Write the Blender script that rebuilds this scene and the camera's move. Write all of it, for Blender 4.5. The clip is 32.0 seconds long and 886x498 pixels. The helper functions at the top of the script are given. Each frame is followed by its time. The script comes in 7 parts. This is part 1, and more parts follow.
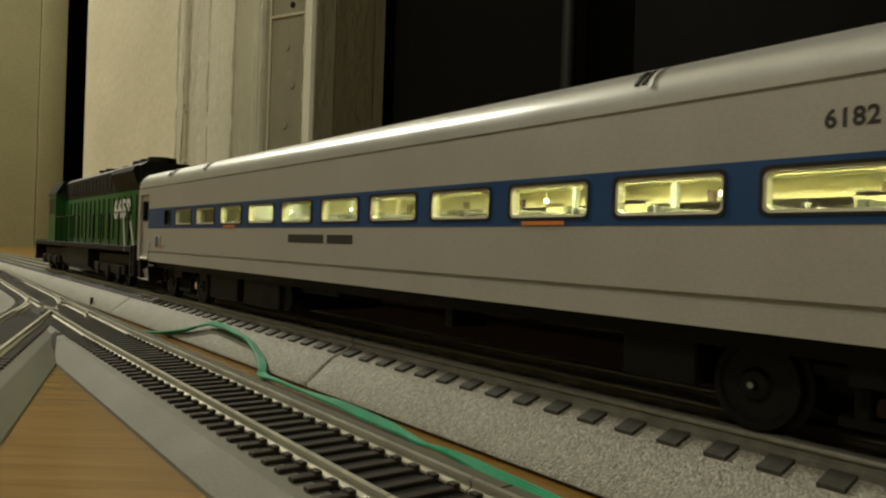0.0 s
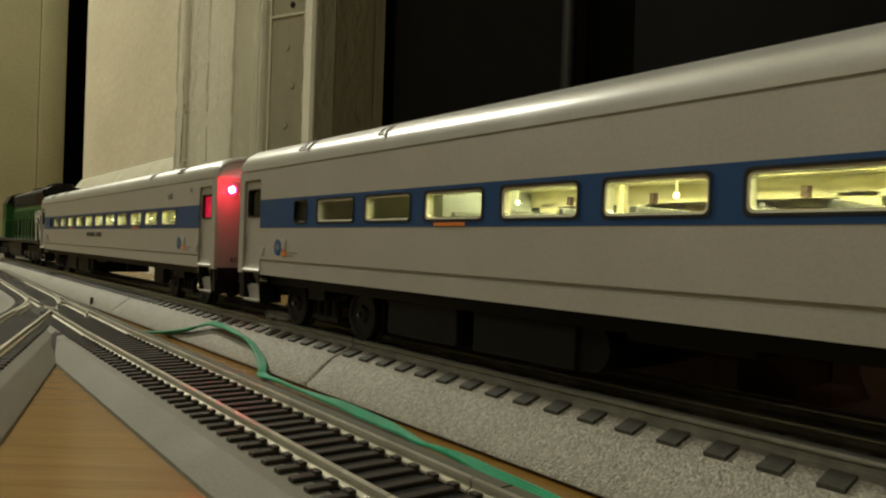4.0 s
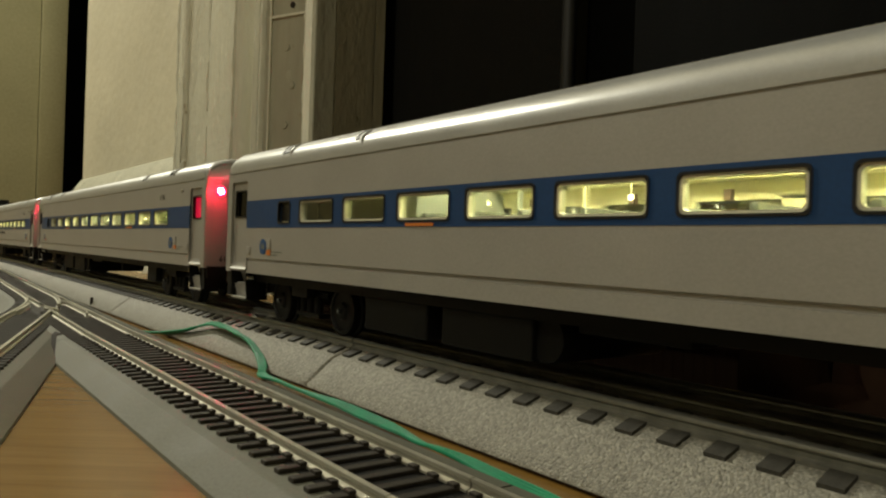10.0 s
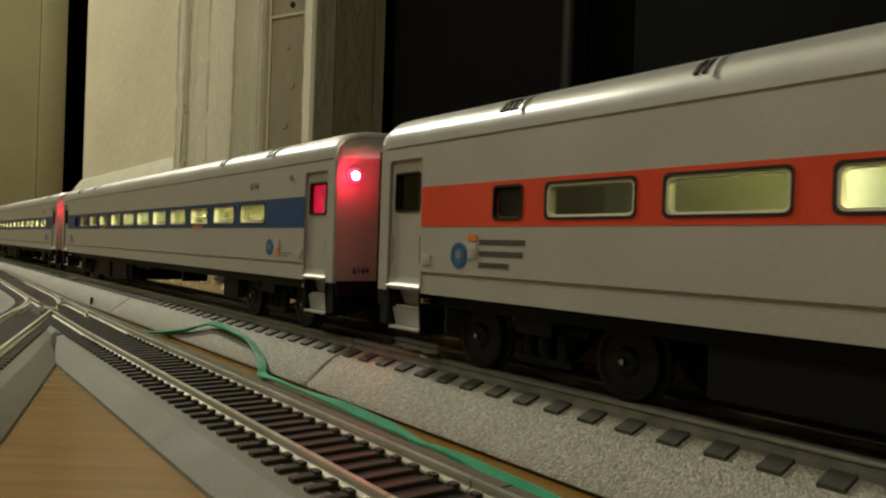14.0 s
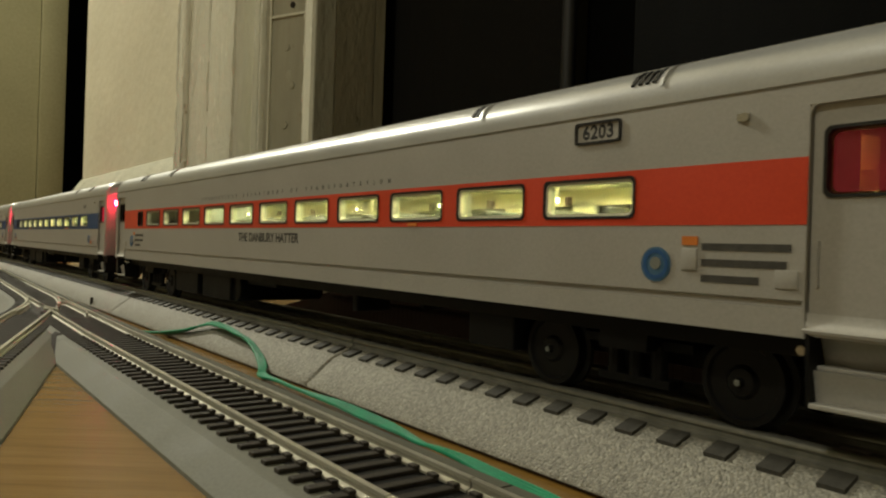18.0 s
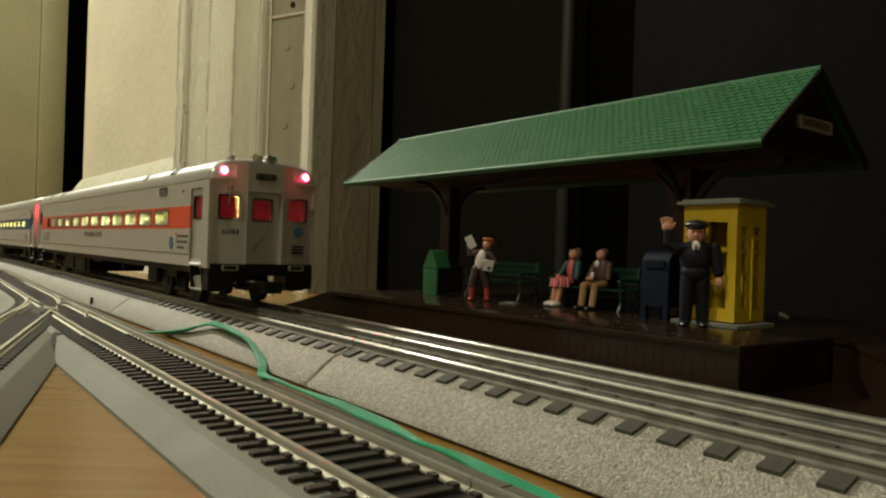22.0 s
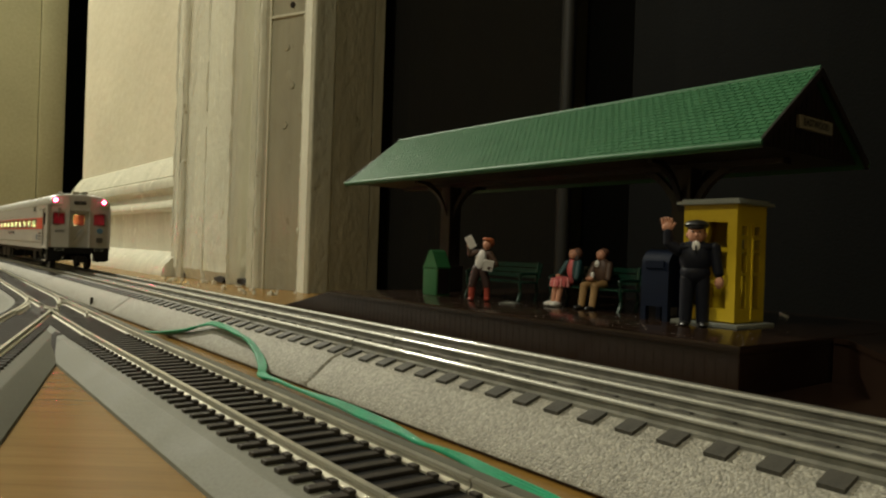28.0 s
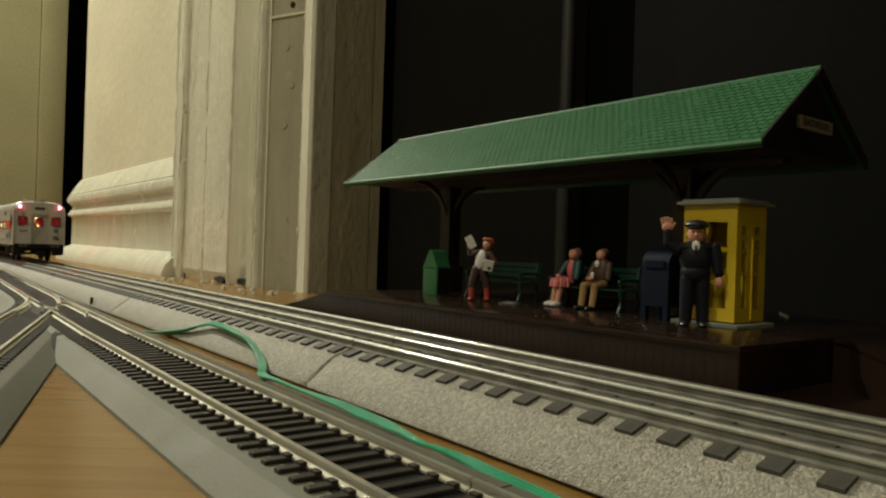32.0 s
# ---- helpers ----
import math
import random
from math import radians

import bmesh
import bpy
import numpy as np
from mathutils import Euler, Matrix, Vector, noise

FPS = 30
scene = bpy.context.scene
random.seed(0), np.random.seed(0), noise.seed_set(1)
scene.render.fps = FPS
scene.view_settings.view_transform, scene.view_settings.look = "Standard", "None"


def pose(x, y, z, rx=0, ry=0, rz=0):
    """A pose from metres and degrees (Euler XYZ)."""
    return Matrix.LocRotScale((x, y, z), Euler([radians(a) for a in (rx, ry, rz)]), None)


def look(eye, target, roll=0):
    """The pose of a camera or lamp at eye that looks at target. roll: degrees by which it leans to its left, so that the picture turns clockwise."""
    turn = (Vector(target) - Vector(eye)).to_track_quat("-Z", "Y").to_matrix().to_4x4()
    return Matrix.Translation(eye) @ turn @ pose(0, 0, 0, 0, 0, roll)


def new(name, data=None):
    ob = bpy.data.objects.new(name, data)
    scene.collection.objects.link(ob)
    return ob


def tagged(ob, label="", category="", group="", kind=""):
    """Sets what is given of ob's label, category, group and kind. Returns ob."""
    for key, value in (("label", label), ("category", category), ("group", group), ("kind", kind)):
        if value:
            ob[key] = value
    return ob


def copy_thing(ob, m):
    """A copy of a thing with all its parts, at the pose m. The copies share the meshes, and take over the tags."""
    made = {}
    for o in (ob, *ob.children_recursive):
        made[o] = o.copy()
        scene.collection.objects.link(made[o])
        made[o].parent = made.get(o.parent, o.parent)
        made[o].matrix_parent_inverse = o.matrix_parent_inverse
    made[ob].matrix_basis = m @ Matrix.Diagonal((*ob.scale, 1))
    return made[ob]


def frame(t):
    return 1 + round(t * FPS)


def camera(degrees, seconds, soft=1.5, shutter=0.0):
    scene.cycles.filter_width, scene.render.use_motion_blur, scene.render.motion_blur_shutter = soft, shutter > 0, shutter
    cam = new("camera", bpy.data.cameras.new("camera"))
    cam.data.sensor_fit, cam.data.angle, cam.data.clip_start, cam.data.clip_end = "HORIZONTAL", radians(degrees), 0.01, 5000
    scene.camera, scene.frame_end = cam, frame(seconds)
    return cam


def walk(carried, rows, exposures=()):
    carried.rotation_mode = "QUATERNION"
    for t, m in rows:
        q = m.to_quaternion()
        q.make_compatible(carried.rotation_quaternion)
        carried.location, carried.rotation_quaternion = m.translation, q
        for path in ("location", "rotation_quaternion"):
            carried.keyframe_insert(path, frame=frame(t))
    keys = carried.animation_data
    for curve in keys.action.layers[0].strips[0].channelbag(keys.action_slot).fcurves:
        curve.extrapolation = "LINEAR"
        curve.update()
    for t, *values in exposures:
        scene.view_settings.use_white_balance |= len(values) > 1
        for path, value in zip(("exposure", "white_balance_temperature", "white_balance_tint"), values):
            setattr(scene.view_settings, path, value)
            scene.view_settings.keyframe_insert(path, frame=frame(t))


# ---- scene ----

# camera: stands still on the floor, beside the tracks
cam = camera(62.615, 32.0, soft=2.2, shutter=0.15)
EYE = (0.0, 0.0, 0.0464)
VIEW = look(EYE, (EYE[0] - 0.793754, EYE[1] + 0.608239, EYE[2] - 0.00065), 1.903)
walk(cam, [(0.0, VIEW), (32.0, VIEW)], exposures=[(0.0, -0.12), (18.5, -0.12), (20.0, -0.08), (21.0, 0.22), (22.0, 0.42), (23.5, 0.44), (25.5, 0.33), (28.0, 0.3), (32.0, 0.3)])

# light: night, a warm unseen lamp at the far end, an added side lamp, a faint world fill
world = bpy.data.worlds.new("world")
scene.world = world
world.use_nodes = True
world.node_tree.nodes["Background"].inputs[0].default_value = (0.9, 1.0, 0.75, 1)
world.node_tree.nodes["Background"].inputs[1].default_value = 0.011
lamp = bpy.data.lights.new("room_lamp", "AREA")
lamp.shape, lamp.size, lamp.energy, lamp.color = "DISK", 0.30, 60, (1.0, 0.96, 0.765)
new("room_lamp", lamp).matrix_world = look((-2.85, -0.44, 2.03), (-0.2, 0.2, 0.2))
# unseen lamp added to brighten the coach sides and the casing
lamp = bpy.data.lights.new("side_fill", "AREA")
lamp.shape, lamp.size, lamp.energy, lamp.color = "DISK", 0.28, 15.0, (1.0, 0.955, 0.755)
new("side_fill", lamp).matrix_world = look((0.0, -1.6, 1.9), (-0.35, 0.2, 0.0))

# ---------------------------------------------------------------- materials


def nodes_of(name):
    m = bpy.data.materials.new(name)
    m.use_nodes = True
    t = m.node_tree
    return m, t, t.nodes["Principled BSDF"]


def noise_fac(t, scale, detail=4.0, stretch=None, rough=0.55):
    tc = t.nodes.new("ShaderNodeTexCoord")
    n = t.nodes.new("ShaderNodeTexNoise")
    n.inputs["Scale"].default_value, n.inputs["Detail"].default_value, n.inputs["Roughness"].default_value = scale, detail, rough
    if stretch:
        mp = t.nodes.new("ShaderNodeMapping")
        mp.inputs["Scale"].default_value = stretch
        t.links.new(tc.outputs["Object"], mp.inputs[0])
        t.links.new(mp.outputs[0], n.inputs["Vector"])
    else:
        t.links.new(tc.outputs["Object"], n.inputs["Vector"])
    return n


def ramp(t, fac, stops):
    r = t.nodes.new("ShaderNodeValToRGB")
    while len(r.color_ramp.elements) < len(stops):
        r.color_ramp.elements.new(0.5)
    for e, (p, col) in zip(r.color_ramp.elements, stops):
        e.position, e.color = p, (*col, 1)
    t.links.new(fac, r.inputs[0])
    return r.outputs[0]


def mixed(t, fac, a, b, kind="MIX", amount=None):
    n = t.nodes.new("ShaderNodeMix")
    n.data_type, n.blend_type = "RGBA", kind
    for sock, v in ((n.inputs[0], fac), (n.inputs[6], a), (n.inputs[7], b)):
        if isinstance(v, bpy.types.NodeSocket):
            t.links.new(v, sock)
        elif isinstance(v, (int, float)):
            sock.default_value = v
        else:
            sock.default_value = (*v, 1)
    return n.outputs[2]


def bumped(t, bsdf, height, strength, distance):
    b = t.nodes.new("ShaderNodeBump")
    b.inputs["Strength"].default_value, b.inputs["Distance"].default_value = strength, distance
    t.links.new(height, b.inputs["Height"])
    t.links.new(b.outputs[0], bsdf.inputs["Normal"])


def plain(name, col, rough=0.5, metal=0.0, var=0.12, scale=120, fine=1500, bump=0.15, dist=0.0002, spec=0.5, rvar=0.12):
    """A painted, moulded or metal surface with uneven colour, uneven gloss and a fine grain."""
    m, t, b = nodes_of(name)
    n1, n2 = noise_fac(t, scale), noise_fac(t, fine, 2)
    dark, light = [c * (1 - var) for c in col], [min(1, c * (1 + var)) for c in col]
    c1 = ramp(t, n1.outputs[0], [(0.3, dark), (0.7, light)])
    c2 = mixed(t, 0.25, c1, n2.outputs[0], "SOFT_LIGHT")
    t.links.new(c2, b.inputs["Base Color"])
    r = t.nodes.new("ShaderNodeMapRange")
    r.inputs["To Min"].default_value, r.inputs["To Max"].default_value = max(0.03, rough - rvar), min(1, rough + rvar)
    t.links.new(n1.outputs[0], r.inputs["Value"])
    t.links.new(r.outputs[0], b.inputs["Roughness"])
    b.inputs["Metallic"].default_value = metal
    b.inputs["Specular IOR Level"].default_value = spec
    if bump:
        bumped(t, b, n2.outputs[0], bump, dist)
    return m


def glowing(name, col, strength, base=(0.3, 0.3, 0.3)):
    m, t, b = nodes_of(name)
    b.inputs["Base Color"].default_value = (*base, 1)
    b.inputs["Emission Color"].default_value = (*col, 1)
    b.inputs["Emission Strength"].default_value = strength
    b.inputs["Roughness"].default_value = 0.25
    return m


def uneven_glow(name, col, strength, base):
    """A pane given its own glow in place of a lamp behind; patchy by noise."""
    m = glowing(name, col, strength, base)
    t = m.node_tree
    n = noise_fac(t, 110, 2)
    r = t.nodes.new("ShaderNodeMapRange")
    r.inputs["From Min"].default_value, r.inputs["From Max"].default_value = 0.32, 0.68
    r.inputs["To Min"].default_value, r.inputs["To Max"].default_value = strength * 0.45, strength * 1.5
    t.links.new(n.outputs[0], r.inputs["Value"])
    t.links.new(r.outputs[0], t.nodes["Principled BSDF"].inputs["Emission Strength"])
    return m


def tinted_pane(name, col, tint, share):
    """Red-tinted window plastic, dimly glowing, partly see-through."""
    m = uneven_glow(name, *col)
    t = m.node_tree
    b = t.nodes["Principled BSDF"]
    tr, mx = t.nodes.new("ShaderNodeBsdfTransparent"), t.nodes.new("ShaderNodeMixShader")
    tr.inputs[0].default_value = (*tint, 1)
    mx.inputs[0].default_value = share
    t.links.new(b.outputs[0], mx.inputs[1])
    t.links.new(tr.outputs[0], mx.inputs[2])
    t.links.new(mx.outputs[0], t.nodes["Material Output"].inputs[0])
    return m


def clear_pane(name, tint, gloss=0.08):
    """Thin moulded window plastic: tinted see-through, with a glossy skin."""
    m, t, b = nodes_of(name)
    t.nodes.remove(b)
    tr, gl, mx = t.nodes.new("ShaderNodeBsdfTransparent"), t.nodes.new("ShaderNodeBsdfGlossy"), t.nodes.new("ShaderNodeMixShader")
    tr.inputs[0].default_value = (*tint, 1)
    gl.inputs["Roughness"].default_value = 0.08
    lw = t.nodes.new("ShaderNodeLayerWeight")
    lw.inputs[0].default_value = 0.25
    mr = t.nodes.new("ShaderNodeMapRange")
    mr.inputs["To Min"].default_value, mr.inputs["To Max"].default_value = gloss, 0.6
    t.links.new(lw.outputs["Fresnel"], mr.inputs["Value"])
    t.links.new(mr.outputs[0], mx.inputs[0])
    t.links.new(tr.outputs[0], mx.inputs[1])
    t.links.new(gl.outputs[0], mx.inputs[2])
    t.links.new(mx.outputs[0], t.nodes["Material Output"].inputs[0])
    return m


def wood_floor():
    m, t, b = nodes_of("oak_floor")
    g1 = noise_fac(t, 14, 6, (14, 0.9, 1), 0.6)
    g2 = noise_fac(t, 60, 3, (16, 0.7, 1), 0.6)
    for g in (g1, g2):                                    # the boards run askew to the tracks
        mp = g.inputs["Vector"].links[0].from_node
        tc = mp.inputs[0].links[0].from_node
        rot = t.nodes.new("ShaderNodeMapping")
        rot.inputs["Rotation"].default_value = (0, 0, radians(37.4))
        t.links.new(tc.outputs["Object"], rot.inputs[0])
        t.links.new(rot.outputs[0], mp.inputs[0])
    big = noise_fac(t, 5, 3)
    c = ramp(t, g1.outputs[0], [(0.25, (0.185, 0.098, 0.020)), (0.5, (0.235, 0.132, 0.031)), (0.75, (0.270, 0.158, 0.042))])
    c = mixed(t, 0.22, c, ramp(t, g2.outputs[0], [(0.36, (0.46, 0.42, 0.36)), (0.56, (1, 1, 1))]), "MULTIPLY")
    c = mixed(t, 0.3, c, ramp(t, big.outputs[0], [(0.3, (0.75, 0.72, 0.7)), (0.7, (1, 1, 1))]), "MULTIPLY")
    t.links.new(c, b.inputs["Base Color"])
    b.inputs["Roughness"].default_value = 0.27
    b.inputs["Specular IOR Level"].default_value = 0.30
    bumped(t, b, g2.outputs[0], 0.12, 0.0003)
    return m


def ballast(name, col, scale=1250, depth=0.00035, strength=0.7):
    """Moulded gravel: small stones in relief, pale grey with darker and lighter grains."""
    m, t, b = nodes_of(name)
    tc = t.nodes.new("ShaderNodeTexCoord")
    v = t.nodes.new("ShaderNodeTexVoronoi")
    v.inputs["Scale"].default_value = scale
    t.links.new(tc.outputs["Object"], v.inputs["Vector"])
    n = noise_fac(t, 900, 3)
    n2 = noise_fac(t, 40, 3)
    stone = ramp(t, v.outputs["Color"], [(0.1, [c * 0.7 for c in col]), (0.5, col), (0.9, [c * 1.35 for c in col])])
    c = mixed(t, 0.4, stone, n.outputs[0], "SOFT_LIGHT")
    c = mixed(t, 0.5, c, ramp(t, n2.outputs[0], [(0.3, (0.8, 0.79, 0.76)), (0.7, (1, 1, 1))]), "MULTIPLY")
    t.links.new(c, b.inputs["Base Color"])
    b.inputs["Roughness"].default_value = 0.62
    add = t.nodes.new("ShaderNodeMath")
    add.operation = "SUBTRACT"
    t.links.new(n.outputs[0], add.inputs[0])
    t.links.new(v.outputs["Distance"], add.inputs[1])
    bumped(t, b, add.outputs[0], strength, depth)
    return m


def old_paint(name, col, scale=18):
    """Many coats of gloss paint over old woodwork: upright brush streaks, runs, pimples, chips and grime."""
    m, t, b = nodes_of(name)
    n1 = noise_fac(t, scale, 5, (1.6, 1.6, 0.35))
    n2 = noise_fac(t, 130, 4, (1, 1, 0.6))
    n3 = noise_fac(t, 38, 7, (1.4, 1.4, 0.8), 0.65)
    n4 = noise_fac(t, 210, 3, (1.0, 1.0, 0.06))
    n5 = noise_fac(t, 420, 2)
    c = ramp(t, n1.outputs[0], [(0.28, [k * 0.84 for k in col]), (0.62, col)])
    c = mixed(t, 0.22, c, ramp(t, n4.outputs[0], [(0.33, (0.80, 0.77, 0.70)), (0.55, (1, 1, 1))]), "MULTIPLY")
    c = mixed(t, 1.0, c, ramp(t, n3.outputs[0], [(0.27, (0.50, 0.44, 0.33)), (0.345, (1, 1, 1))]), "MULTIPLY")
    t.links.new(c, b.inputs["Base Color"])
    r = t.nodes.new("ShaderNodeMapRange")
    r.inputs["To Min"].default_value, r.inputs["To Max"].default_value = 0.12, 0.36
    t.links.new(n3.outputs[0], r.inputs["Value"])
    t.links.new(r.outputs[0], b.inputs["Roughness"])
    h = None
    for n, amount in ((n1, 1.0), (n2, 0.70), (n4, 0.06), (n5, 0.10)):
        k = t.nodes.new("ShaderNodeMath")
        k.operation = "MULTIPLY_ADD"
        k.inputs[1].default_value = amount
        t.links.new(n.outputs[0], k.inputs[0])
        if h:
            t.links.new(h, k.inputs[2])
        h = k.outputs[0]
    bumped(t, b, h, 0.7, 0.0026)
    return m


def cloth(name, col):
    m, t, b = nodes_of(name)
    n1, n2 = noise_fac(t, 6, 3), noise_fac(t, 700, 2)
    c = ramp(t, n1.outputs[0], [(0.3, [k * 0.75 for k in col]), (0.7, col)])
    c = mixed(t, 0.6, c, n2.outputs[0], "OVERLAY")
    t.links.new(c, b.inputs["Base Color"])
    b.inputs["Roughness"].default_value = 0.9
    b.inputs["Specular IOR Level"].default_value = 0.12
    bumped(t, b, n2.outputs[0], 0.3, 0.0006)
    return m


def brushed_planks(name, col):
    """Moulded brown plastic with upright board lines."""
    m, t, b = nodes_of(name)
    n1, n2 = noise_fac(t, 50, 4), noise_fac(t, 900, 2)
    c = ramp(t, n1.outputs[0], [(0.3, [k * 0.7 for k in col]), (0.7, col)])
    t.links.new(c, b.inputs["Base Color"])
    r = t.nodes.new("ShaderNodeMapRange")
    r.inputs["To Min"].default_value, r.inputs["To Max"].default_value = 0.09, 0.24
    t.links.new(n1.outputs[0], r.inputs["Value"])
    t.links.new(r.outputs[0], b.inputs["Roughness"])
    bumped(t, b, n2.outputs[0], 0.12, 0.0003)
    return m


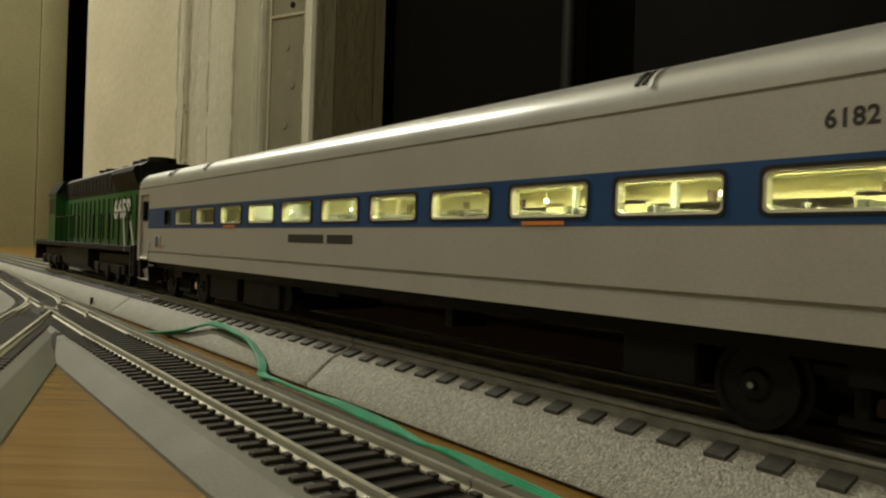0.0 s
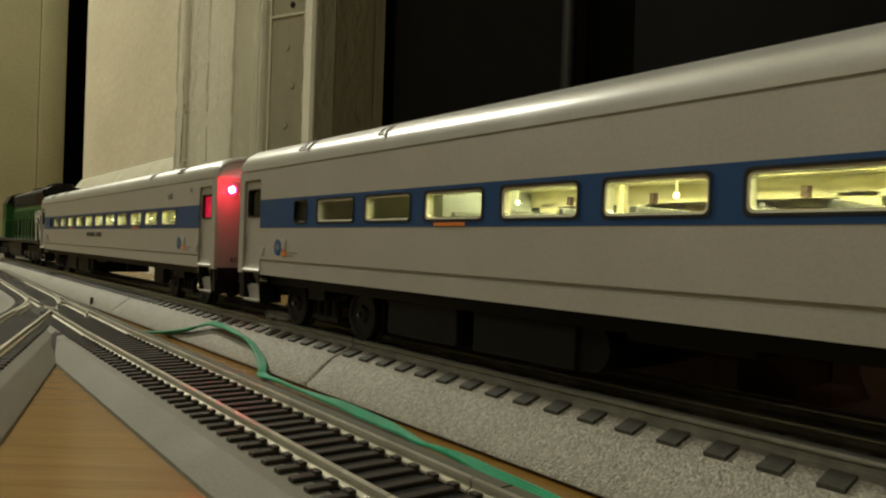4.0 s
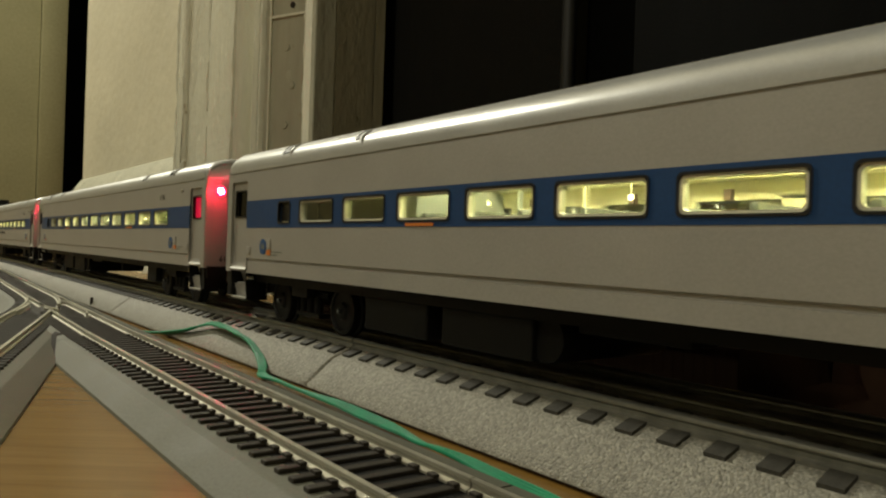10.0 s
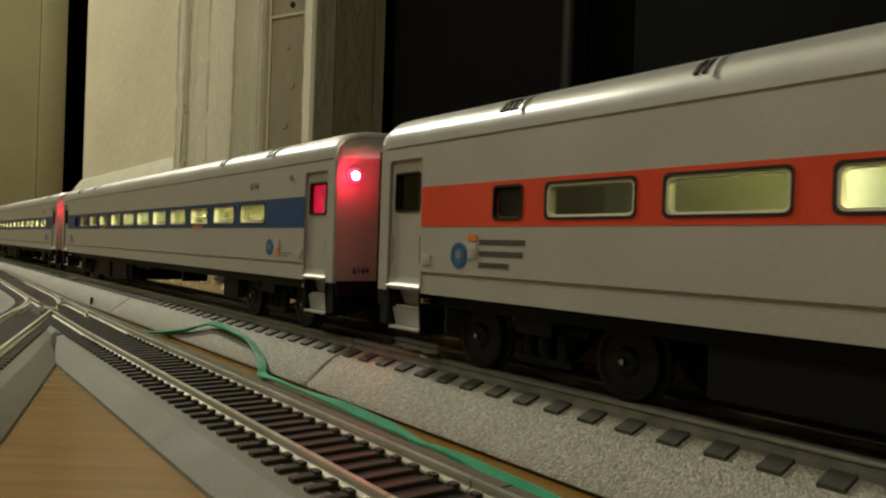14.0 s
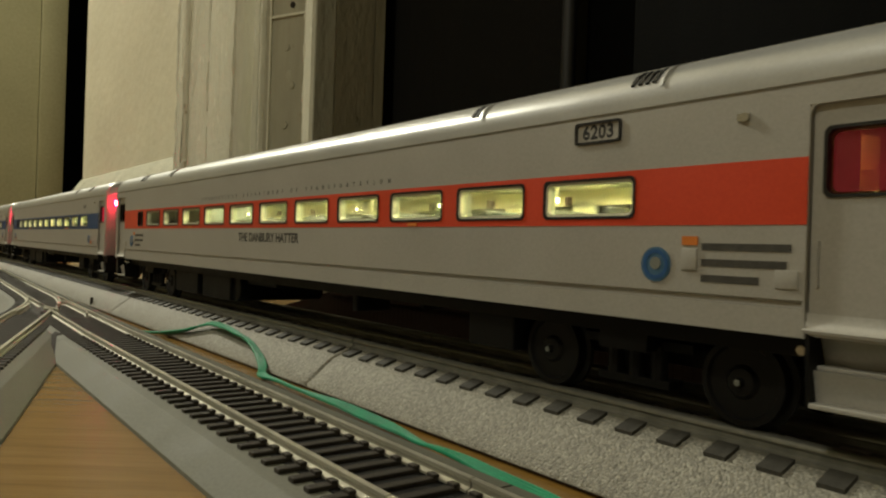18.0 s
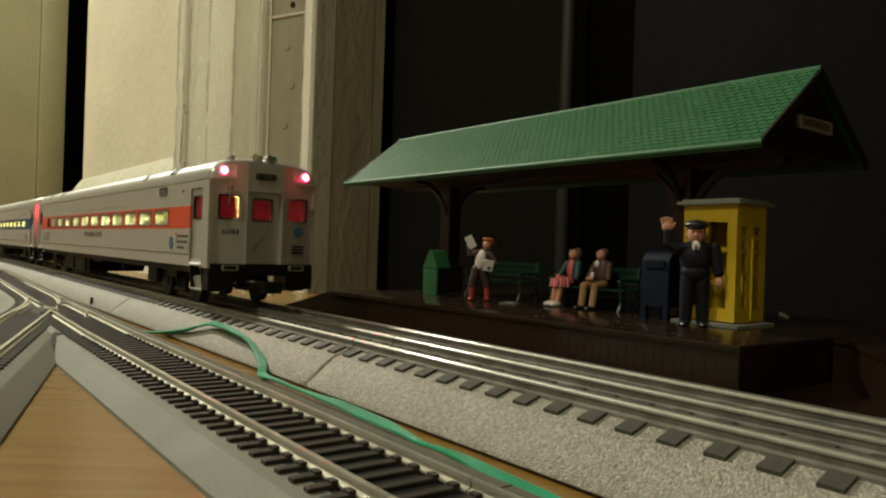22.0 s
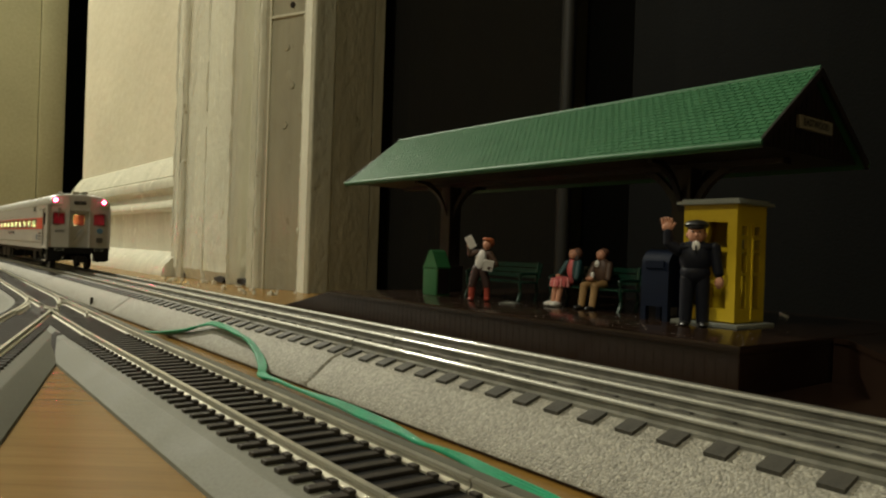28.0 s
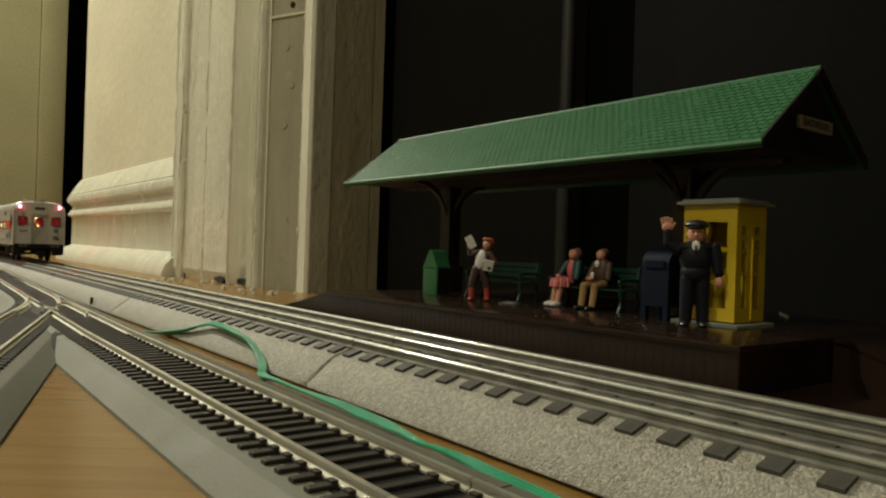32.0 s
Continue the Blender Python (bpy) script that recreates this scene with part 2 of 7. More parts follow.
M = dict(
    floor=wood_floor(),
    # far walls toned darker than wall_north, to offset the lamp near them
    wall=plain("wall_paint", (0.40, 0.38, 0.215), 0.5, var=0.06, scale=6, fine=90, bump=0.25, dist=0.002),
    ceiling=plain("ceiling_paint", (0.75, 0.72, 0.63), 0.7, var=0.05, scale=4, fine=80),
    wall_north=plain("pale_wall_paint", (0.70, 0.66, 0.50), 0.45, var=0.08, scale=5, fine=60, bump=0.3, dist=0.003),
    # walls out of view; their tone sets how much light comes back
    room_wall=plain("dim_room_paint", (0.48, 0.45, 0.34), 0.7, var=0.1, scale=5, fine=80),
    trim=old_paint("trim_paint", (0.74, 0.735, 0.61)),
    # trim paint again, darkened for the shade on jamb and leaf
    jamb_paint=old_paint("trim_paint_shaded", (0.29, 0.262, 0.178), 26),
    half_shade_paint=old_paint("trim_paint_half_shaded", (0.415, 0.40, 0.305), 26),
    # near-black pieces that stand in for shade in holes and gaps
    dirt=plain("shade_black", (0.02, 0.015, 0.01), 0.9),
    black_cloth=cloth("black_cloth", (0.0098, 0.0093, 0.0076)),
    pole=plain("dull_pole_paint", (0.012, 0.012, 0.0115), 0.5),
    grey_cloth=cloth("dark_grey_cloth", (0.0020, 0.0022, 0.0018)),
    night=plain("unlit_black", (0.0015, 0.0015, 0.0012), 0.7, var=0.3, bump=0, spec=0.05),
    bed_o=ballast("grey_ballast", (0.29, 0.278, 0.232), 1650, 0.00030, 0.8),
    bed_ho=plain("grey_roadbed_plastic", (0.125, 0.126, 0.094), 0.68, var=0.07, scale=60, fine=1200, bump=0.25, dist=0.0003),
    tie_o=plain("tie_brown_grey", (0.052, 0.049, 0.040), 0.6, var=0.25, scale=300, fine=1800, bump=0.5),
    # deck grey is lowered for the shade between the rails
    deck_o=plain("track_deck_grey", (0.085, 0.084, 0.068), 0.34, var=0.2, scale=150, fine=900, bump=0.5),
    deck_ho=plain("switch_deck_black", (0.030, 0.026, 0.022), 0.85, var=0.25, scale=300, fine=2000, bump=0.35, spec=0.1),
    tie_ho=plain("tie_black", (0.042, 0.036, 0.029), 0.55, var=0.2, scale=300, fine=2000, bump=0.35, spec=0.25),
    rail=plain("nickel_rail", (0.21, 0.207, 0.175), 0.48, 0.7, var=0.12, scale=90, fine=700, bump=0.05, dist=0.0001, rvar=0.06),
    rail_web=plain("dull_rail_side", (0.20, 0.196, 0.165), 0.42, 0.25, var=0.3, scale=120, fine=600, bump=0.1),
    rail_ho=plain("nickel_rail_small", (0.60, 0.58, 0.48), 0.34, 0.65, var=0.12, scale=90, fine=700, bump=0.06, dist=0.0001, rvar=0.08),
    cable=plain("green_wire", (0.006, 0.25, 0.12), 0.42, var=0.2, scale=90, fine=900, bump=0.1, spec=0.35),
    silver=plain("silver_paint", (0.46, 0.45, 0.415), 0.42, 0.35, var=0.04, scale=40, fine=1800, bump=0.05, dist=0.0001, rvar=0.05),
    roof=plain("bright_silver_roof", (0.58, 0.59, 0.58), 0.34, 0.5, var=0.04, scale=60, fine=1500, bump=0.08, dist=0.0001, rvar=0.05),
    blue=plain("blue_band", (0.006, 0.052, 0.17), 0.42, var=0.06, scale=60, fine=1500, bump=0.04),
    red=plain("red_band", (0.66, 0.06, 0.02), 0.42, var=0.05, scale=60, fine=1500, bump=0.04),
    gasket=plain("black_gasket", (0.012, 0.012, 0.012), 0.35, var=0.2),
    # opaque rim, its pale colour put in for light carried by clear edges
    rim=plain("pale_rim_plastic", (0.75, 0.74, 0.58), 0.2, 0.0, var=0.05, bump=0),
    pane=clear_pane("window_plastic", (0.86, 0.9, 0.88)),
    dark_pane=clear_pane("smoked_plastic", (0.09, 0.07, 0.06), 0.1),
    # emission in these panes stands in for red lamps inside the vestibule
    red_pane=uneven_glow("glowing_red_window", (1.0, 0.004, 0.06), 0.50, (0.30, 0.03, 0.06)),
    wine_pane=tinted_pane("glowing_wine_window", ((1.0, 0.04, 0.07), 0.055, (0.24, 0.035, 0.045)), (0.85, 0.5, 0.4), 0.42),
    led=glowing("red_led", (1.0, 0.02, 0.085), 2.6),
    led_core=glowing("red_led_core", (1.0, 0.016, 0.055), 620),
    led_core_dim=glowing("red_led_core_cab", (1.0, 0.022, 0.065), 130),
    strip=glowing("warm_lamp_strip", (1.0, 0.92, 0.48), 36),
    bulb=glowing("warm_bulb", (1.0, 0.92, 0.5), 16),
    cream=plain("cream_interior", (0.74, 0.69, 0.44), 0.4, var=0.1, scale=80),
    seat=plain("seat_plastic", (0.22, 0.235, 0.21), 0.25, var=0.15),
    grey_wall=plain("grey_partition", (0.50, 0.54, 0.51), 0.45, var=0.08),
    grey_dark=plain("dark_grey_seat", (0.07, 0.07, 0.06), 0.35, var=0.15),
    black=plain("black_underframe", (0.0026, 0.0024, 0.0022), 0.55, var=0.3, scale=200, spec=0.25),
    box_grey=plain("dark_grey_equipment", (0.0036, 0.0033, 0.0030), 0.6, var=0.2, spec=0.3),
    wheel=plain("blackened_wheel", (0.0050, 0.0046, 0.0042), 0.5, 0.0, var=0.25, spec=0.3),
    steel=plain("bright_steel", (0.6, 0.58, 0.52), 0.25, 1.0, var=0.1),
    ink=plain("black_lettering", (0.02, 0.02, 0.02), 0.5, var=0.1, bump=0),
    white=plain("white_print", (0.75, 0.74, 0.70), 0.45, var=0.06, bump=0),
    logo_blue=plain("blue_print", (0.018, 0.088, 0.25), 0.45, var=0.08, bump=0),
    logo_grey=plain("grey_blue_print", (0.055, 0.135, 0.23), 0.45, var=0.1, bump=0),
    orange=plain("orange_print", (0.68, 0.20, 0.03), 0.45, var=0.08, bump=0),
    loco_green=plain("loco_green", (0.016, 0.115, 0.020), 0.42, var=0.08, scale=70),
    loco_black=plain("loco_black", (0.006, 0.0065, 0.0055), 0.55, var=0.2, spec=0.25),
    brown=brushed_planks("brown_platform_plastic", (0.020, 0.011, 0.007)),
    post=plain("dark_brown_plastic", (0.010, 0.0055, 0.004), 0.45, var=0.25, scale=150),
    green_roof=plain("green_shingle_plastic", (0.026, 0.118, 0.046), 0.50, var=0.10, scale=120, fine=900, bump=0.1),
    bench_green=plain("bench_green", (0.006, 0.036, 0.022), 0.35, var=0.1),
    can_green=plain("litter_bin_green", (0.022, 0.105, 0.036), 0.4, var=0.1),
    yellow=plain("yellow_booth_plastic", (0.50, 0.35, 0.011), 0.42, var=0.06),
    booth_grey=plain("booth_grey_plastic", (0.21, 0.22, 0.19), 0.4, var=0.08),
    mail_blue=plain("mailbox_blue", (0.0030, 0.0065, 0.018), 0.65, var=0.1, spec=0.12),
    sign=plain("name_board_paint", (0.20, 0.18, 0.135), 0.5, var=0.1),
    skin=plain("figure_skin", (0.56, 0.27, 0.17), 0.5, var=0.05, bump=0),
    hair_brown=plain("figure_brown_hair", (0.13, 0.055, 0.03), 0.6, var=0.15),
    stripe=plain("figure_rose_stripe", (0.72, 0.28, 0.26), 0.5, var=0.1),
    hair_red=plain("figure_red_hair", (0.35, 0.09, 0.025), 0.6, var=0.15),
    hair_dark=plain("figure_dark_hair", (0.03, 0.018, 0.012), 0.6, var=0.15),
    navy=plain("figure_navy", (0.006, 0.007, 0.013), 0.55, var=0.15, spec=0.25),
    f_white=plain("figure_white", (0.72, 0.70, 0.66), 0.5, var=0.05),
    f_brown=plain("figure_brown", (0.075, 0.04, 0.025), 0.55, var=0.15),
    f_trousers=plain("figure_dark_trousers", (0.045, 0.022, 0.018), 0.55, var=0.15),
    f_boots=plain("figure_red_boots", (0.32, 0.05, 0.03), 0.45, var=0.12),
    f_tan=plain("figure_tan", (0.30, 0.18, 0.07), 0.55, var=0.12),
    f_teal=plain("figure_teal", (0.015, 0.06, 0.065), 0.5, var=0.12),
    f_pink=plain("figure_pink", (0.58, 0.13, 0.13), 0.5, var=0.1),
)

M["rail"].node_tree.nodes["Principled BSDF"].inputs["Coat Weight"].default_value = 0.8
M["rail"].node_tree.nodes["Principled BSDF"].inputs["Coat Roughness"].default_value = 0.11

# ---------------------------------------------------------------- mesh helpers


def box(bm, x0, x1, y0, y1, z0, z1, bev=0.0):
    vs = [bm.verts.new((x, y, z)) for x in (x0, x1) for y in (y0, y1) for z in (z0, z1)]
    fs = [bm.faces.new([vs[i] for i in f]) for f in ((0, 1, 3, 2), (4, 6, 7, 5), (0, 4, 5, 1), (2, 3, 7, 6), (0, 2, 6, 4), (1, 5, 7, 3))]
    if bev:
        edges = list({e for f in fs for e in f.edges})
        bmesh.ops.bevel(bm, geom=edges, offset=bev, segments=2, profile=0.6, affect="EDGES")
    return bm


def prism(bm, prof, axis, a, b):
    """A closed outline (2D) swept from a to b along the axis. For x: (y, z); y: (x, z); z: (x, y)."""
    put = {"x": lambda p, q: (q, p[0], p[1]), "y": lambda p, q: (p[0], q, p[1]), "z": lambda p, q: (p[0], p[1], q)}[axis]
    r0, r1 = [bm.verts.new(put(p, a)) for p in prof], [bm.verts.new(put(p, b)) for p in prof]
    n = len(prof)
    for i in range(n):
        bm.faces.new((r0[i], r0[(i + 1) % n], r1[(i + 1) % n], r1[i]))
    bm.faces.new(r0[::-1])
    bm.faces.new(r1)
    return bm


def rod(bm, p, q, r0, r1=None, n=12):
    """A round bar from p to q, with closed ends; r1: the radius at q."""
    p, q = Vector(p), Vector(q)
    r1 = r0 if r1 is None else r1
    turn = (q - p).to_track_quat("Z", "Y").to_matrix()
    ring = [[bm.verts.new(c + turn @ Vector((r * math.cos(2 * math.pi * i / n), r * math.sin(2 * math.pi * i / n), 0))) for i in range(n)] for c, r in ((p, r0), (q, r1))]
    for i in range(n):
        bm.faces.new((ring[0][i], ring[0][(i + 1) % n], ring[1][(i + 1) % n], ring[1][i]))
    bm.faces.new(ring[0][::-1])
    bm.faces.new(ring[1])
    return bm


def tube(bm, pts, r, n=8):
    """A round wire along a line of points."""
    pts = [Vector(p) for p in pts]
    rings = []
    for i, p in enumerate(pts):
        d = (pts[min(i + 1, len(pts) - 1)] - pts[max(i - 1, 0)]).normalized()
        side = d.cross(Vector((0, 0, 1)))
        side = side.normalized() if side.length > 1e-4 else Vector((1, 0, 0))
        up = side.cross(d)
        rings.append([bm.verts.new(p + r * (math.cos(2 * math.pi * k / n) * side + math.sin(2 * math.pi * k / n) * up)) for k in range(n)])
    for a, b in zip(rings, rings[1:]):
        for k in range(n):
            bm.faces.new((a[k], a[(k + 1) % n], b[(k + 1) % n], b[k]))
    bm.faces.new(rings[0][::-1])
    bm.faces.new(rings[-1])
    return bm


def ball(bm, c, rx, ry=None, rz=None, turn=None, u=12, v=8):
    m = Matrix.Translation(c) @ (turn.to_4x4() if turn else Matrix()) @ Matrix.Diagonal((rx, ry or rx, rz or rx, 1))
    bmesh.ops.create_uvsphere(bm, u_segments=u, v_segments=v, radius=1, matrix=m)
    return bm


def ring_rect(w, h, r, n=4):
    """Outline of a rounded rectangle centred on the origin."""
    out = []
    for cx, cz, a0 in ((w / 2 - r, h / 2 - r, 0), (-w / 2 + r, h / 2 - r, 90), (-w / 2 + r, -h / 2 + r, 180), (w / 2 - r, -h / 2 + r, 270)):
        for k in range(n + 1):
            a = radians(a0 + 90 * k / n)
            out.append((cx + r * math.cos(a), cz + r * math.sin(a)))
    return out


def frame_ring(bm, outer, inner, y0, y1):
    """A ring between two outlines in the xz plane, from y0 to y1."""
    n = len(outer)
    v = [[bm.verts.new((p[0], y, p[1])) for p in o] for o in (outer, inner) for y in (y0, y1)]
    for i in range(n):
        j = (i + 1) % n
        for a, b in ((v[0], v[1]), (v[1], v[3]), (v[3], v[2]), (v[2], v[0])):
            bm.faces.new((a[i], a[j], b[j], b[i]))
    return bm


def mesh_of(name, bm, mats, smooth=False):
    bmesh.ops.recalc_face_normals(bm, faces=bm.faces)
    me = bpy.data.meshes.new(name)
    bm.to_mesh(me)
    bm.free()
    for m in mats if isinstance(mats, (list, tuple)) else [mats]:
        me.materials.append(m)
    if smooth:
        me.shade_smooth()
        me.set_sharp_from_angle(angle=radians(40))
    return me


def part(name, bm, material, parent, label="", smooth=False, at=None):
    """Links a bmesh (or a ready mesh) as one mesh object under a thing or a part."""
    me = bm if isinstance(bm, bpy.types.Mesh) else mesh_of(name, bm, material, smooth)
    ob = new(name, me)
    ob.parent = parent
    if at:
        ob.matrix_basis = at
    return tagged(ob, label=label) if label else ob


def B(*a, **k):
    return box(bmesh.new(), *a, **k)


def thing(name, label, category, group="", kind="", at=None):
    ob = tagged(new(name), label, category, group, kind)
    if at:
        ob.matrix_basis = at
    return ob


def lettering(text, height, material, parent, at, squeeze=1.0, spacing=1.0, name="lettering"):
    cu = bpy.data.curves.new(name, "FONT")
    cu.body, cu.size, cu.extrude, cu.space_character = text, height / 0.7, 0.00002, spacing
    cu.align_x, cu.align_y = "CENTER", "CENTER"
    cu.offset = 0.045 * height
    ob = new(name, cu)
    bpy.context.view_layer.update()
    me = bpy.data.meshes.new_from_object(ob.evaluated_get(bpy.context.evaluated_depsgraph_get()))
    bpy.data.objects.remove(ob)
    for v in me.vertices:
        v.co.x *= squeeze
    me.materials.clear()
    me.materials.append(material)
    return part(name, me, material, parent, at=at)


# ---------------------------------------------------------------- the plan
ZR, YC = 0.0155, 0.1425          # railhead and middle of the large track
ZH = 0.0079                      # railhead of the small track
BACK, DARK = 0.32, 0.405         # back wall; dark cloth in the doorway
WEST, EAST, SOUTH, TOP = -3.3, 2.3, -2.7, 2.55


def structure(name, bm, mat, label, category, smooth=False):
    return tagged(new(name, mesh_of(name, bm, mat, smooth)), label, category, kind="structure")


def build_room():
    structure("floor", B(WEST - 0.4, EAST + 0.2, SOUTH - 0.2, 2.2, -0.06, 0.0), M["floor"], "varnished oak floor with fine straight grain", "floor")
    structure("ceiling", B(WEST - 0.4, EAST + 0.2, SOUTH - 0.2, 2.2, TOP, TOP + 0.1), M["ceiling"], "plain off-white painted ceiling", "ceiling")
    structure("wall_south", B(WEST, EAST, SOUTH - 0.12, SOUTH, 0, TOP), M["room_wall"], "unseen cream wall of the room, toned to set the bounce", "wall")
    structure("wall_east", B(EAST, EAST + 0.12, SOUTH, 2.2, 0, TOP), M["room_wall"], "unseen cream side wall, toned to set the bounce", "wall")
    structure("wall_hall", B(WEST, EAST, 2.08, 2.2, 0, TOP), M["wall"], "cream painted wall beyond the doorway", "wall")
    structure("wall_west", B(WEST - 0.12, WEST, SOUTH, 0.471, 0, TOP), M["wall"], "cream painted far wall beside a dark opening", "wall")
    structure("wall_north", B(-1.645, -0.94, BACK, BACK + 0.12, 0, TOP), M["wall_north"], "cream painted wall between two dark openings", "wall")
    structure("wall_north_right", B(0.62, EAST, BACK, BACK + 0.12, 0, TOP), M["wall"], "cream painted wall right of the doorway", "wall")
    # casing of the far opening
    bm = bmesh.new()
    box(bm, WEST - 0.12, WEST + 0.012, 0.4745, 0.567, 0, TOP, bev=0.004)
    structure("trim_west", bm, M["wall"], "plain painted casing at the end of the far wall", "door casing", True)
    # matt black sheet added across the opening, for the darkness beyond it
    structure("opening_black", B(WEST - 0.9, -1.45, 0.70, 0.72, 0, TOP), M["night"], "black sheet that stands in for the unlit far opening", "window")
    # baseboard of the back wall: plinth block, flat, ogee cap
    # foot moulding, flat, two beads with a hollow between them, sloping cap
    prof = [(BACK - d, z) for d, z in ((0.0, 0.0), (0.044, 0.0), (0.044, 0.003), (0.040, 0.014), (0.030, 0.024), (0.018, 0.028), (0.0155, 0.030),
            (0.0155, 0.083), (0.017, 0.085), (0.023, 0.089), (0.023, 0.092), (0.020, 0.097), (0.016, 0.102), (0.0155, 0.107), (0.019, 0.111), (0.025, 0.115),
            (0.026, 0.121), (0.024, 0.127), (0.0205, 0.129), (0.021, 0.131), (0.016, 0.140), (0.009, 0.152), (0.001, 0.163), (0.0, 0.163))]
    bm = prism(bmesh.new(), prof, "x", -1.655, -0.94)
    structure("baseboard", bm, M["trim"], "tall moulded baseboard thick with old cream paint", "baseboard", True)



def build_doorway():
    """Old door casing: moulded face boards, a hinge leaf painted over, the reveal of the jamb, dark cloth behind."""
    door = thing("door_1", "old cream-painted door casing with worn mouldings", "door casing", kind="structure")
    # outline of the mouldings in plan, from the wall to the jamb
    face = [(-0.9611, 0.316), (-0.9611, 0.296), (-0.9465, 0.2915), (-0.931, 0.2888), (-0.9211, 0.2885), (-0.9209, 0.2912), (-0.9238, 0.2942), (-0.9182, 0.2945), (-0.9083, 0.2934), (-0.8989, 0.2938), (-0.8827, 0.2946), (-0.8537, 0.2955), (-0.8485, 0.2957), (-0.8391, 0.2944), (-0.7690, 0.2946), (-0.7678, 0.2966), (-0.7660, 0.2966), (-0.7640, 0.2950), (-0.7590, 0.2968), (-0.7556, 0.2996), (-0.7534, 0.3036), (-0.7518, 0.3090), (-0.7480, 0.3140), (-0.7300, 0.3150), (-0.7135, 0.3150)]
    bm = bmesh.new()
    zs = [0.0, 0.012, 0.02, 0.04] + [0.07 + 0.045 * k for k in range(24)] + [1.3, 1.8, TOP]
    rnd = random.Random(4)
    rows = []
    for z in zs:
        rows.append([bm.verts.new((x + rnd.gauss(0, 0.0016 if x < -0.915 else 0.0004), y + rnd.gauss(0, 0.00022) + (0.004 if z == 0 else 0), z)) for x, y in face])
    for a, b in zip(rows, rows[1:]):
        for i in range(len(face) - 1):
            bm.faces.new((a[i], a[i + 1], b[i + 1], b[i]))
    back = [(face[-1][0], 0.40), (face[0][0], 0.40)]
    for (p, q), f in (((back[0], None), -1), ((back[1], None), 0)):
        lo, hi = bm.verts.new((*p, 0)), bm.verts.new((*p, TOP))
        bm.faces.new([lo, hi] + [r[f] for r in rows[::-1]])
    part("casing", bm, M["trim"], door, "moulded casing boards with runs and chips in the paint")
    # thick runs of paint along the edges, the bead, the recessed leaf and the edge strip
    def paint_run(x0, x1, y, rough, top=1.3):
        """An uneven upright ridge of old paint, thicker and thinner as it goes."""
        bm, prev, w = bmesh.new(), None, 0.0
        z = 0.0
        while z < top:
            w = 0.6 * w + rnd.gauss(0, rough)
            fat = max(0.15, 1 + rnd.gauss(0, 0.35))
            m = (x0 + x1) / 2 + w
            hw, d = (x1 - x0) / 2, 0.0026 * fat
            ring = [bm.verts.new(p) for p in ((m - hw, y + 0.006, z), (m - hw * 0.8, y + 0.0012 - d * 0.3, z), (m - hw * 0.2, y - d * 0.55, z), (m + hw * 0.45, y - d * 0.4, z), (m + hw, y + 0.0015, z), (m + hw, y + 0.006, z))]
            if prev:
                for k in range(5):
                    bm.faces.new((prev[k], prev[k + 1], ring[k + 1], ring[k]))
            prev = ring
            z += rnd.uniform(0.003, 0.010) if z < 0.6 else 0.05
        return bm
    for x0, x1, y, rough in ((-0.9590, -0.9450, 0.2925, 0.0012), (-0.9240, -0.9130, 0.2905, 0.0009), (-0.8520, -0.8440, 0.2958, 0.0006), (-0.7705, -0.7665, 0.2950, 0.0004)):
        part("paint_run", paint_run(x0, x1, y, rough), M["trim"], door, "uneven run of old paint", True)
    part("paint_run", paint_run(-0.7080, -0.7015, 0.2985, 0.0005), M["trim"], door, "uneven run of old paint", True)
    part("paint_run", paint_run(-0.6440, -0.6390, 0.3165, 0.0005), M["trim"], door, "uneven run of old paint", True)
    bm = bmesh.new()
    zz = [0.0] + [0.008 * k for k in range(1, 70)] + [0.8, 1.3, TOP]
    for (x0, x1, y) in ((-0.7250, -0.7175, 0.2972),):
        prev = None
        for z in zz:
            w = rnd.gauss(0, 0.0008)
            ring = [bm.verts.new(p) for p in ((x0 + w, 0.33, z), (x0 + w, y + 0.0024, z), (x1 - 0.0035 + w, y + abs(w), z), (x1 + w, y + 0.004, z), (x1 + w, 0.33, z))]
            if prev:
                for i in range(4):
                    bm.faces.new((prev[i], prev[i + 1], ring[i + 1], ring[i]))
            prev = ring
    part("bead", bm, M["trim"], door, "lumpy painted bead", True)
    # leaf colour is darkened for its turn away from the lamp
    bm = bmesh.new()
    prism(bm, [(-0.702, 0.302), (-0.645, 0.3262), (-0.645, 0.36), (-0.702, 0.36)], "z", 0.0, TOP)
    part("leaf", bm, M["half_shade_paint"], door, "flat recessed board with painted-over hinge and screw heads", False)
    bm = bmesh.new()
    d = Vector((0.057, 0.0242, 0)).normalized()
    nrm = Vector((d.y, -d.x, 0))
    for x, z in ((-0.675, 0.164), (-0.675, 0.2417), (-0.668, 0.203)):
        c = Vector((x, 0.302 + (x + 0.702) * 0.0242 / 0.057, z))
        rod(bm, c - nrm * 0.002, c + nrm * 0.0012, 0.0042, 0.0034, 14)
    part("screw_heads", bm, M["half_shade_paint"], door, "painted-over screw heads", True)
    # ridge takes the paler trim colour to show it catching light
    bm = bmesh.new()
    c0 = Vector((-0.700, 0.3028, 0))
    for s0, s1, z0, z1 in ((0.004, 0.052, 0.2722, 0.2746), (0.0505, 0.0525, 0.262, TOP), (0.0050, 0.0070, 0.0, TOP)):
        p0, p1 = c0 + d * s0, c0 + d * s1
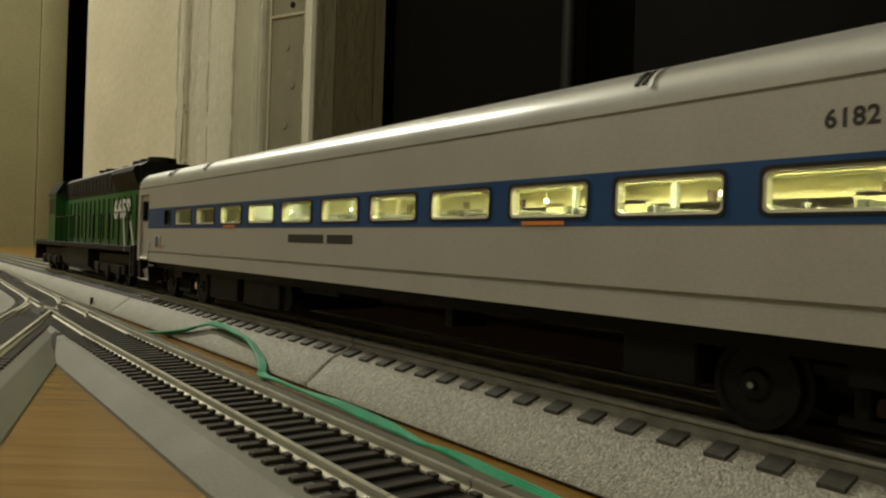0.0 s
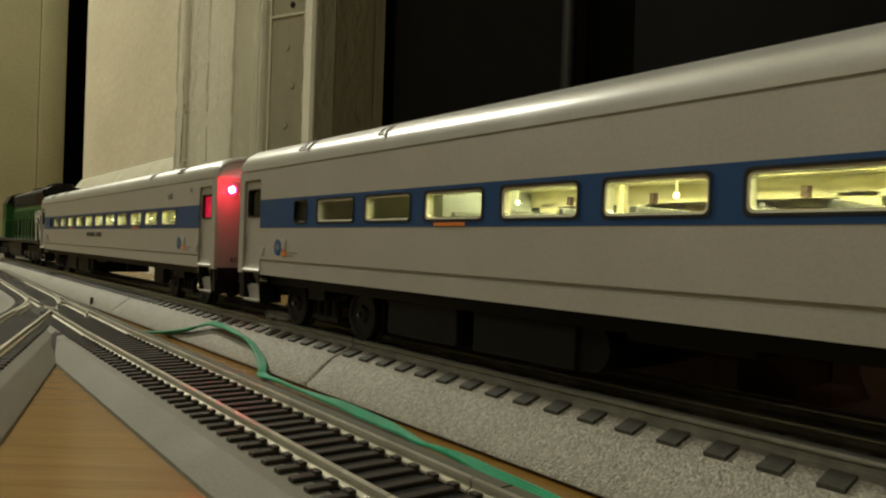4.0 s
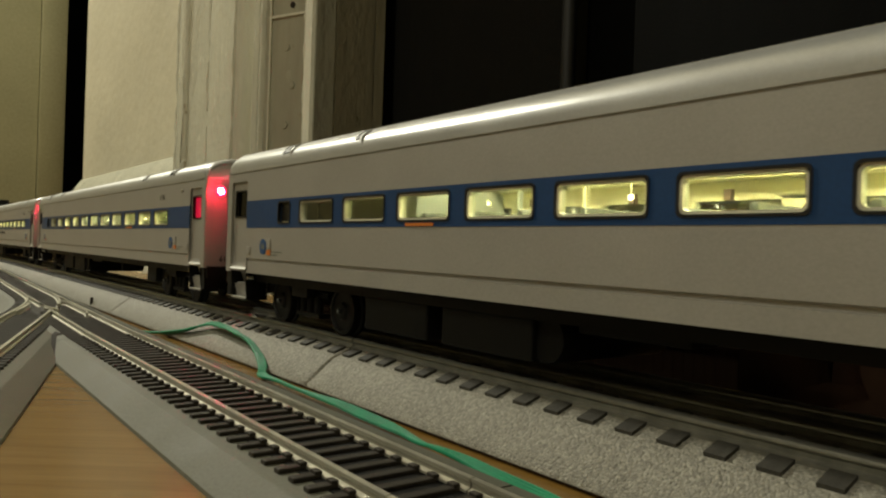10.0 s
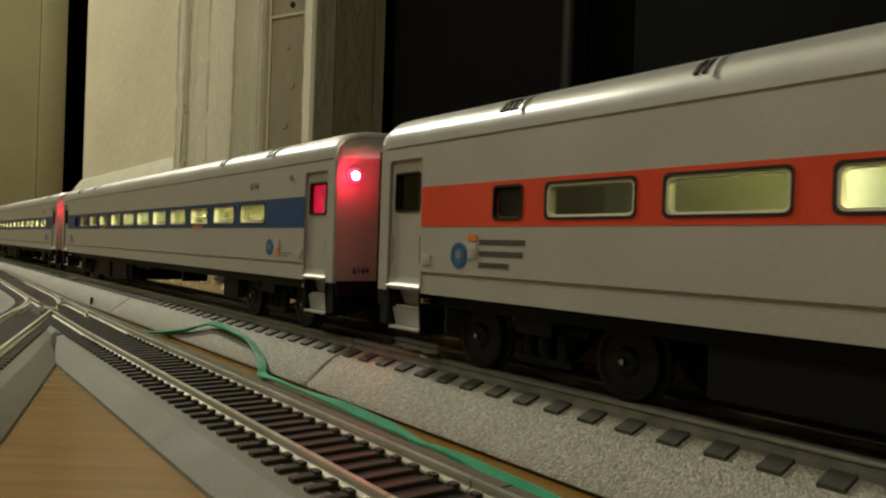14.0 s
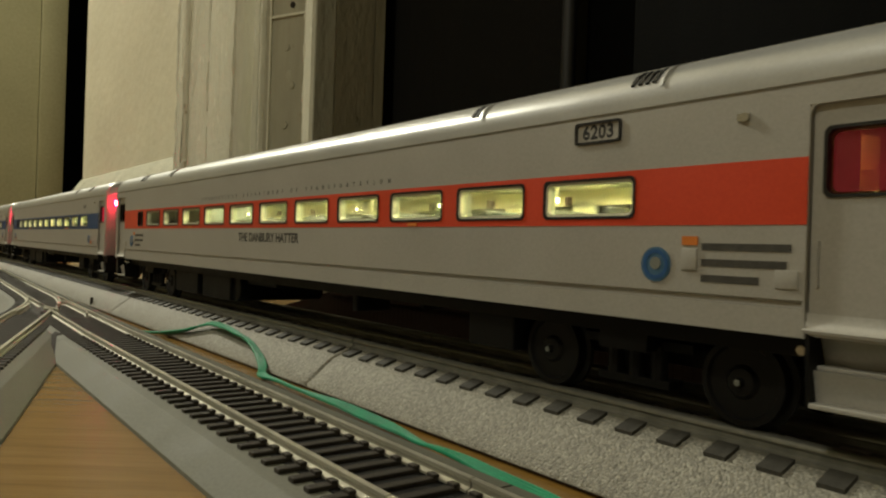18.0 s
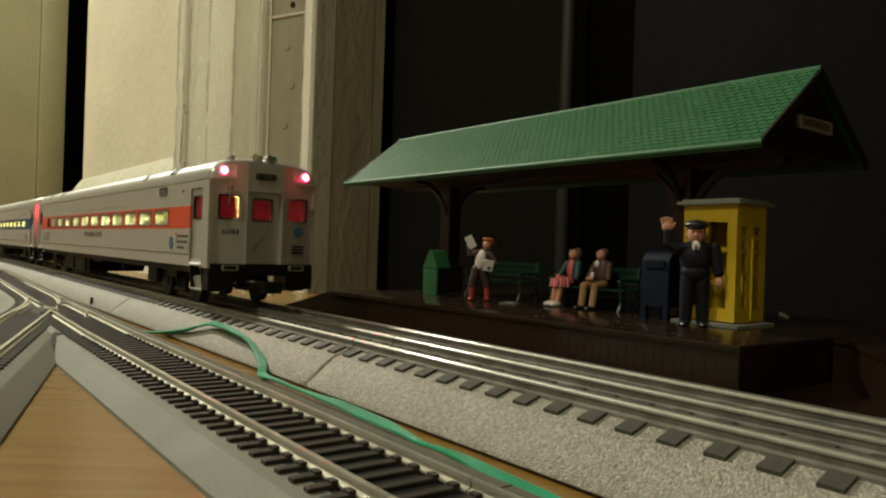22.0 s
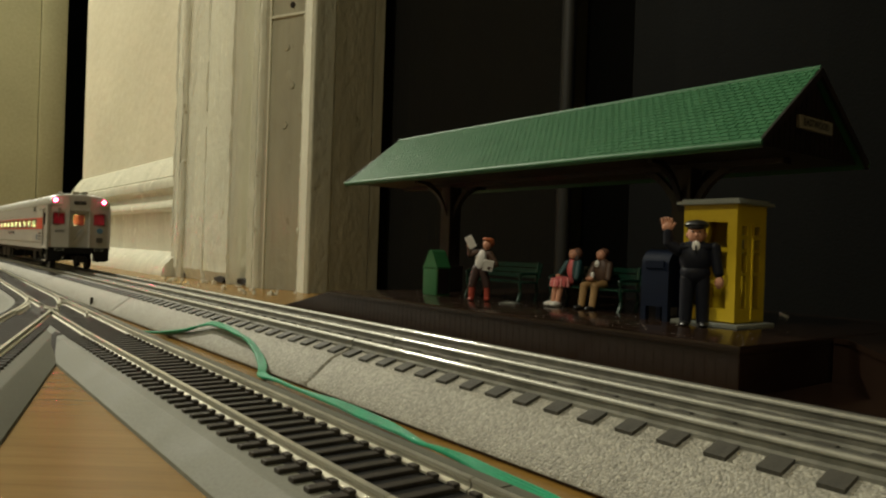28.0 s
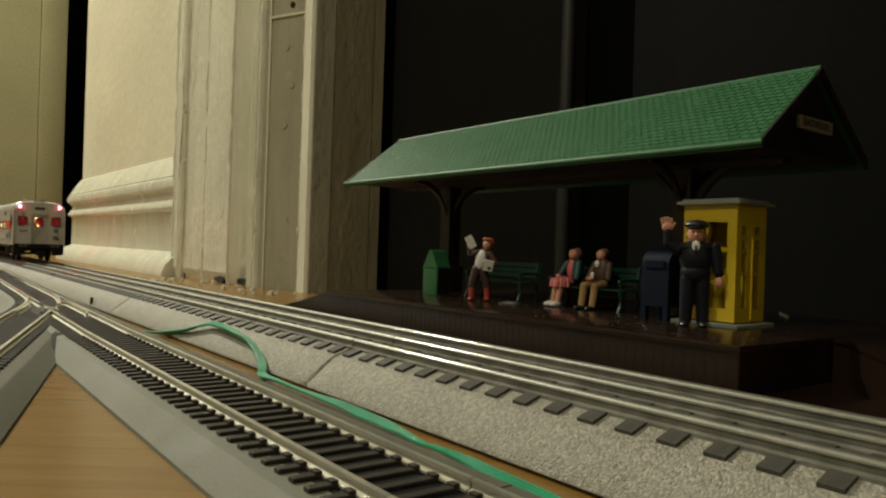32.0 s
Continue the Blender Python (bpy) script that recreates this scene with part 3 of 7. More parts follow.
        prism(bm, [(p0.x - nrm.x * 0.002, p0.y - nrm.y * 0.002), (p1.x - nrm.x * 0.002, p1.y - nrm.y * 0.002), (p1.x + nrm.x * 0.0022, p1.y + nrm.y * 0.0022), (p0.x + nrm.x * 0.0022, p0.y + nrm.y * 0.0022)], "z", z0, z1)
    part("hinge", bm, M["trim"], door, "ridge round a hinge plate, highlight put in as paler paint")
    bm = bmesh.new()
    rod(bm, (-0.6697, 0.3146, 0.2835), (-0.6705, 0.3185, 0.2835), 0.0030, 0.0030, 14)
    part("hole", bm, M["dirt"], door, "dark disc for the shade in a screw hole")
    bm = bmesh.new()
    prism(bm, [(-0.645, 0.3275), (-0.642, 0.318), (-0.639, 0.3150), (-0.6250, 0.3145), (-0.6227, 0.3170), (-0.6235, 0.330), (-0.645, 0.330)], "z", 0.0, TOP)
    part("edge_strip", bm, M["trim"], door, "rounded pale edge strip", True)
    # the reveal that runs back to the cloth, in three steps, shade put into its paint
    bm = bmesh.new()
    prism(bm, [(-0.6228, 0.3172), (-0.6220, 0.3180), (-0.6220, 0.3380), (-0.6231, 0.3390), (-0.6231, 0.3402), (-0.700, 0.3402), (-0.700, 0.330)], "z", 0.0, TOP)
    part("jamb", bm, M["half_shade_paint"], door, "painted jamb board")
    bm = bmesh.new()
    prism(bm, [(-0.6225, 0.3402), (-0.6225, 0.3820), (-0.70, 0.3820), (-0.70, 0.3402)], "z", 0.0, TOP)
    part("inner_jamb", bm, M["jamb_paint"], door, "inner jamb board, shade put into its paint")
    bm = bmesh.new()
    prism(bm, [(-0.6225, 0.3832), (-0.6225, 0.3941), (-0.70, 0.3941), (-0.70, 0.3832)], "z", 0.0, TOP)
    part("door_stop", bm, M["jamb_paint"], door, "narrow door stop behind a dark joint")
    bm = bmesh.new()
    rnd = random.Random(9)
    for x, y, w, h in ((-0.915, 0.2965, 0.012, 0.007), (-0.79, 0.2945, 0.016, 0.008), (-0.748, 0.302, 0.022, 0.009)):
        out = [(x + w * (0.8 + 0.3 * rnd.random()) * math.cos(a), 0.004 + h * (0.25 + 0.35 * rnd.random()) * math.sin(a)) for a in [2 * math.pi * k / 9 for k in range(9)]]
        prism(bm, [(p[0], max(0.001, p[1])) for p in out], "y", y - 0.0004, y + 0.004)
    part("chipped_foot", bm, M["dirt"], door, "dark plates for the shade in rotted holes at the casing foot")
    # cloth panels that close the doorway, and the pole between them
    curtain = thing("curtain", "black cloth panels hung in the doorway behind the station", "curtain", kind="structure")
    bm = bmesh.new()
    pts = []
    for k in range(30):
        x = -0.740 + k * (0.740 - 0.392) / 29
        pts.append((x, DARK + 0.004 + 0.0016 * math.sin(k * 0.9)))
    prism(bm, pts + [(p[0], p[1] + 0.003) for p in pts[::-1]], "z", 0.0, TOP)
    part("left_panel", bm, M["black_cloth"], curtain, "black cloth")
    part("pole", rod(bmesh.new(), (-0.389, DARK + 0.008, 0), (-0.389, DARK + 0.008, TOP), 0.0055, n=16), M["pole"], curtain, "dark upright pole", True)
    # black sheet in place of the darkness between the panels
    part("recess", B(-0.39, -0.30, DARK + 0.03, DARK + 0.036, 0, TOP), M["night"], curtain, "black sheet that stands in for the unlit gap")
    bm = bmesh.new()
    pts = [(-0.322 + k * 0.033, DARK + 0.002 + 0.0012 * math.sin(k * 1.1)) for k in range(30)]
    prism(bm, pts + [(p[0], p[1] + 0.003) for p in pts[::-1]], "z", 0.0, TOP)
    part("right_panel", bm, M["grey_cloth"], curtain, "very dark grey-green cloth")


build_room()
build_doorway()

# ---------------------------------------------------------------- tracks


def sweep(bm, prof, pts):
    """A closed outline (offset to the left, height) carried along a line in plan."""
    rings = []
    for i, p in enumerate(pts):
        a, b = pts[max(i - 1, 0)], pts[min(i + 1, len(pts) - 1)]
        d = Vector((b[0] - a[0], b[1] - a[1])).normalized()
        rings.append([bm.verts.new((p[0] - d.y * o, p[1] + d.x * o, z)) for o, z in prof])
    n = len(prof)
    for r, s in zip(rings, rings[1:]):
        for k in range(n):
            bm.faces.new((r[k], r[(k + 1) % n], s[(k + 1) % n], s[k]))
    bm.faces.new(rings[0][::-1])
    bm.faces.new(rings[-1])
    return bm


def shifted(prof, o):
    return [(p[0] + o, p[1]) for p in prof]


HEAD_O = [(0.0015 * math.cos(math.radians(a)), 0.0143 + 0.0012 * math.sin(math.radians(a))) for a in range(0, 181, 15)]      # rolled, rounded head
RAIL_O = [(-0.0022, 0.0118), (0.0022, 0.0118), (0.0022, 0.0125), (0.0010, 0.0129), (0.0010, 0.0138)] + HEAD_O + [(-0.0010, 0.0138), (-0.0010, 0.0129), (-0.0022, 0.0125)]
BED_O = [(-0.0338, 0.0005), (-0.0347, 0.0010), (-0.0345, 0.0019), (-0.0254, 0.0093), (-0.0242, 0.0098), (-0.0182, 0.0119), (0.0182, 0.0119), (0.0242, 0.0098), (0.0254, 0.0093), (0.0345, 0.0019), (0.0347, 0.0010), (0.0338, 0.0005)]
RAIL_H = [(-0.0012, 0.0054), (0.0012, 0.0054), (0.0012, 0.0059), (0.0003, 0.0062), (0.0003, 0.0071), (0.0006, 0.0074), (0.0006, 0.0079), (-0.0006, 0.0079), (-0.0006, 0.0074), (-0.0003, 0.0071), (-0.0003, 0.0062), (-0.0012, 0.0059)]
BED_H = [(-0.0245, 0.0), (-0.0243, 0.0008), (-0.0182, 0.0048), (-0.0176, 0.0051), (0.0176, 0.0051), (0.0182, 0.0048), (0.0243, 0.0008), (0.0245, 0.0)]
SECTION, PER = 0.254, 25


def two_tone(me):
    """Bright running surface, duller material on web and foot."""
    for p in me.polygons:
        if p.center.z < 0.0141 and abs(p.normal.x) < 0.5:
            p.material_index = 1
    return me


def build_large_track():
    """Straight sections, clipped end to end; one is built, the others are copies."""
    sec = thing("track_section", "grey moulded roadbed track section with three nickel rails", "model track", "large track sections")
    h = SECTION / 2 - 0.0004
    bm = bmesh.new()
    ends = [-h, -h + 0.0008] + [-h + 0.0008 + (2 * h - 0.0016) * k / 40 for k in range(1, 40)] + [h - 0.0008, h]
    rings = []
    for i, x in enumerate(ends):
        dz = -0.0007 if i in (0, len(ends) - 1) else 0.0
        rings.append([bm.verts.new((x, o * (0.985 if dz else 1), max(0.0005, z + dz))) for o, z in BED_O])
    for r, s in zip(rings, rings[1:]):
        for k in range(len(BED_O)):
            bm.faces.new((r[k], r[(k + 1) % len(BED_O)], s[(k + 1) % len(BED_O)], s[k]))
    bm.faces.new(rings[0][::-1])
    bm.faces.new(rings[-1])
    part("roadbed", bm, M["bed_o"], sec, "pale grey moulded ballast shoulder", True)
    part("deck", B(-h, h, -0.0150, 0.0150, 0.0115, 0.0122), M["deck_o"], sec, "darker grey deck between the rails")
    # solid plate, coloured brown for the shadow under the roadbed edge
    part("underside", B(-h, h, -0.0337, 0.0337, 0.0, 0.0007), M["f_brown"], sec, "brown plate for the shadow line along the roadbed foot")
    for o in (-0.0163, 0.0, 0.0163):
        bm = prism(bmesh.new(), shifted(RAIL_O, o), "x", -SECTION / 2 + 0.0003, SECTION / 2 - 0.0003)
        part("rail", two_tone(mesh_of("rail", bm, [M["rail"], M["rail_web"]], True)), None, sec, "worn nickel rail with dull sides")
    outline = [(0.0229, 0.0092), (0.0232, 0.0110), (0.0186, 0.0125), (0.0150, 0.0126)]
    tie = mesh_of("tie", prism(bmesh.new(), outline + [(-y, z) for y, z in outline[::-1]], "x", -0.0022, 0.0022), M["tie_o"])
    for k in range(PER):
        part("tie", tie, None, sec, at=pose(-SECTION / 2 + (k + 0.5) * SECTION / PER, 0, 0))
    x0 = -0.2108 + SECTION / 2
    sec.matrix_basis = pose(x0, YC, 0)
    for k in list(range(-5, 0)) + list(range(1, 7)):
        copy_thing(sec, pose(x0 + k * SECTION, YC, 0))
    # the far loop, round which the train leaves
    xs = x0 - 5.5 * SECTION
    curve = thing("track_curve", "grey moulded roadbed track in a half circle", "model track")
    pts = [(xs - 0.457 * math.sin(a), YC - 0.457 * (1 - math.cos(a))) for a in [math.pi * k / 48 for k in range(49)]]
    pts += [(xs + 0.254 * k, YC - 0.914) for k in range(1, 12)]
    part("roadbed", sweep(bmesh.new(), BED_O, pts), M["bed_o"], curve, "pale grey moulded ballast shoulder", True)
    part("underside", sweep(bmesh.new(), [(-0.0337, 0.0), (-0.0337, 0.0007), (0.0337, 0.0007), (0.0337, 0.0)], pts), M["f_brown"], curve, "brown plate for the shadow line along the roadbed foot")
    for o in (-0.0163, 0.0, 0.0163):
        part("rail", sweep(bmesh.new(), shifted(RAIL_O, o), pts), M["rail"], curve, "worn nickel rail", True)
    bm = bmesh.new()
    for (ax, ay), (bx, by) in zip(pts, pts[1:]):
        n = max(1, round(math.hypot(bx - ax, by - ay) / 0.0102))
        for k in range(n):
            m = Matrix.Translation((ax + (bx - ax) * k / n, ay + (by - ay) * k / n, 0)) @ Matrix.Rotation(math.atan2(by - ay, bx - ax), 4, "Z")
            s = len(bm.verts)
            box(bm, -0.0023, 0.0023, -0.0225, 0.0225, 0.0085, 0.0124)
            bm.verts.ensure_lookup_table()
            for v in bm.verts[s:]:
                v.co = m @ v.co
    tagged(part("ties", bm, M["tie_o"], curve), kind="stuff")
    # small screw head on the shoulder
    bm = rod(bmesh.new(), (0, 0, 0), (0, 0, 0.0052), 0.0010, 0.0010, 10)
    ob = new("track_screw", mesh_of("track_screw", bm, M["tie_ho"], True))
    ob.matrix_basis = pose(-0.5189, 0.1087, 0.0015)
    tagged(ob, "small black screw head standing beside the roadbed", "screw")


HS = -0.01416                     # the small track runs a touch askew


KINK = -0.3225                    # the turnout lies a touch more askew again


def small_y(x):
    return 0.0729 + HS * (x + 0.2) if x > KINK else 0.0729 + HS * (KINK + 0.2) - 0.032 * (x - KINK)


def off_main(x):
    """How far the branch has swung off the main line: a tight arc, then straight."""
    return 0.0 if x < -0.55 else (x + 0.55) ** 2 / 0.92 if x < -0.44 else 0.01315 + 0.24 * (x + 0.44)


def build_small_track():
    tie = mesh_of("small_tie", B(-0.00112, 0.00112, -0.0150, 0.0134, 0.0040, 0.0060, bev=0.0003), M["tie_ho"])
    lugs = bmesh.new()
    for o in (-0.0084, 0.0084):
        for e in (-0.0017, 0.0017):
            box(lugs, -0.0011, 0.0011, o + e - 0.0007, o + e + 0.0007, 0.0059, 0.0066, bev=0.0002)
    lugs = mesh_of("rail_clip", lugs, M["tie_ho"])
    head = math.atan(HS)

    def straight(xa, xb, name, label, group=""):
        head = math.atan2(small_y(xb) - small_y(xa), xb - xa)
        t = thing(name, label, "model track", group)
        ln = (xb - xa) / math.cos(head)
        t.matrix_basis = Matrix.Translation(((xa + xb) / 2, small_y((xa + xb) / 2), 0)) @ Matrix.Rotation(head, 4, "Z")
        bm = prism(bmesh.new(), BED_H, "x", -ln / 2 + 0.0003, ln / 2 - 0.0003)
        part("roadbed", bm, M["bed_ho"], t, "smooth grey plastic roadbed", True)
        part("web", B(-ln / 2, ln / 2, -0.0115, 0.0115, 0.0050, 0.0053), M["black"], t, "black web between the ties")
        for o in (-0.0084, 0.0084):
            part("rail", prism(bmesh.new(), shifted(RAIL_H, o), "x", -ln / 2 + 0.0002, ln / 2 - 0.0002), M["rail_ho"], t, "nickel rail", True)
        n = round(ln / 0.0060)
        for k in range(n):
            at = pose(-ln / 2 + (k + 0.5) * ln / n, 0, 0)
            ob = part("tie", tie, None, t, at=at)
            tagged(part("rail_clip", lugs, None, ob), kind="stuff")
        return t

    straight(-0.3225, -0.0939, "small_track_section", "grey plastic roadbed track with black ties and two nickel rails", "small track sections")
    straight(-0.0939, 0.1347, "small_track_section", "grey plastic roadbed track with black ties and two nickel rails", "small track sections")
    straight(0.1347, 0.5919, "small_track_section", "grey plastic roadbed track with black ties and two nickel rails", "small track sections")
    # turnout: straight leg and a leg that swings off in a wide arc
    t = thing("track_turnout", "grey plastic roadbed turnout with black ties and nickel rails", "model track")
    x0, x1 = -0.70, KINK
    main = [(x1 + (x0 - x1) * k / 12, small_y(x1 + (x0 - x1) * k / 12)) for k in range(13)]
    main.reverse()
    leg = []
    for k in range(31):
        x = -0.56 + k * 0.010
        leg.append((x, (0.07463 - 0.032 * (x - KINK)) - off_main(x)))
    low = [(o, z - 0.0003 if z > 0.004 else z) for o, z in BED_H]
    part("roadbed", sweep(bmesh.new(), BED_H, main), M["bed_ho"], t, "smooth grey plastic roadbed", True)
    part("branch_roadbed", sweep(bmesh.new(), low, leg), M["bed_ho"], t, "smooth grey plastic roadbed of the branch", True)
    part("deck", sweep(bmesh.new(), [(-0.0150, 0.0050), (0.0150, 0.0050), (0.0150, 0.0054), (-0.0150, 0.0054)], [p for p in main if p[0] < -0.40]), M["deck_ho"], t, "black moulded deck of the switch")
    part("branch_deck", sweep(bmesh.new(), [(-0.0150, 0.0050), (0.0150, 0.0050), (0.0150, 0.00525), (-0.0150, 0.00525)], [p for p in leg if p[0] < -0.40]), M["deck_ho"], t, "black moulded deck of the branch")
    fine = [(x0 + (x1 - x0) * k / 60, small_y(x0 + (x1 - x0) * k / 60)) for k in range(61)]
    rails = [(fine, 0.0084), ([p for p in fine if p[0] < -0.555] + leg, -0.0084)]
    rails += [([p for p in fine if -0.535 < p[0] < -0.452], -0.0084), ([p for p in fine if p[0] > -0.430], -0.0084)]
    rails += [([p for p in leg if -0.535 < p[0] < -0.455], 0.0084), ([p for p in leg if p[0] > -0.432], 0.0084)]
    for pts, o in rails:
        part("rail", sweep(bmesh.new(), shifted(RAIL_H, o), pts), M["rail_ho"], t, "nickel rail", True)
    for pts, o in (([(-0.478, small_y(-0.478) - 0.0016), (-0.470, small_y(-0.470)), (-0.44, small_y(-0.44)), (-0.41, small_y(-0.41)), (-0.402, small_y(-0.402) - 0.0016)], 0.0064), (leg[9:15], -0.0064), ([(-0.470, small_y(-0.470) - 0.0084), (-0.455, small_y(-0.455) - 0.0084), (-0.440, small_y(-0.440) - 0.0066), (-0.425, small_y(-0.425) - 0.0046)], 0.0)):
        part("guard_rail", sweep(bmesh.new(), shifted(RAIL_H, o), pts), M["rail_ho"], t, "short guard rail", True)
    fx = -0.4425
    fy = small_y(fx) - 0.0084
    bm = prism(bmesh.new(), [(fx - 0.014, fy + 0.0010), (fx - 0.014, fy - 0.0008), (fx + 0.018, fy - 0.0050), (fx + 0.020, fy + 0.0010)], "z", 0.0052, 0.0069)
    part("frog", bm, M["tie_ho"], t, "black plastic frog block")
    bm = prism(bmesh.new(), [(fx - 0.004, fy + 0.0003), (fx - 0.004, fy - 0.0004), (fx + 0.010, fy - 0.0026), (fx + 0.012, fy + 0.0004)], "z", 0.0069, 0.0078)
    part("frog_point", bm, M["rail_ho"], t, "bright metal frog point")
    # solid dark piece set in the valley for the shade of the seam
    gap = prism(bmesh.new(), [(-0.348, 0.0590), (-0.3385, 0.0600), (-0.336, 0.0575), (-0.292, 0.0494), (-0.2925, 0.0484), (-0.337, 0.0557)], "z", 0.0, 0.0055)
    for v in gap.verts:
        if v.co.x > -0.30 and v.co.z > 0:
            v.co.z = 0.0006
    part("joint_shade", gap, M["dirt"], t, "dark filler for the shade where the two roadbeds meet")
    for pts, kmax in ((main, 0), (leg, 1)):
        ln = [0.0]
        for a, b in zip(pts, pts[1:]):
            ln.append(ln[-1] + math.hypot(b[0] - a[0], b[1] - a[1]))
        n = round(ln[-1] / 0.0060)
        for k in range(n):
            s = (k + 0.5) * ln[-1] / n
            i = max(j for j in range(len(ln)) if ln[j] <= s)
            i = min(i, len(pts) - 2)
            f = (s - ln[i]) / (ln[i + 1] - ln[i])
            a, b = pts[i], pts[i + 1]
            x, y = a[0] + f * (b[0] - a[0]), a[1] + f * (b[1] - a[1])
            if kmax and x < -0.52:
                continue
            at = Matrix.Translation((x, y, -0.0002 * kmax)) @ Matrix.Rotation(math.atan2(b[1] - a[1], b[0] - a[0]), 4, "Z")
            part("tie", tie, None, t, at=at)
    # track on both sides of the turnout, out of sight to the far end
    xe, ye = leg[-1]
    hd = math.atan2(leg[-1][1] - leg[-2][1], leg[-1][0] - leg[-2][0])
    b = straight(-0.2286, 0.0, "small_track_section", "grey plastic roadbed branch track with black ties", "small track sections")
    b.matrix_basis = Matrix.Translation((xe + 0.1143 * math.cos(hd) + 0.0004, ye + 0.1143 * math.sin(hd), 0)) @ Matrix.Rotation(hd, 4, "Z")
    straight(-1.2, -0.7005, "small_track_section", "grey plastic roadbed track with black ties and two nickel rails", "small track sections")


def smooth_line(pts, n=6):
    """Points of a smooth curve through the given ones."""
    out = []
    for i in range(len(pts) - 1):
        p0, p1, p2, p3 = (Vector(pts[max(i - 1, 0)]), Vector(pts[i]), Vector(pts[i + 1]), Vector(pts[min(i + 2, len(pts) - 1)]))
        for k in range(n):
            t = k / n
            out.append(0.5 * (2 * p1 + (p2 - p0) * t + (2 * p0 - 5 * p1 + 4 * p2 - p3) * t * t + (3 * p1 - p0 - 3 * p2 + p3) * t ** 3))
    return out + [Vector(pts[-1])]


def build_cable():
    cable = thing("ribbon_cable", "flat green four-strand wire lying between the tracks", "cable")
    line = [(-0.372, 0.0960, 0.0012), (-0.3580, 0.1047, 0.0014), (-0.3462, 0.1077, 0.0030), (-0.3323, 0.1096, 0.0054), (-0.3214, 0.1122, 0.0083), (-0.3125, 0.1140, 0.0101), (-0.2946, 0.1135, 0.0103), (-0.2805, 0.1128, 0.0094), (-0.2683, 0.1125, 0.0081),
            (-0.2551, 0.1104, 0.0057), (-0.2464, 0.1083, 0.0037), (-0.2385, 0.1055, 0.0022), (-0.2310, 0.1018, 0.0022), (-0.2250, 0.1003, 0.0021), (-0.2174, 0.1010, 0.0020), (-0.2040, 0.1006, 0.0020), (-0.1897, 0.1008, 0.0020), (-0.1773, 0.1013, 0.0020),
            (-0.1638, 0.1004, 0.0020), (-0.1491, 0.0996, 0.0020), (-0.1416, 0.0987, 0.0020), (-0.1325, 0.0972, 0.0020), (-0.1267, 0.0970, 0.0024), (-0.1181, 0.0978, 0.0020), (-0.1058, 0.0963, 0.0020), (-0.0924, 0.0953, 0.0020), (-0.06, 0.0930, 0.0018), (0.1, 0.094, 0.0014)]
    mid = smooth_line(line)
    # how the flat ribbon lies: the way across it, in plan, swings where it is folded
    for k in range(4):
        pts = []
        for i, p in enumerate(mid):
            d = (mid[min(i + 1, len(mid) - 1)] - mid[max(i - 1, 0)]).normalized()
            across = d.cross(Vector((0, 0, 1))).normalized()
            tilt = 0.35 * math.sin(i * 0.16)
            across = (across * math.cos(tilt) + across.cross(d) * math.sin(tilt))
            pts.append(p + across * (k - 1.5) * 0.00074 + Vector((0, 0, 0.0003)))
        part("strand", tube(bmesh.new(), pts, 0.00054, 8), M["cable"], cable, "green insulated strand", True)


build_large_track()
build_small_track()
build_cable()

# ---------------------------------------------------------------- the train
LEN, HW, PITCH = 0.457, 0.0268, 0.4836
WIN0, WSTEP, WWID, NWIN = 0.0685, 0.0309, 0.0243, 11
Z_LO, Z_B0, Z_W0, Z_W1, Z_B1, Z_EAVE = 0.0185, 0.0366, 0.0383, 0.0461, 0.0474, 0.0598
BOGIE, AXLE, WHEEL_R = 0.0608, 0.0238, 0.0083


def shared(cache, key, make):
    if key not in cache:
        cache[key] = make()
    return cache[key]


KEEP = {}


def window_meshes(w, h, kind):
    """Gasket, pale rim and pane of one window, centred on the origin, facing +y."""
    def gasket():
        bm = bmesh.new()
        frame_ring(bm, ring_rect(w + 0.0006, h + 0.0006, 0.0013), ring_rect(w - 0.0005, h - 0.0005, 0.0013), -0.0008, 0.0003)
        return mesh_of("gasket", bm, M["gasket"])

    def rim():
        bm = bmesh.new()
        frame_ring(bm, ring_rect(w - 0.0005, h - 0.0005, 0.0013), ring_rect(w - 0.0016, h - 0.0016, 0.0011), -0.0020, -0.0001)
        return mesh_of("rim", bm, M["rim"])

    def pane(mat):
        def make():
            bm = bmesh.new()
            prism(bm, ring_rect(w - 0.0013, h - 0.0013, 0.0012), "y", -0.0014, -0.0010)
            return mesh_of("pane", bm, mat)
        return make
    k = (round(w, 5), round(h, 5))
    return (shared(KEEP, ("g", k), gasket), shared(KEEP, ("r", k), rim), shared(KEEP, ("p", k, kind), pane(M[kind])))


def put_window(car, x, z, w, h, sgn, kind="pane", rim=True, name="window"):
    g, r, p = window_meshes(w, h, kind)
    at = pose(x, sgn * HW, z, 0, 0, 0 if sgn > 0 else 180)
    ob = part(name, g, None, car, at=at)
    if rim:
        part("rim", r, None, ob)
    pn = part("pane", p, None, ob)
    pn.visible_shadow = False
    return ob


def X(u):
    return LEN / 2 - u


def roof_profile(w, z0, z1):
    """Half-round car roof, from eave to eave (y, z)."""
    pts = [(w, z0 - 0.0004), (w, z0 + 0.0012), (w * 0.992, z0 + 0.0028), (w * 0.965, z0 + 0.0045), (w * 0.915, z0 + 0.0059), (w * 0.83, z0 + (z1 - z0) * 0.73), (w * 0.7, z0 + (z1 - z0) * 0.84), (w * 0.5, z0 + (z1 - z0) * 0.94), (w * 0.25, z1 - 0.0001), (0, z1)]
    return pts + [(-y, z) for y, z in pts[-2::-1]]


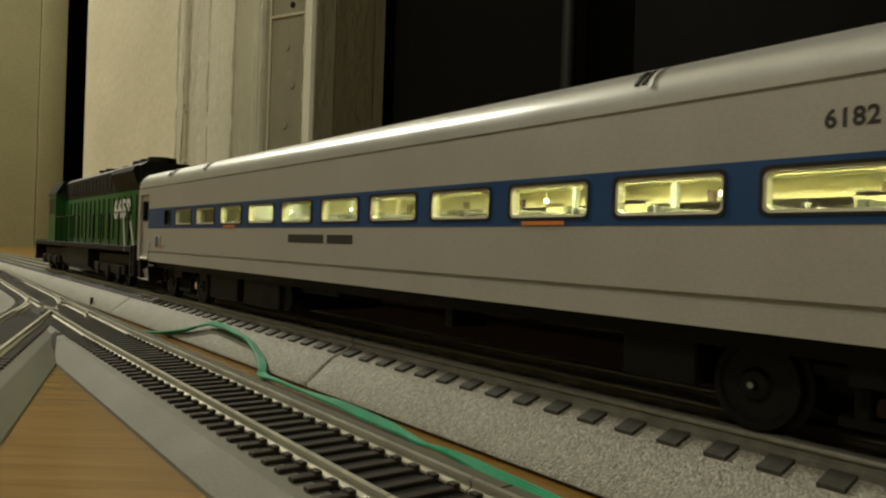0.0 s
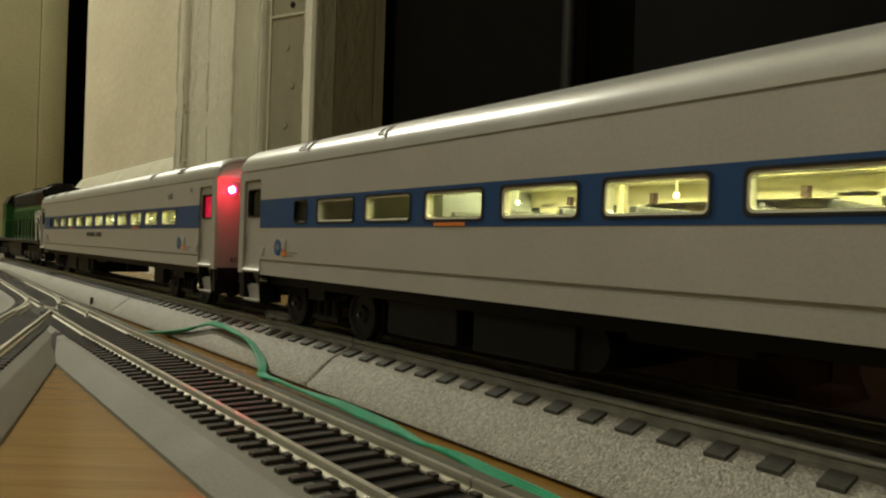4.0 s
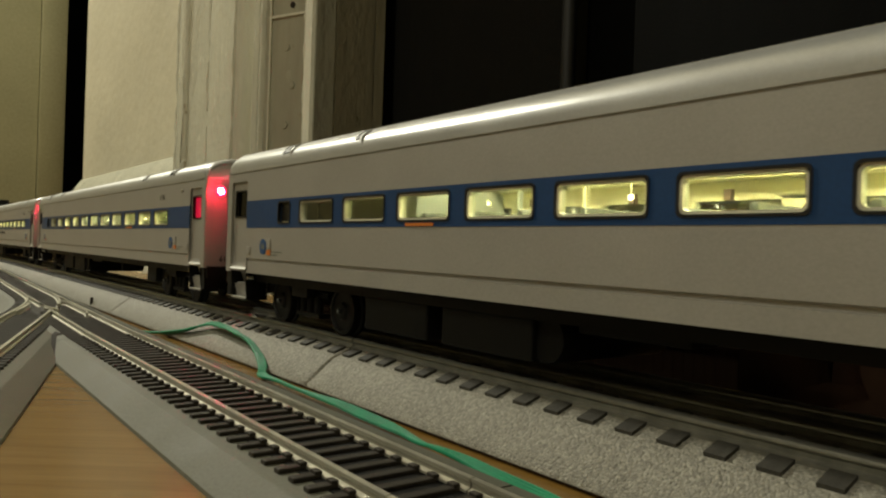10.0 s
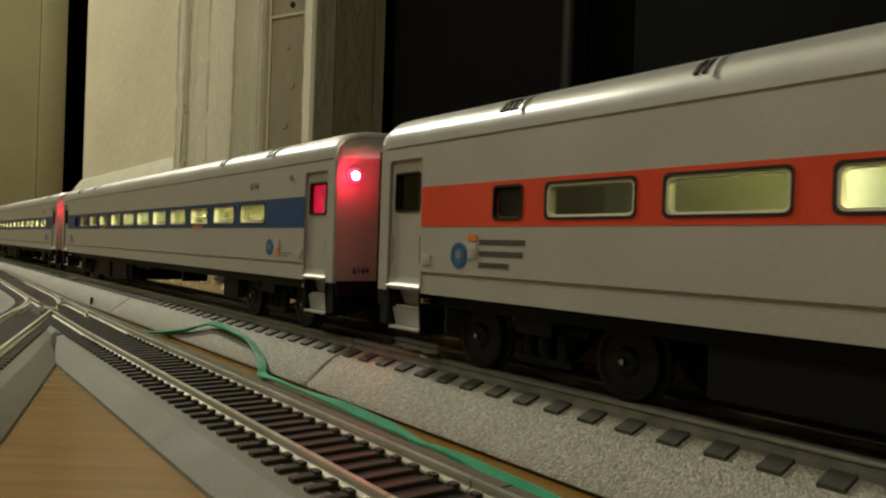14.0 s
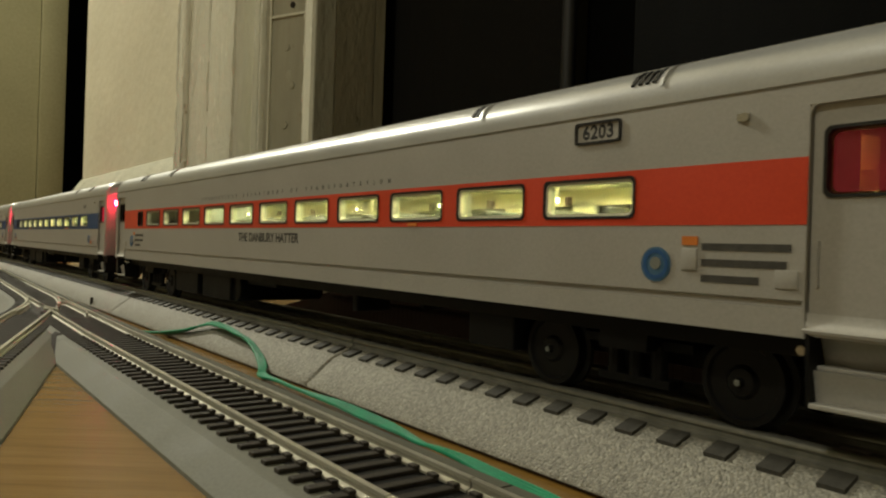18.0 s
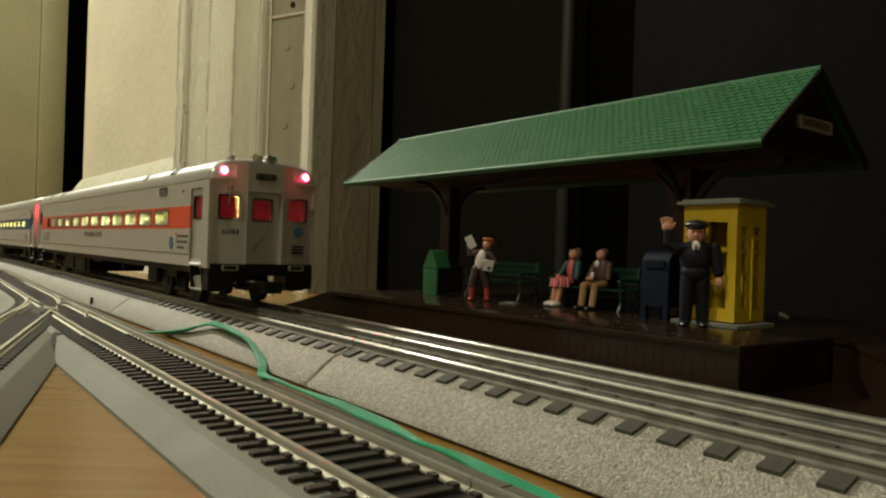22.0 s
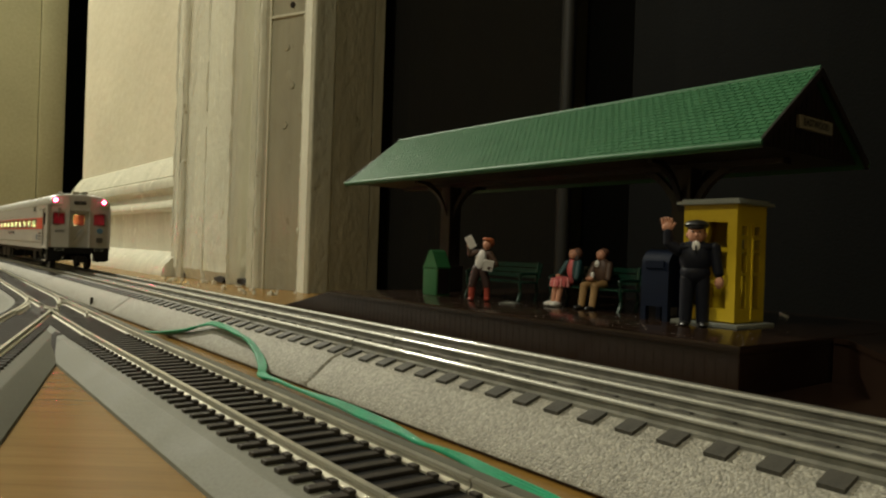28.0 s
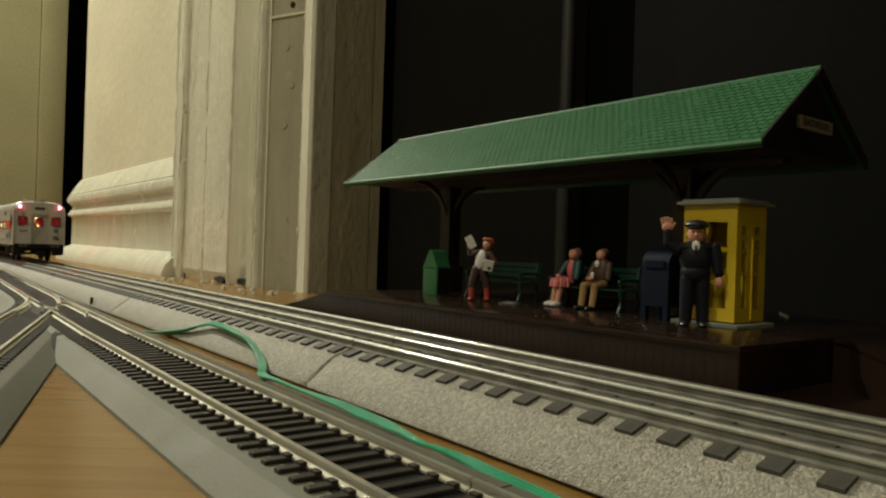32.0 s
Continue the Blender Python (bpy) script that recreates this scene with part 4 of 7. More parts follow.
def bogie(car, x):
    """Two-axle truck: side frames, springs and bolster, with a wheelset on each axle."""
    bm = bmesh.new()
    for s in (-1, 1):
        box(bm, -0.030, 0.030, s * 0.0108 - 0.0012, s * 0.0108 + 0.0012, 0.0085, 0.0125, bev=0.0004)
        for ax in (-AXLE, AXLE):
            box(bm, ax - 0.0035, ax + 0.0035, s * 0.0108 - 0.0016, s * 0.0108 + 0.0016, 0.0065, 0.0125, bev=0.0005)
        for e in (-0.0055, 0.0, 0.0055):
            rod(bm, (e, s * 0.0168, 0.0055), (e, s * 0.0168, 0.0125), 0.0017, n=8)
        box(bm, -0.009, 0.009, s * 0.0168 - 0.0030, s * 0.0168 + 0.0016, 0.0042, 0.0058)
        box(bm, -0.0135, 0.0135, s * 0.0168 - 0.0006, s * 0.0168 + 0.0008, 0.0118, 0.0136)
    box(bm, -0.006, 0.006, -0.022, 0.022, 0.0115, 0.0150)
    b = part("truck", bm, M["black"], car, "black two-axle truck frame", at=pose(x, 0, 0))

    def wheelset():
        half = [(0.0009, 0.0), (0.0009, 0.0135), (WHEEL_R + 0.0010, 0.0136), (WHEEL_R + 0.0011, 0.0147), (WHEEL_R, 0.0150), (WHEEL_R * 0.985, 0.0176), (WHEEL_R * 0.84, 0.0178), (WHEEL_R * 0.80, 0.0171), (0.0032, 0.0171), (0.0025, 0.0180), (0.0010, 0.0182), (0.0006, 0.0193), (0.0002, 0.0194)]
        prof = [(r, -y) for r, y in half[:0:-1]] + half
        bm = bmesh.new()
        n = 28
        rings = [[bm.verts.new((r * math.cos(2 * math.pi * k / n), y, r * math.sin(2 * math.pi * k / n))) for k in range(n)] for r, y in prof]
        for a, b in zip(rings, rings[1:]):
            for k in range(n):
                bm.faces.new((a[k], a[(k + 1) % n], b[(k + 1) % n], b[k]))
        bm.faces.new(rings[0])
        bm.faces.new(rings[-1][::-1])
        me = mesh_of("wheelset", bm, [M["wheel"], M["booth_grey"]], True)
        for p in me.polygons:
            if abs(p.center.y) > 0.0192:
                p.material_index = 1
        return me
    for ax in (-AXLE, AXLE):
        WHEELS.append(part("wheelset", shared(KEEP, "wheelset", wheelset), None, b, at=pose(ax, 0, WHEEL_R)))


WHEELS = []


def coach(number, band, label, cab=False, title=None, agency=None):
    car = thing("cab_car" if cab else "passenger_coach", label, "train car", "" if cab else "coaches of the train")
    col = M[band]
    w0 = 0.0512
    for s in (1, -1):
        y0, y1 = sorted((s * (HW - 0.0015), s * HW))
        ua, ub = 0.0216, LEN - 0.0216
        bm = bmesh.new()                                                  # flank, rib and skirt, one moulding
        prism(bm, [(s * (HW - 0.0018), Z_LO), (s * (HW - 0.0004), Z_LO), (s * (HW - 0.0004), 0.0231), (s * (HW - 0.0008), 0.0234), (s * (HW - 0.0007), 0.0241), (s * HW, 0.0245), (s * HW, Z_B0), (s * (HW - 0.0016), Z_B0)], "x", X(ub), X(ua))
        part("side_panel", bm, M["silver"], car, "smooth silver-grey side panel with a rib")
        part("letterboard", B(X(ub), X(ua), y0, y1, Z_B1, Z_EAVE - 0.0011), M["silver"], car, "silver-grey panel above the windows")
        for a, b in ((0.0008, 0.0053), (LEN - 0.0053, LEN + (0.0030 if cab else -0.0006))):
            part("corner_post", B(X(b), X(a), y0, y1, 0.0185, Z_EAVE - 0.0011), M["silver"], car, "silver-grey corner post")
            part("step_apron", B(X(b) + 0.0004, X(a) - 0.0004, *sorted((s * (HW - 0.0110), s * (HW - 0.0008))), 0.0085, 0.0184), M["black"], car, "black apron below the corner post")
        for a, b in ((0.0053, 0.0216), (LEN - 0.0216, LEN - 0.0053)):
            part("door_header", B(X(b), X(a), y0, y1, 0.0556, Z_EAVE - 0.0011), M["silver"], car, "silver-grey panel over the door")
        # painted window band, pierced by the windows
        bm = bmesh.new()
        t0, t1 = sorted((s * (HW - 0.0014), s * (HW + 0.0001)))
        box(bm, X(ub), X(ua), t0, t1, Z_B0, Z_W0)
        box(bm, X(ub), X(ua), t0, t1, Z_W1, Z_B1)
        cuts = [(w0, w0 + 0.0098)] + [(WIN0 + WSTEP * k, WIN0 + WSTEP * k + WWID) for k in range(NWIN)]
        at = ua
        for a, b in cuts + [(ub, ub)]:
            box(bm, X(a), X(at), t0, t1, Z_W0, Z_W1)
            at = b
        part("window_band", bm, col, car, f"{band} painted window band")
        zc, wh = (Z_W0 + Z_W1) / 2, Z_W1 - Z_W0
        put_window(car, X(w0 + 0.0049), zc, 0.0098, wh, s, "gasket", False)
        for k in range(NWIN):
            put_window(car, X(WIN0 + WSTEP * k + WWID / 2), zc, WWID, wh, s)
        # doors of the vestibules, with grab irons and steps below
        for rear in (0, 1):
            u = LEN - 0.01345 if rear else 0.01345
            d = bmesh.new()
            zlo = 0.0195
            yy = sorted((s * (HW - 0.0020), s * (HW - 0.0010)))
            rim0 = [(px, pz + (zlo + 0.0556) / 2) for px, pz in ring_rect(0.0158, 0.0556 - zlo, 0.0003)]
            rim1 = [(px, pz + 0.04645) for px, pz in ring_rect(0.0116, 0.0105, 0.0012)]
            frame_ring(d, rim0, rim1, yy[0], yy[1])
            door = part("door", d, M["silver"], car, "silver vestibule door, closed", at=pose(X(u), 0, 0))
            kind = ("wine_pane" if cab else "red_pane") if rear else "dark_pane"
            g, r, p = window_meshes(0.0118, 0.0107, kind)
            wob = part("door_window", g, None, door, "door window with a self-glowing red pane" if rear else "dark door window", at=pose(0, s * (HW - 0.0010), 0.04645, 0, 0, 0 if s > 0 else 180))
            f = bmesh.new()
            frame_ring(f, ring_rect(0.0172, 0.0372, 0.0022), ring_rect(0.0163, 0.0364, 0.0020), s * (HW - 0.0020), s * (HW - 0.0001))
            part("door_frame", f, M["silver"], door, at=pose(0, 0, 0.0376))
            sill = prism(bmesh.new(), [(s * (HW - 0.0022), 0.0226), (s * (HW - 0.0010), 0.0226), (s * (HW - 0.0008), 0.0213), (s * (HW - 0.0003), 0.0203), (s * (HW + 0.0003), 0.0199), (s * (HW + 0.0002), 0.0194), (s * (HW - 0.0022), 0.0194)], "x", -0.0083, 0.0083)
            part("door_sill", sill, M["silver"], door, "flared silver door sill", True)
            part("door_pane", p, None, door, "red pane with its own glow" if rear else "smoked pane", at=pose(0, s * (HW - 0.0010), 0.04645, 0, 0, 0 if s > 0 else 180))
            # plate added on the pane's outer face for a pale box inside
            if rear and not cab:
                part("beige_plate", B(-0.0056, -0.0022, *sorted((s * (HW - 0.0021), s * (HW - 0.0019))), 0.0417, 0.0462), M["sign"], door, "beige plate on the face of the pane")
            for e in (-0.0066, 0.0066):
                f = bmesh.new()
                tube(f, [(e, s * (HW - 0.002), 0.0266), (e, s * (HW - 0.0008), 0.0268), (e, s * (HW - 0.0008), 0.0340), (e, s * (HW - 0.002), 0.0342)], 0.00025, 6)
                part("grab_iron", f, M["silver"], door, "slim grab iron", True)
            st = bmesh.new()
            ya, yb = sorted((s * (HW - 0.0100), s * (HW - 0.0004)))
            box(st, -0.0080, 0.0080, *sorted((s * (HW - 0.0100), s * (HW - 0.0092))), 0.0072, 0.0195)
            steps = part("steps", st, M["silver"], car, "silver boarding steps", at=pose(X(u), 0, 0))
            for e in (-0.0080, 0.0073):
                part("step_side", prism(bmesh.new(), [(s * (HW - 0.0004), 0.0195), (s * (HW - 0.0004), 0.0160), (s * (HW - 0.0012), 0.0072), (s * (HW - 0.0100), 0.0072), (s * (HW - 0.0100), 0.0195)], "x", e, e + 0.0007), M["black"], steps)
            for zt, dd in ((0.0076, 0.0006), (0.0134, 0.0030)):
                part("tread", B(-0.0073, 0.0073, *sorted((s * (HW - 0.0092), s * (HW - dd))), zt, zt + 0.0008, bev=0.0002), M["silver"], steps)
            for zt, da, db in ((0.0083, 0.0032, 0.0014), (0.0141, 0.0060, 0.0034)):
                rz = prism(bmesh.new(), [(s * (HW - da), zt), (s * (HW - da - 0.0006), zt), (s * (HW - db - 0.0012), zt + 0.0052), (s * (HW - db - 0.0006), zt + 0.0052)], "x", -0.0073, 0.0073)
                part("riser", rz, M["silver"], steps)
        # small fittings and printing near both ends
        for u, flip in ((0.0385, 1), (LEN - 0.0497, -1)):
            if s < 0:
                continue
            lg = bmesh.new()
            rod(lg, (0, HW, 0), (0, HW + 0.00022, 0), 0.0033 if cab else 0.0030, n=28)
            mk = part("round_mark", lg, M["logo_grey"] if cab else M["logo_blue"], car, "round blue printed mark", at=pose(X(u), 0, 0.0293))
            inner = bmesh.new()
            if cab:
                frame_ring(inner, [(0.0028 * math.cos(a), 0.0028 * math.sin(a)) for a in [2 * math.pi * k / 28 for k in range(28)]], [(0.0021 * math.cos(a), 0.0021 * math.sin(a)) for a in [2 * math.pi * k / 28 for k in range(28)]], HW + 0.0002, HW + 0.0003)
                part("ring", inner, M["logo_blue"], mk)
                part("emblem", rod(bmesh.new(), (0, HW + 0.0002, 0.0002), (0, HW + 0.00034, 0.0002), 0.0012, n=14), M["booth_grey"], mk, "pale middle of the mark")
            else:
                for e in (-0.0013, -0.0002, 0.0011):
                    prism(inner, [(e - 0.0004, -0.0010), (e + 0.0003, -0.0010), (e + 0.0006, 0.0011), (e - 0.0001, 0.0011)], "y", HW + 0.0002, HW + 0.0003)
                part("strokes", inner, M["booth_grey"], mk)
            sc = X(u) - (0.0072 if u > 0.1 else 0.0053)
            part("socket_box", B(sc - 0.0016, sc + 0.0016, HW - 0.0002, HW + 0.0004, 0.0285, 0.0324, bev=0.0002), M["silver"], car, "small silver socket box", True)
            zz = (0.0330, 0.0346) if cab else (0.0262, 0.0281)
            part("orange_label", B(sc - 0.0016, sc + 0.0016, HW, HW + 0.00025, *zz), M["orange"], car, "small orange label")
            rows = []
            if cab:
                for k, (ln, zb) in enumerate(((0.0172, 0.0319), (0.0165, 0.0291), (0.0115, 0.0263))):
                    rows.append((ln * 0.94, zb + 0.0002, 0.0013))
            else:
                for ln, zb in ((0.0088, 0.0272), (0.0055, 0.0261)):
                    rows.append((ln, zb, 0.0005))
            for ln, zb, tall in rows:
                part("printed_line", B(sc - 0.0024 - ln, sc - 0.0024, HW - 0.0002, HW + 0.0001, zb, zb + tall), M["tie_o"] if cab else M["booth_grey"], car, "line of small grey print")
            hb = X(0.0245) if u < 0.1 else X(LEN - 0.0245)
            part("hatch", B(hb - 0.0019, hb + 0.0019, HW - 0.0002, HW + 0.0003, 0.0262, 0.0292, bev=0.0001), M["silver"], car, "small silver hatch cover", True)
            ca = X(0.0222) if u < 0.1 else X(LEN - 0.0222)
            part("jack_pad", rod(bmesh.new(), (ca, HW - 0.003, 0.0165), (ca, HW - 0.0006, 0.0165), 0.0011, 0.0008, 10), M["steel"], car, "bright jacking pin", True)
        if s > 0:
            for k in (2, 8):
                cx = X(WIN0 + WSTEP * k + WWID / 2 - 0.001)
                lw = 0.0022 if cab else 0.0065
                part("orange_label", B(cx - lw, cx + lw, HW, HW + 0.0003, Z_B0 + 0.0002, Z_B0 + 0.0011), M["orange"], car, "thin orange label under a window")
            kb = bmesh.new()
            rod(kb, (X(LEN - 0.0325), HW - 0.0005, 0.0549), (X(LEN - 0.0325), HW + 0.0007, 0.0549), 0.0010, 0.0008, 12)
            box(kb, X(LEN - 0.0325) - 0.0008, X(LEN - 0.0325) + 0.0014, HW - 0.0003, HW + 0.0004, 0.0543, 0.0556)
            part("speaker_horn", kb, M["steel"], car, "small round side fitting", True)
            at = Matrix.Translation((X(LEN - (0.0649 if cab else 0.0655)), HW + 0.00003, 0.0558 if cab else 0.0528)) @ Euler((radians(90), 0, radians(180))).to_matrix().to_4x4()
            if cab:
                pl = bmesh.new()
                frame_ring(pl, ring_rect(0.0122, 0.0046, 0.0008), ring_rect(0.0110, 0.0036, 0.0006), HW - 0.0002, HW + 0.0004)
                part("number_frame", pl, M["gasket"], car, "black framed number board", at=pose(X(LEN - 0.0649), 0, 0.0558))
            lettering(number, 0.0028, M["ink"], car, at, 0.95, 1.1, "car_number")
            if title:
                at = Matrix.Translation((X(0.2295), HW + 0.00003, 0.0327)) @ Euler((radians(90), 0, radians(180))).to_matrix().to_4x4()
                lettering(title, 0.0033, M["ink"], car, at, 1.08, 1.0, "car_title")
            if agency:
                at = Matrix.Translation((X(0.236), HW + 0.00003, 0.0499)) @ Euler((radians(90), 0, radians(180))).to_matrix().to_4x4()
                lettering(agency, 0.0013, M["tie_o"], car, at, 0.9, 4.6, "agency_line")
    if number == "6182":
        at = X(0.1985)
        for ln in (0.0268, 0.0165):
            part("name_bar", B(at - ln, at, HW - 0.0002, HW + 0.0001, 0.0313, 0.0342), M["ink"], car, "dark bar in place of a printed name")
            at -= ln + 0.0024
    # roof: one shell with its gutter, vents on the shoulder
    z1, ext = 0.0703, 0.0030 if cab else 0.0
    bm = bmesh.new()
    rings = []
    for x, k, dz in ((X(0), 0.93, -0.0030), (X(0.0008), 0.965, -0.0014), (X(0.0022), 0.99, -0.0004), (X(0.0045), 1, 0), (X(LEN - 0.0045 + ext), 1, 0), (X(LEN - 0.0022 + ext), 0.99, -0.0004), (X(LEN - 0.0008 + ext), 0.965, -0.0014), (X(LEN + ext), 0.93, -0.0030)):
        rings.append([bm.verts.new((x, y * k, z if z < Z_EAVE else Z_EAVE + (z - Z_EAVE) * (1 + dz / 0.0098))) for y, z in roof_profile(HW, Z_EAVE, z1)])
    n = len(rings[0])
    for r, q in zip(rings, rings[1:]):
        for k in range(n - 1):
            bm.faces.new((r[k], r[k + 1], q[k + 1], q[k]))
        bm.faces.new((r[-1], r[0], q[0], q[-1]))
    bm.faces.new(rings[0])
    bm.faces.new(rings[-1][::-1])
    part("roof", bm, M["roof"], car, "bright silver rounded roof", True)
    for s in (1, -1):
        part("gutter", B(X(LEN - 0.001), X(0.001), *sorted((s * (HW - 0.0015), s * (HW - 0.0005))), Z_EAVE - 0.0012, Z_EAVE - 0.0003), M["silver"], car, "thin recessed groove under the eave")
        part("roof_seam", B(X(LEN - 0.004), X(0.004), *sorted((s * HW * 0.66, s * HW * 0.69)), z1 - 0.0026, z1 - 0.00145), M["silver"], car, "fine seam along the roof")
        if s > 0:
            for u, slots in ((0.0545, 4), (0.1055, 2), (LEN - 0.0545, 4), (LEN - 0.1055, 2)):
                wv = slots * 0.0017 + 0.0012
                v = bmesh.new()
                for k in range(slots):
                    e = X(u) - wv / 2 + 0.0010 + k * 0.0017
                    prism(v, [(HW * 0.975, 0.0632), (HW * 0.915, 0.0651), (HW * 0.83, 0.0664), (HW * 0.83, 0.0656), (HW * 0.905, 0.0642), (HW * 0.96, 0.0627)], "x", e, e + 0.0009)
                for vert in v.verts:
                    vert.co.y += 0.00016
                    vert.co.z += 0.00112
                part("roof_vent", v, M["gasket"], car, "dark slotted vent in the roof shoulder")
                rb = bmesh.new()
                e = X(u) - wv / 2 - 0.0010
                prism(rb, [(HW * 0.992, 0.0620), (HW * 0.965, 0.0637), (HW * 0.915, 0.0651), (HW * 0.83, 0.0664), (HW * 0.70, 0.0674), (HW * 0.70, 0.0664), (HW * 0.9, 0.0640)], "x", e, e + 0.0009)
                for vert in rb.verts:
                    vert.co.y += 0.0003
                    vert.co.z += 0.0012
                part("roof_rib", rb, M["roof"], car, "raised rib beside the vent")
    # ends
    for rear in (0, 1):
        x = X(LEN) if rear else X(0)
        sg = -1 if rear else 1
        if cab and rear:
            continue
        e = bmesh.new()
        xa, xb = sorted((x - sg * 0.0016, x - sg * 0.0002))
        for s in (1, -1):
            prism(e, [(s * 0.0085, 0.0185), (s * (HW - 0.0004), 0.0185), (s * (HW - 0.0004), 0.0606), (s * 0.0256, 0.0632), (s * 0.0240, 0.0648), (s * 0.0212, 0.0662), (s * 0.0175, 0.0672), (s * 0.0085, 0.0682)], "x", xa, xb)
        box(e, xa, xb, -0.0085, 0.0085, 0.0545, 0.0682)
        part("end_panel", e, M["silver"], car, "silver end wall")
        dg = bmesh.new()
        xo = x + sg * 0.0085
        a, b = sorted((x - sg * 0.001, xo))
        frame_ring(dg, [(py, pz + 0.0395) for py, pz in ring_rect(0.0200, 0.0470, 0.0006)], [(py, pz + 0.0395) for py, pz in ring_rect(0.0170, 0.0430, 0.0006)], a, b)
        for v in dg.verts:
            v.co = (v.co.y, v.co.x, v.co.z)
        part("diaphragm", dg, M["black"], car, "black gangway diaphragm")
        part("end_door", B(*sorted((x - sg * 0.0030, x - sg * 0.0020)), -0.0085, 0.0085, 0.018, 0.0560), M["black"], car, "dark end door")
        cp = bmesh.new()
        box(cp, *sorted((x - sg * 0.012, x + sg * 0.0135)), -0.0022, 0.0022, 0.0085, 0.0120, bev=0.0005)
        box(cp, *sorted((x + sg * 0.0095, x + sg * 0.0138)), -0.0042, 0.0042, 0.0078, 0.0126, bev=0.0006)
        box(cp, *sorted((x - sg * 0.001, x + sg * 0.0012)), -0.0255, 0.0255, 0.0140, 0.0192)
        part("coupler", cp, M["black"], car, "black coupler and end sill")
        if rear:
            for s in (1, -1):
                hx = x - 0.0002
                ho = bmesh.new()
                ball(ho, (hx, s * 0.0200, 0.0539), 0.0016, 0.0026, 0.0026, None, 20, 12)
                lampob = part("marker_lamp", ho, M["led"], car, "glowing red marker lamp", True)
                co = bmesh.new()
                rod(co, (hx - 0.0012, s * 0.0203, 0.0539), (hx - 0.0019, s * 0.0203, 0.0539), 0.0015, 0.0012, 16)
                part("lamp_core", co, M["led_core"], lampob, "bright core of the lamp", True)
            at = Matrix.Translation((x - 0.0003, 0.0165, 0.0225)) @ Euler((radians(90), 0, radians(-90))).to_matrix().to_4x4()
            lettering(number, 0.0022, M["ink"], car, at, 0.95, 1.1, "end_number")
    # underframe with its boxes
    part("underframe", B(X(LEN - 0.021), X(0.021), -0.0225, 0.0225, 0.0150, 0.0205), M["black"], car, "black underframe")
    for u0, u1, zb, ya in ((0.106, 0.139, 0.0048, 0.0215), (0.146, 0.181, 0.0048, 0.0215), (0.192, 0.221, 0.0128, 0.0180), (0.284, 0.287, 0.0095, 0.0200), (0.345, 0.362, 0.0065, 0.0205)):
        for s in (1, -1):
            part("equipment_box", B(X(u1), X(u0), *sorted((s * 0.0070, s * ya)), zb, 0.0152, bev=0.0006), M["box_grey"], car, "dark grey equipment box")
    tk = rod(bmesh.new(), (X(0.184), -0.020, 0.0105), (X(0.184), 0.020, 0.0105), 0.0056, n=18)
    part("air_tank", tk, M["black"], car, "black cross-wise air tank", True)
    bogie(car, X(BOGIE))
    bogie(car, X(LEN - BOGIE))
    # inside: floor, liners, partition, seats, lamp strip
    part("cabin_floor", B(X(LEN - 0.022), X(0.022), -0.0250, 0.0250, 0.0206, 0.0216), M["seat"], car, "grey cabin floor")
    for s in (1, -1):
        ln = bmesh.new()
        box(ln, X(LEN - 0.022), X(0.022), *sorted((s * (HW - 0.0028), s * (HW - 0.0018))), 0.0452, 0.0588)
        box(ln, X(LEN - 0.022), X(0.118), *sorted((s * (HW - 0.0100), s * (HW - 0.0028))), 0.0500, 0.0512)
        at = 0.022
        for a, b in cuts[1:] + [(LEN - 0.022, LEN - 0.022)]:
            box(ln, X(a + 0.0004), X(at - 0.0004), *sorted((s * (HW - 0.0028), s * (HW - 0.0018))), 0.0300, 0.0462)
            at = b
        box(ln, X(LEN - 0.022), X(0.022), *sorted((s * (HW - 0.0028), s * (HW - 0.0018))), 0.0216, 0.0389)
        part("luggage_rack", ln, M["cream"], car, "cream wall liner with a luggage rack")
    part("cabin_ceiling", B(X(LEN - 0.022), X(0.022), -0.0245, 0.0245, 0.0590, 0.0596), M["cream"], car, "cream cabin ceiling")
    part("partition", B(X(0.1190), X(0.1175), -0.0245, 0.0120, 0.0216, 0.0590), M["grey_wall"], car, "grey cabin partition")
    part("closet", B(X(0.1172), X(0.0700), -0.0240, 0.0090, 0.0216, 0.0560), M["grey_wall"], car, "grey wash-room wall")
    for u in (0.0235, LEN - 0.0245):
        for ya, yb, za in ((-0.0245, -0.0040, 0.0216), (0.0040, 0.0245, 0.0216), (-0.0040, 0.0040, 0.0545)):   # with a doorway to the vestibule
            part("partition", B(X(u + 0.001), X(u), ya, yb, za, 0.0590), M["cream"], car, "cream end partition")
    part("lamp_strip", B(X(LEN - 0.040), X(0.108), -0.0035, 0.0035, 0.0578, 0.0588), M["strip"], car, "warm glowing ceiling lamp strip")

    def bulb():
        return mesh_of("bulb", ball(bmesh.new(), (0, 0, 0), 0.0006, 0.0006, 0.0007), M["bulb"], True)
    for k in range(6):
        part("bulb", shared(KEEP, "bulb", bulb), None, car, "small warm bulb", at=pose(X(0.132 + 0.0545 * k), -0.006, 0.0453))
        part("lamp_stem", rod(bmesh.new(), (X(0.132 + 0.0545 * k), -0.006, 0.0459), (X(0.132 + 0.0545 * k), -0.006, 0.0586), 0.0002, 0.0002, 8), M["cream"], car, "slim clear lamp stem", True)
    rnd = random.Random(int(number))
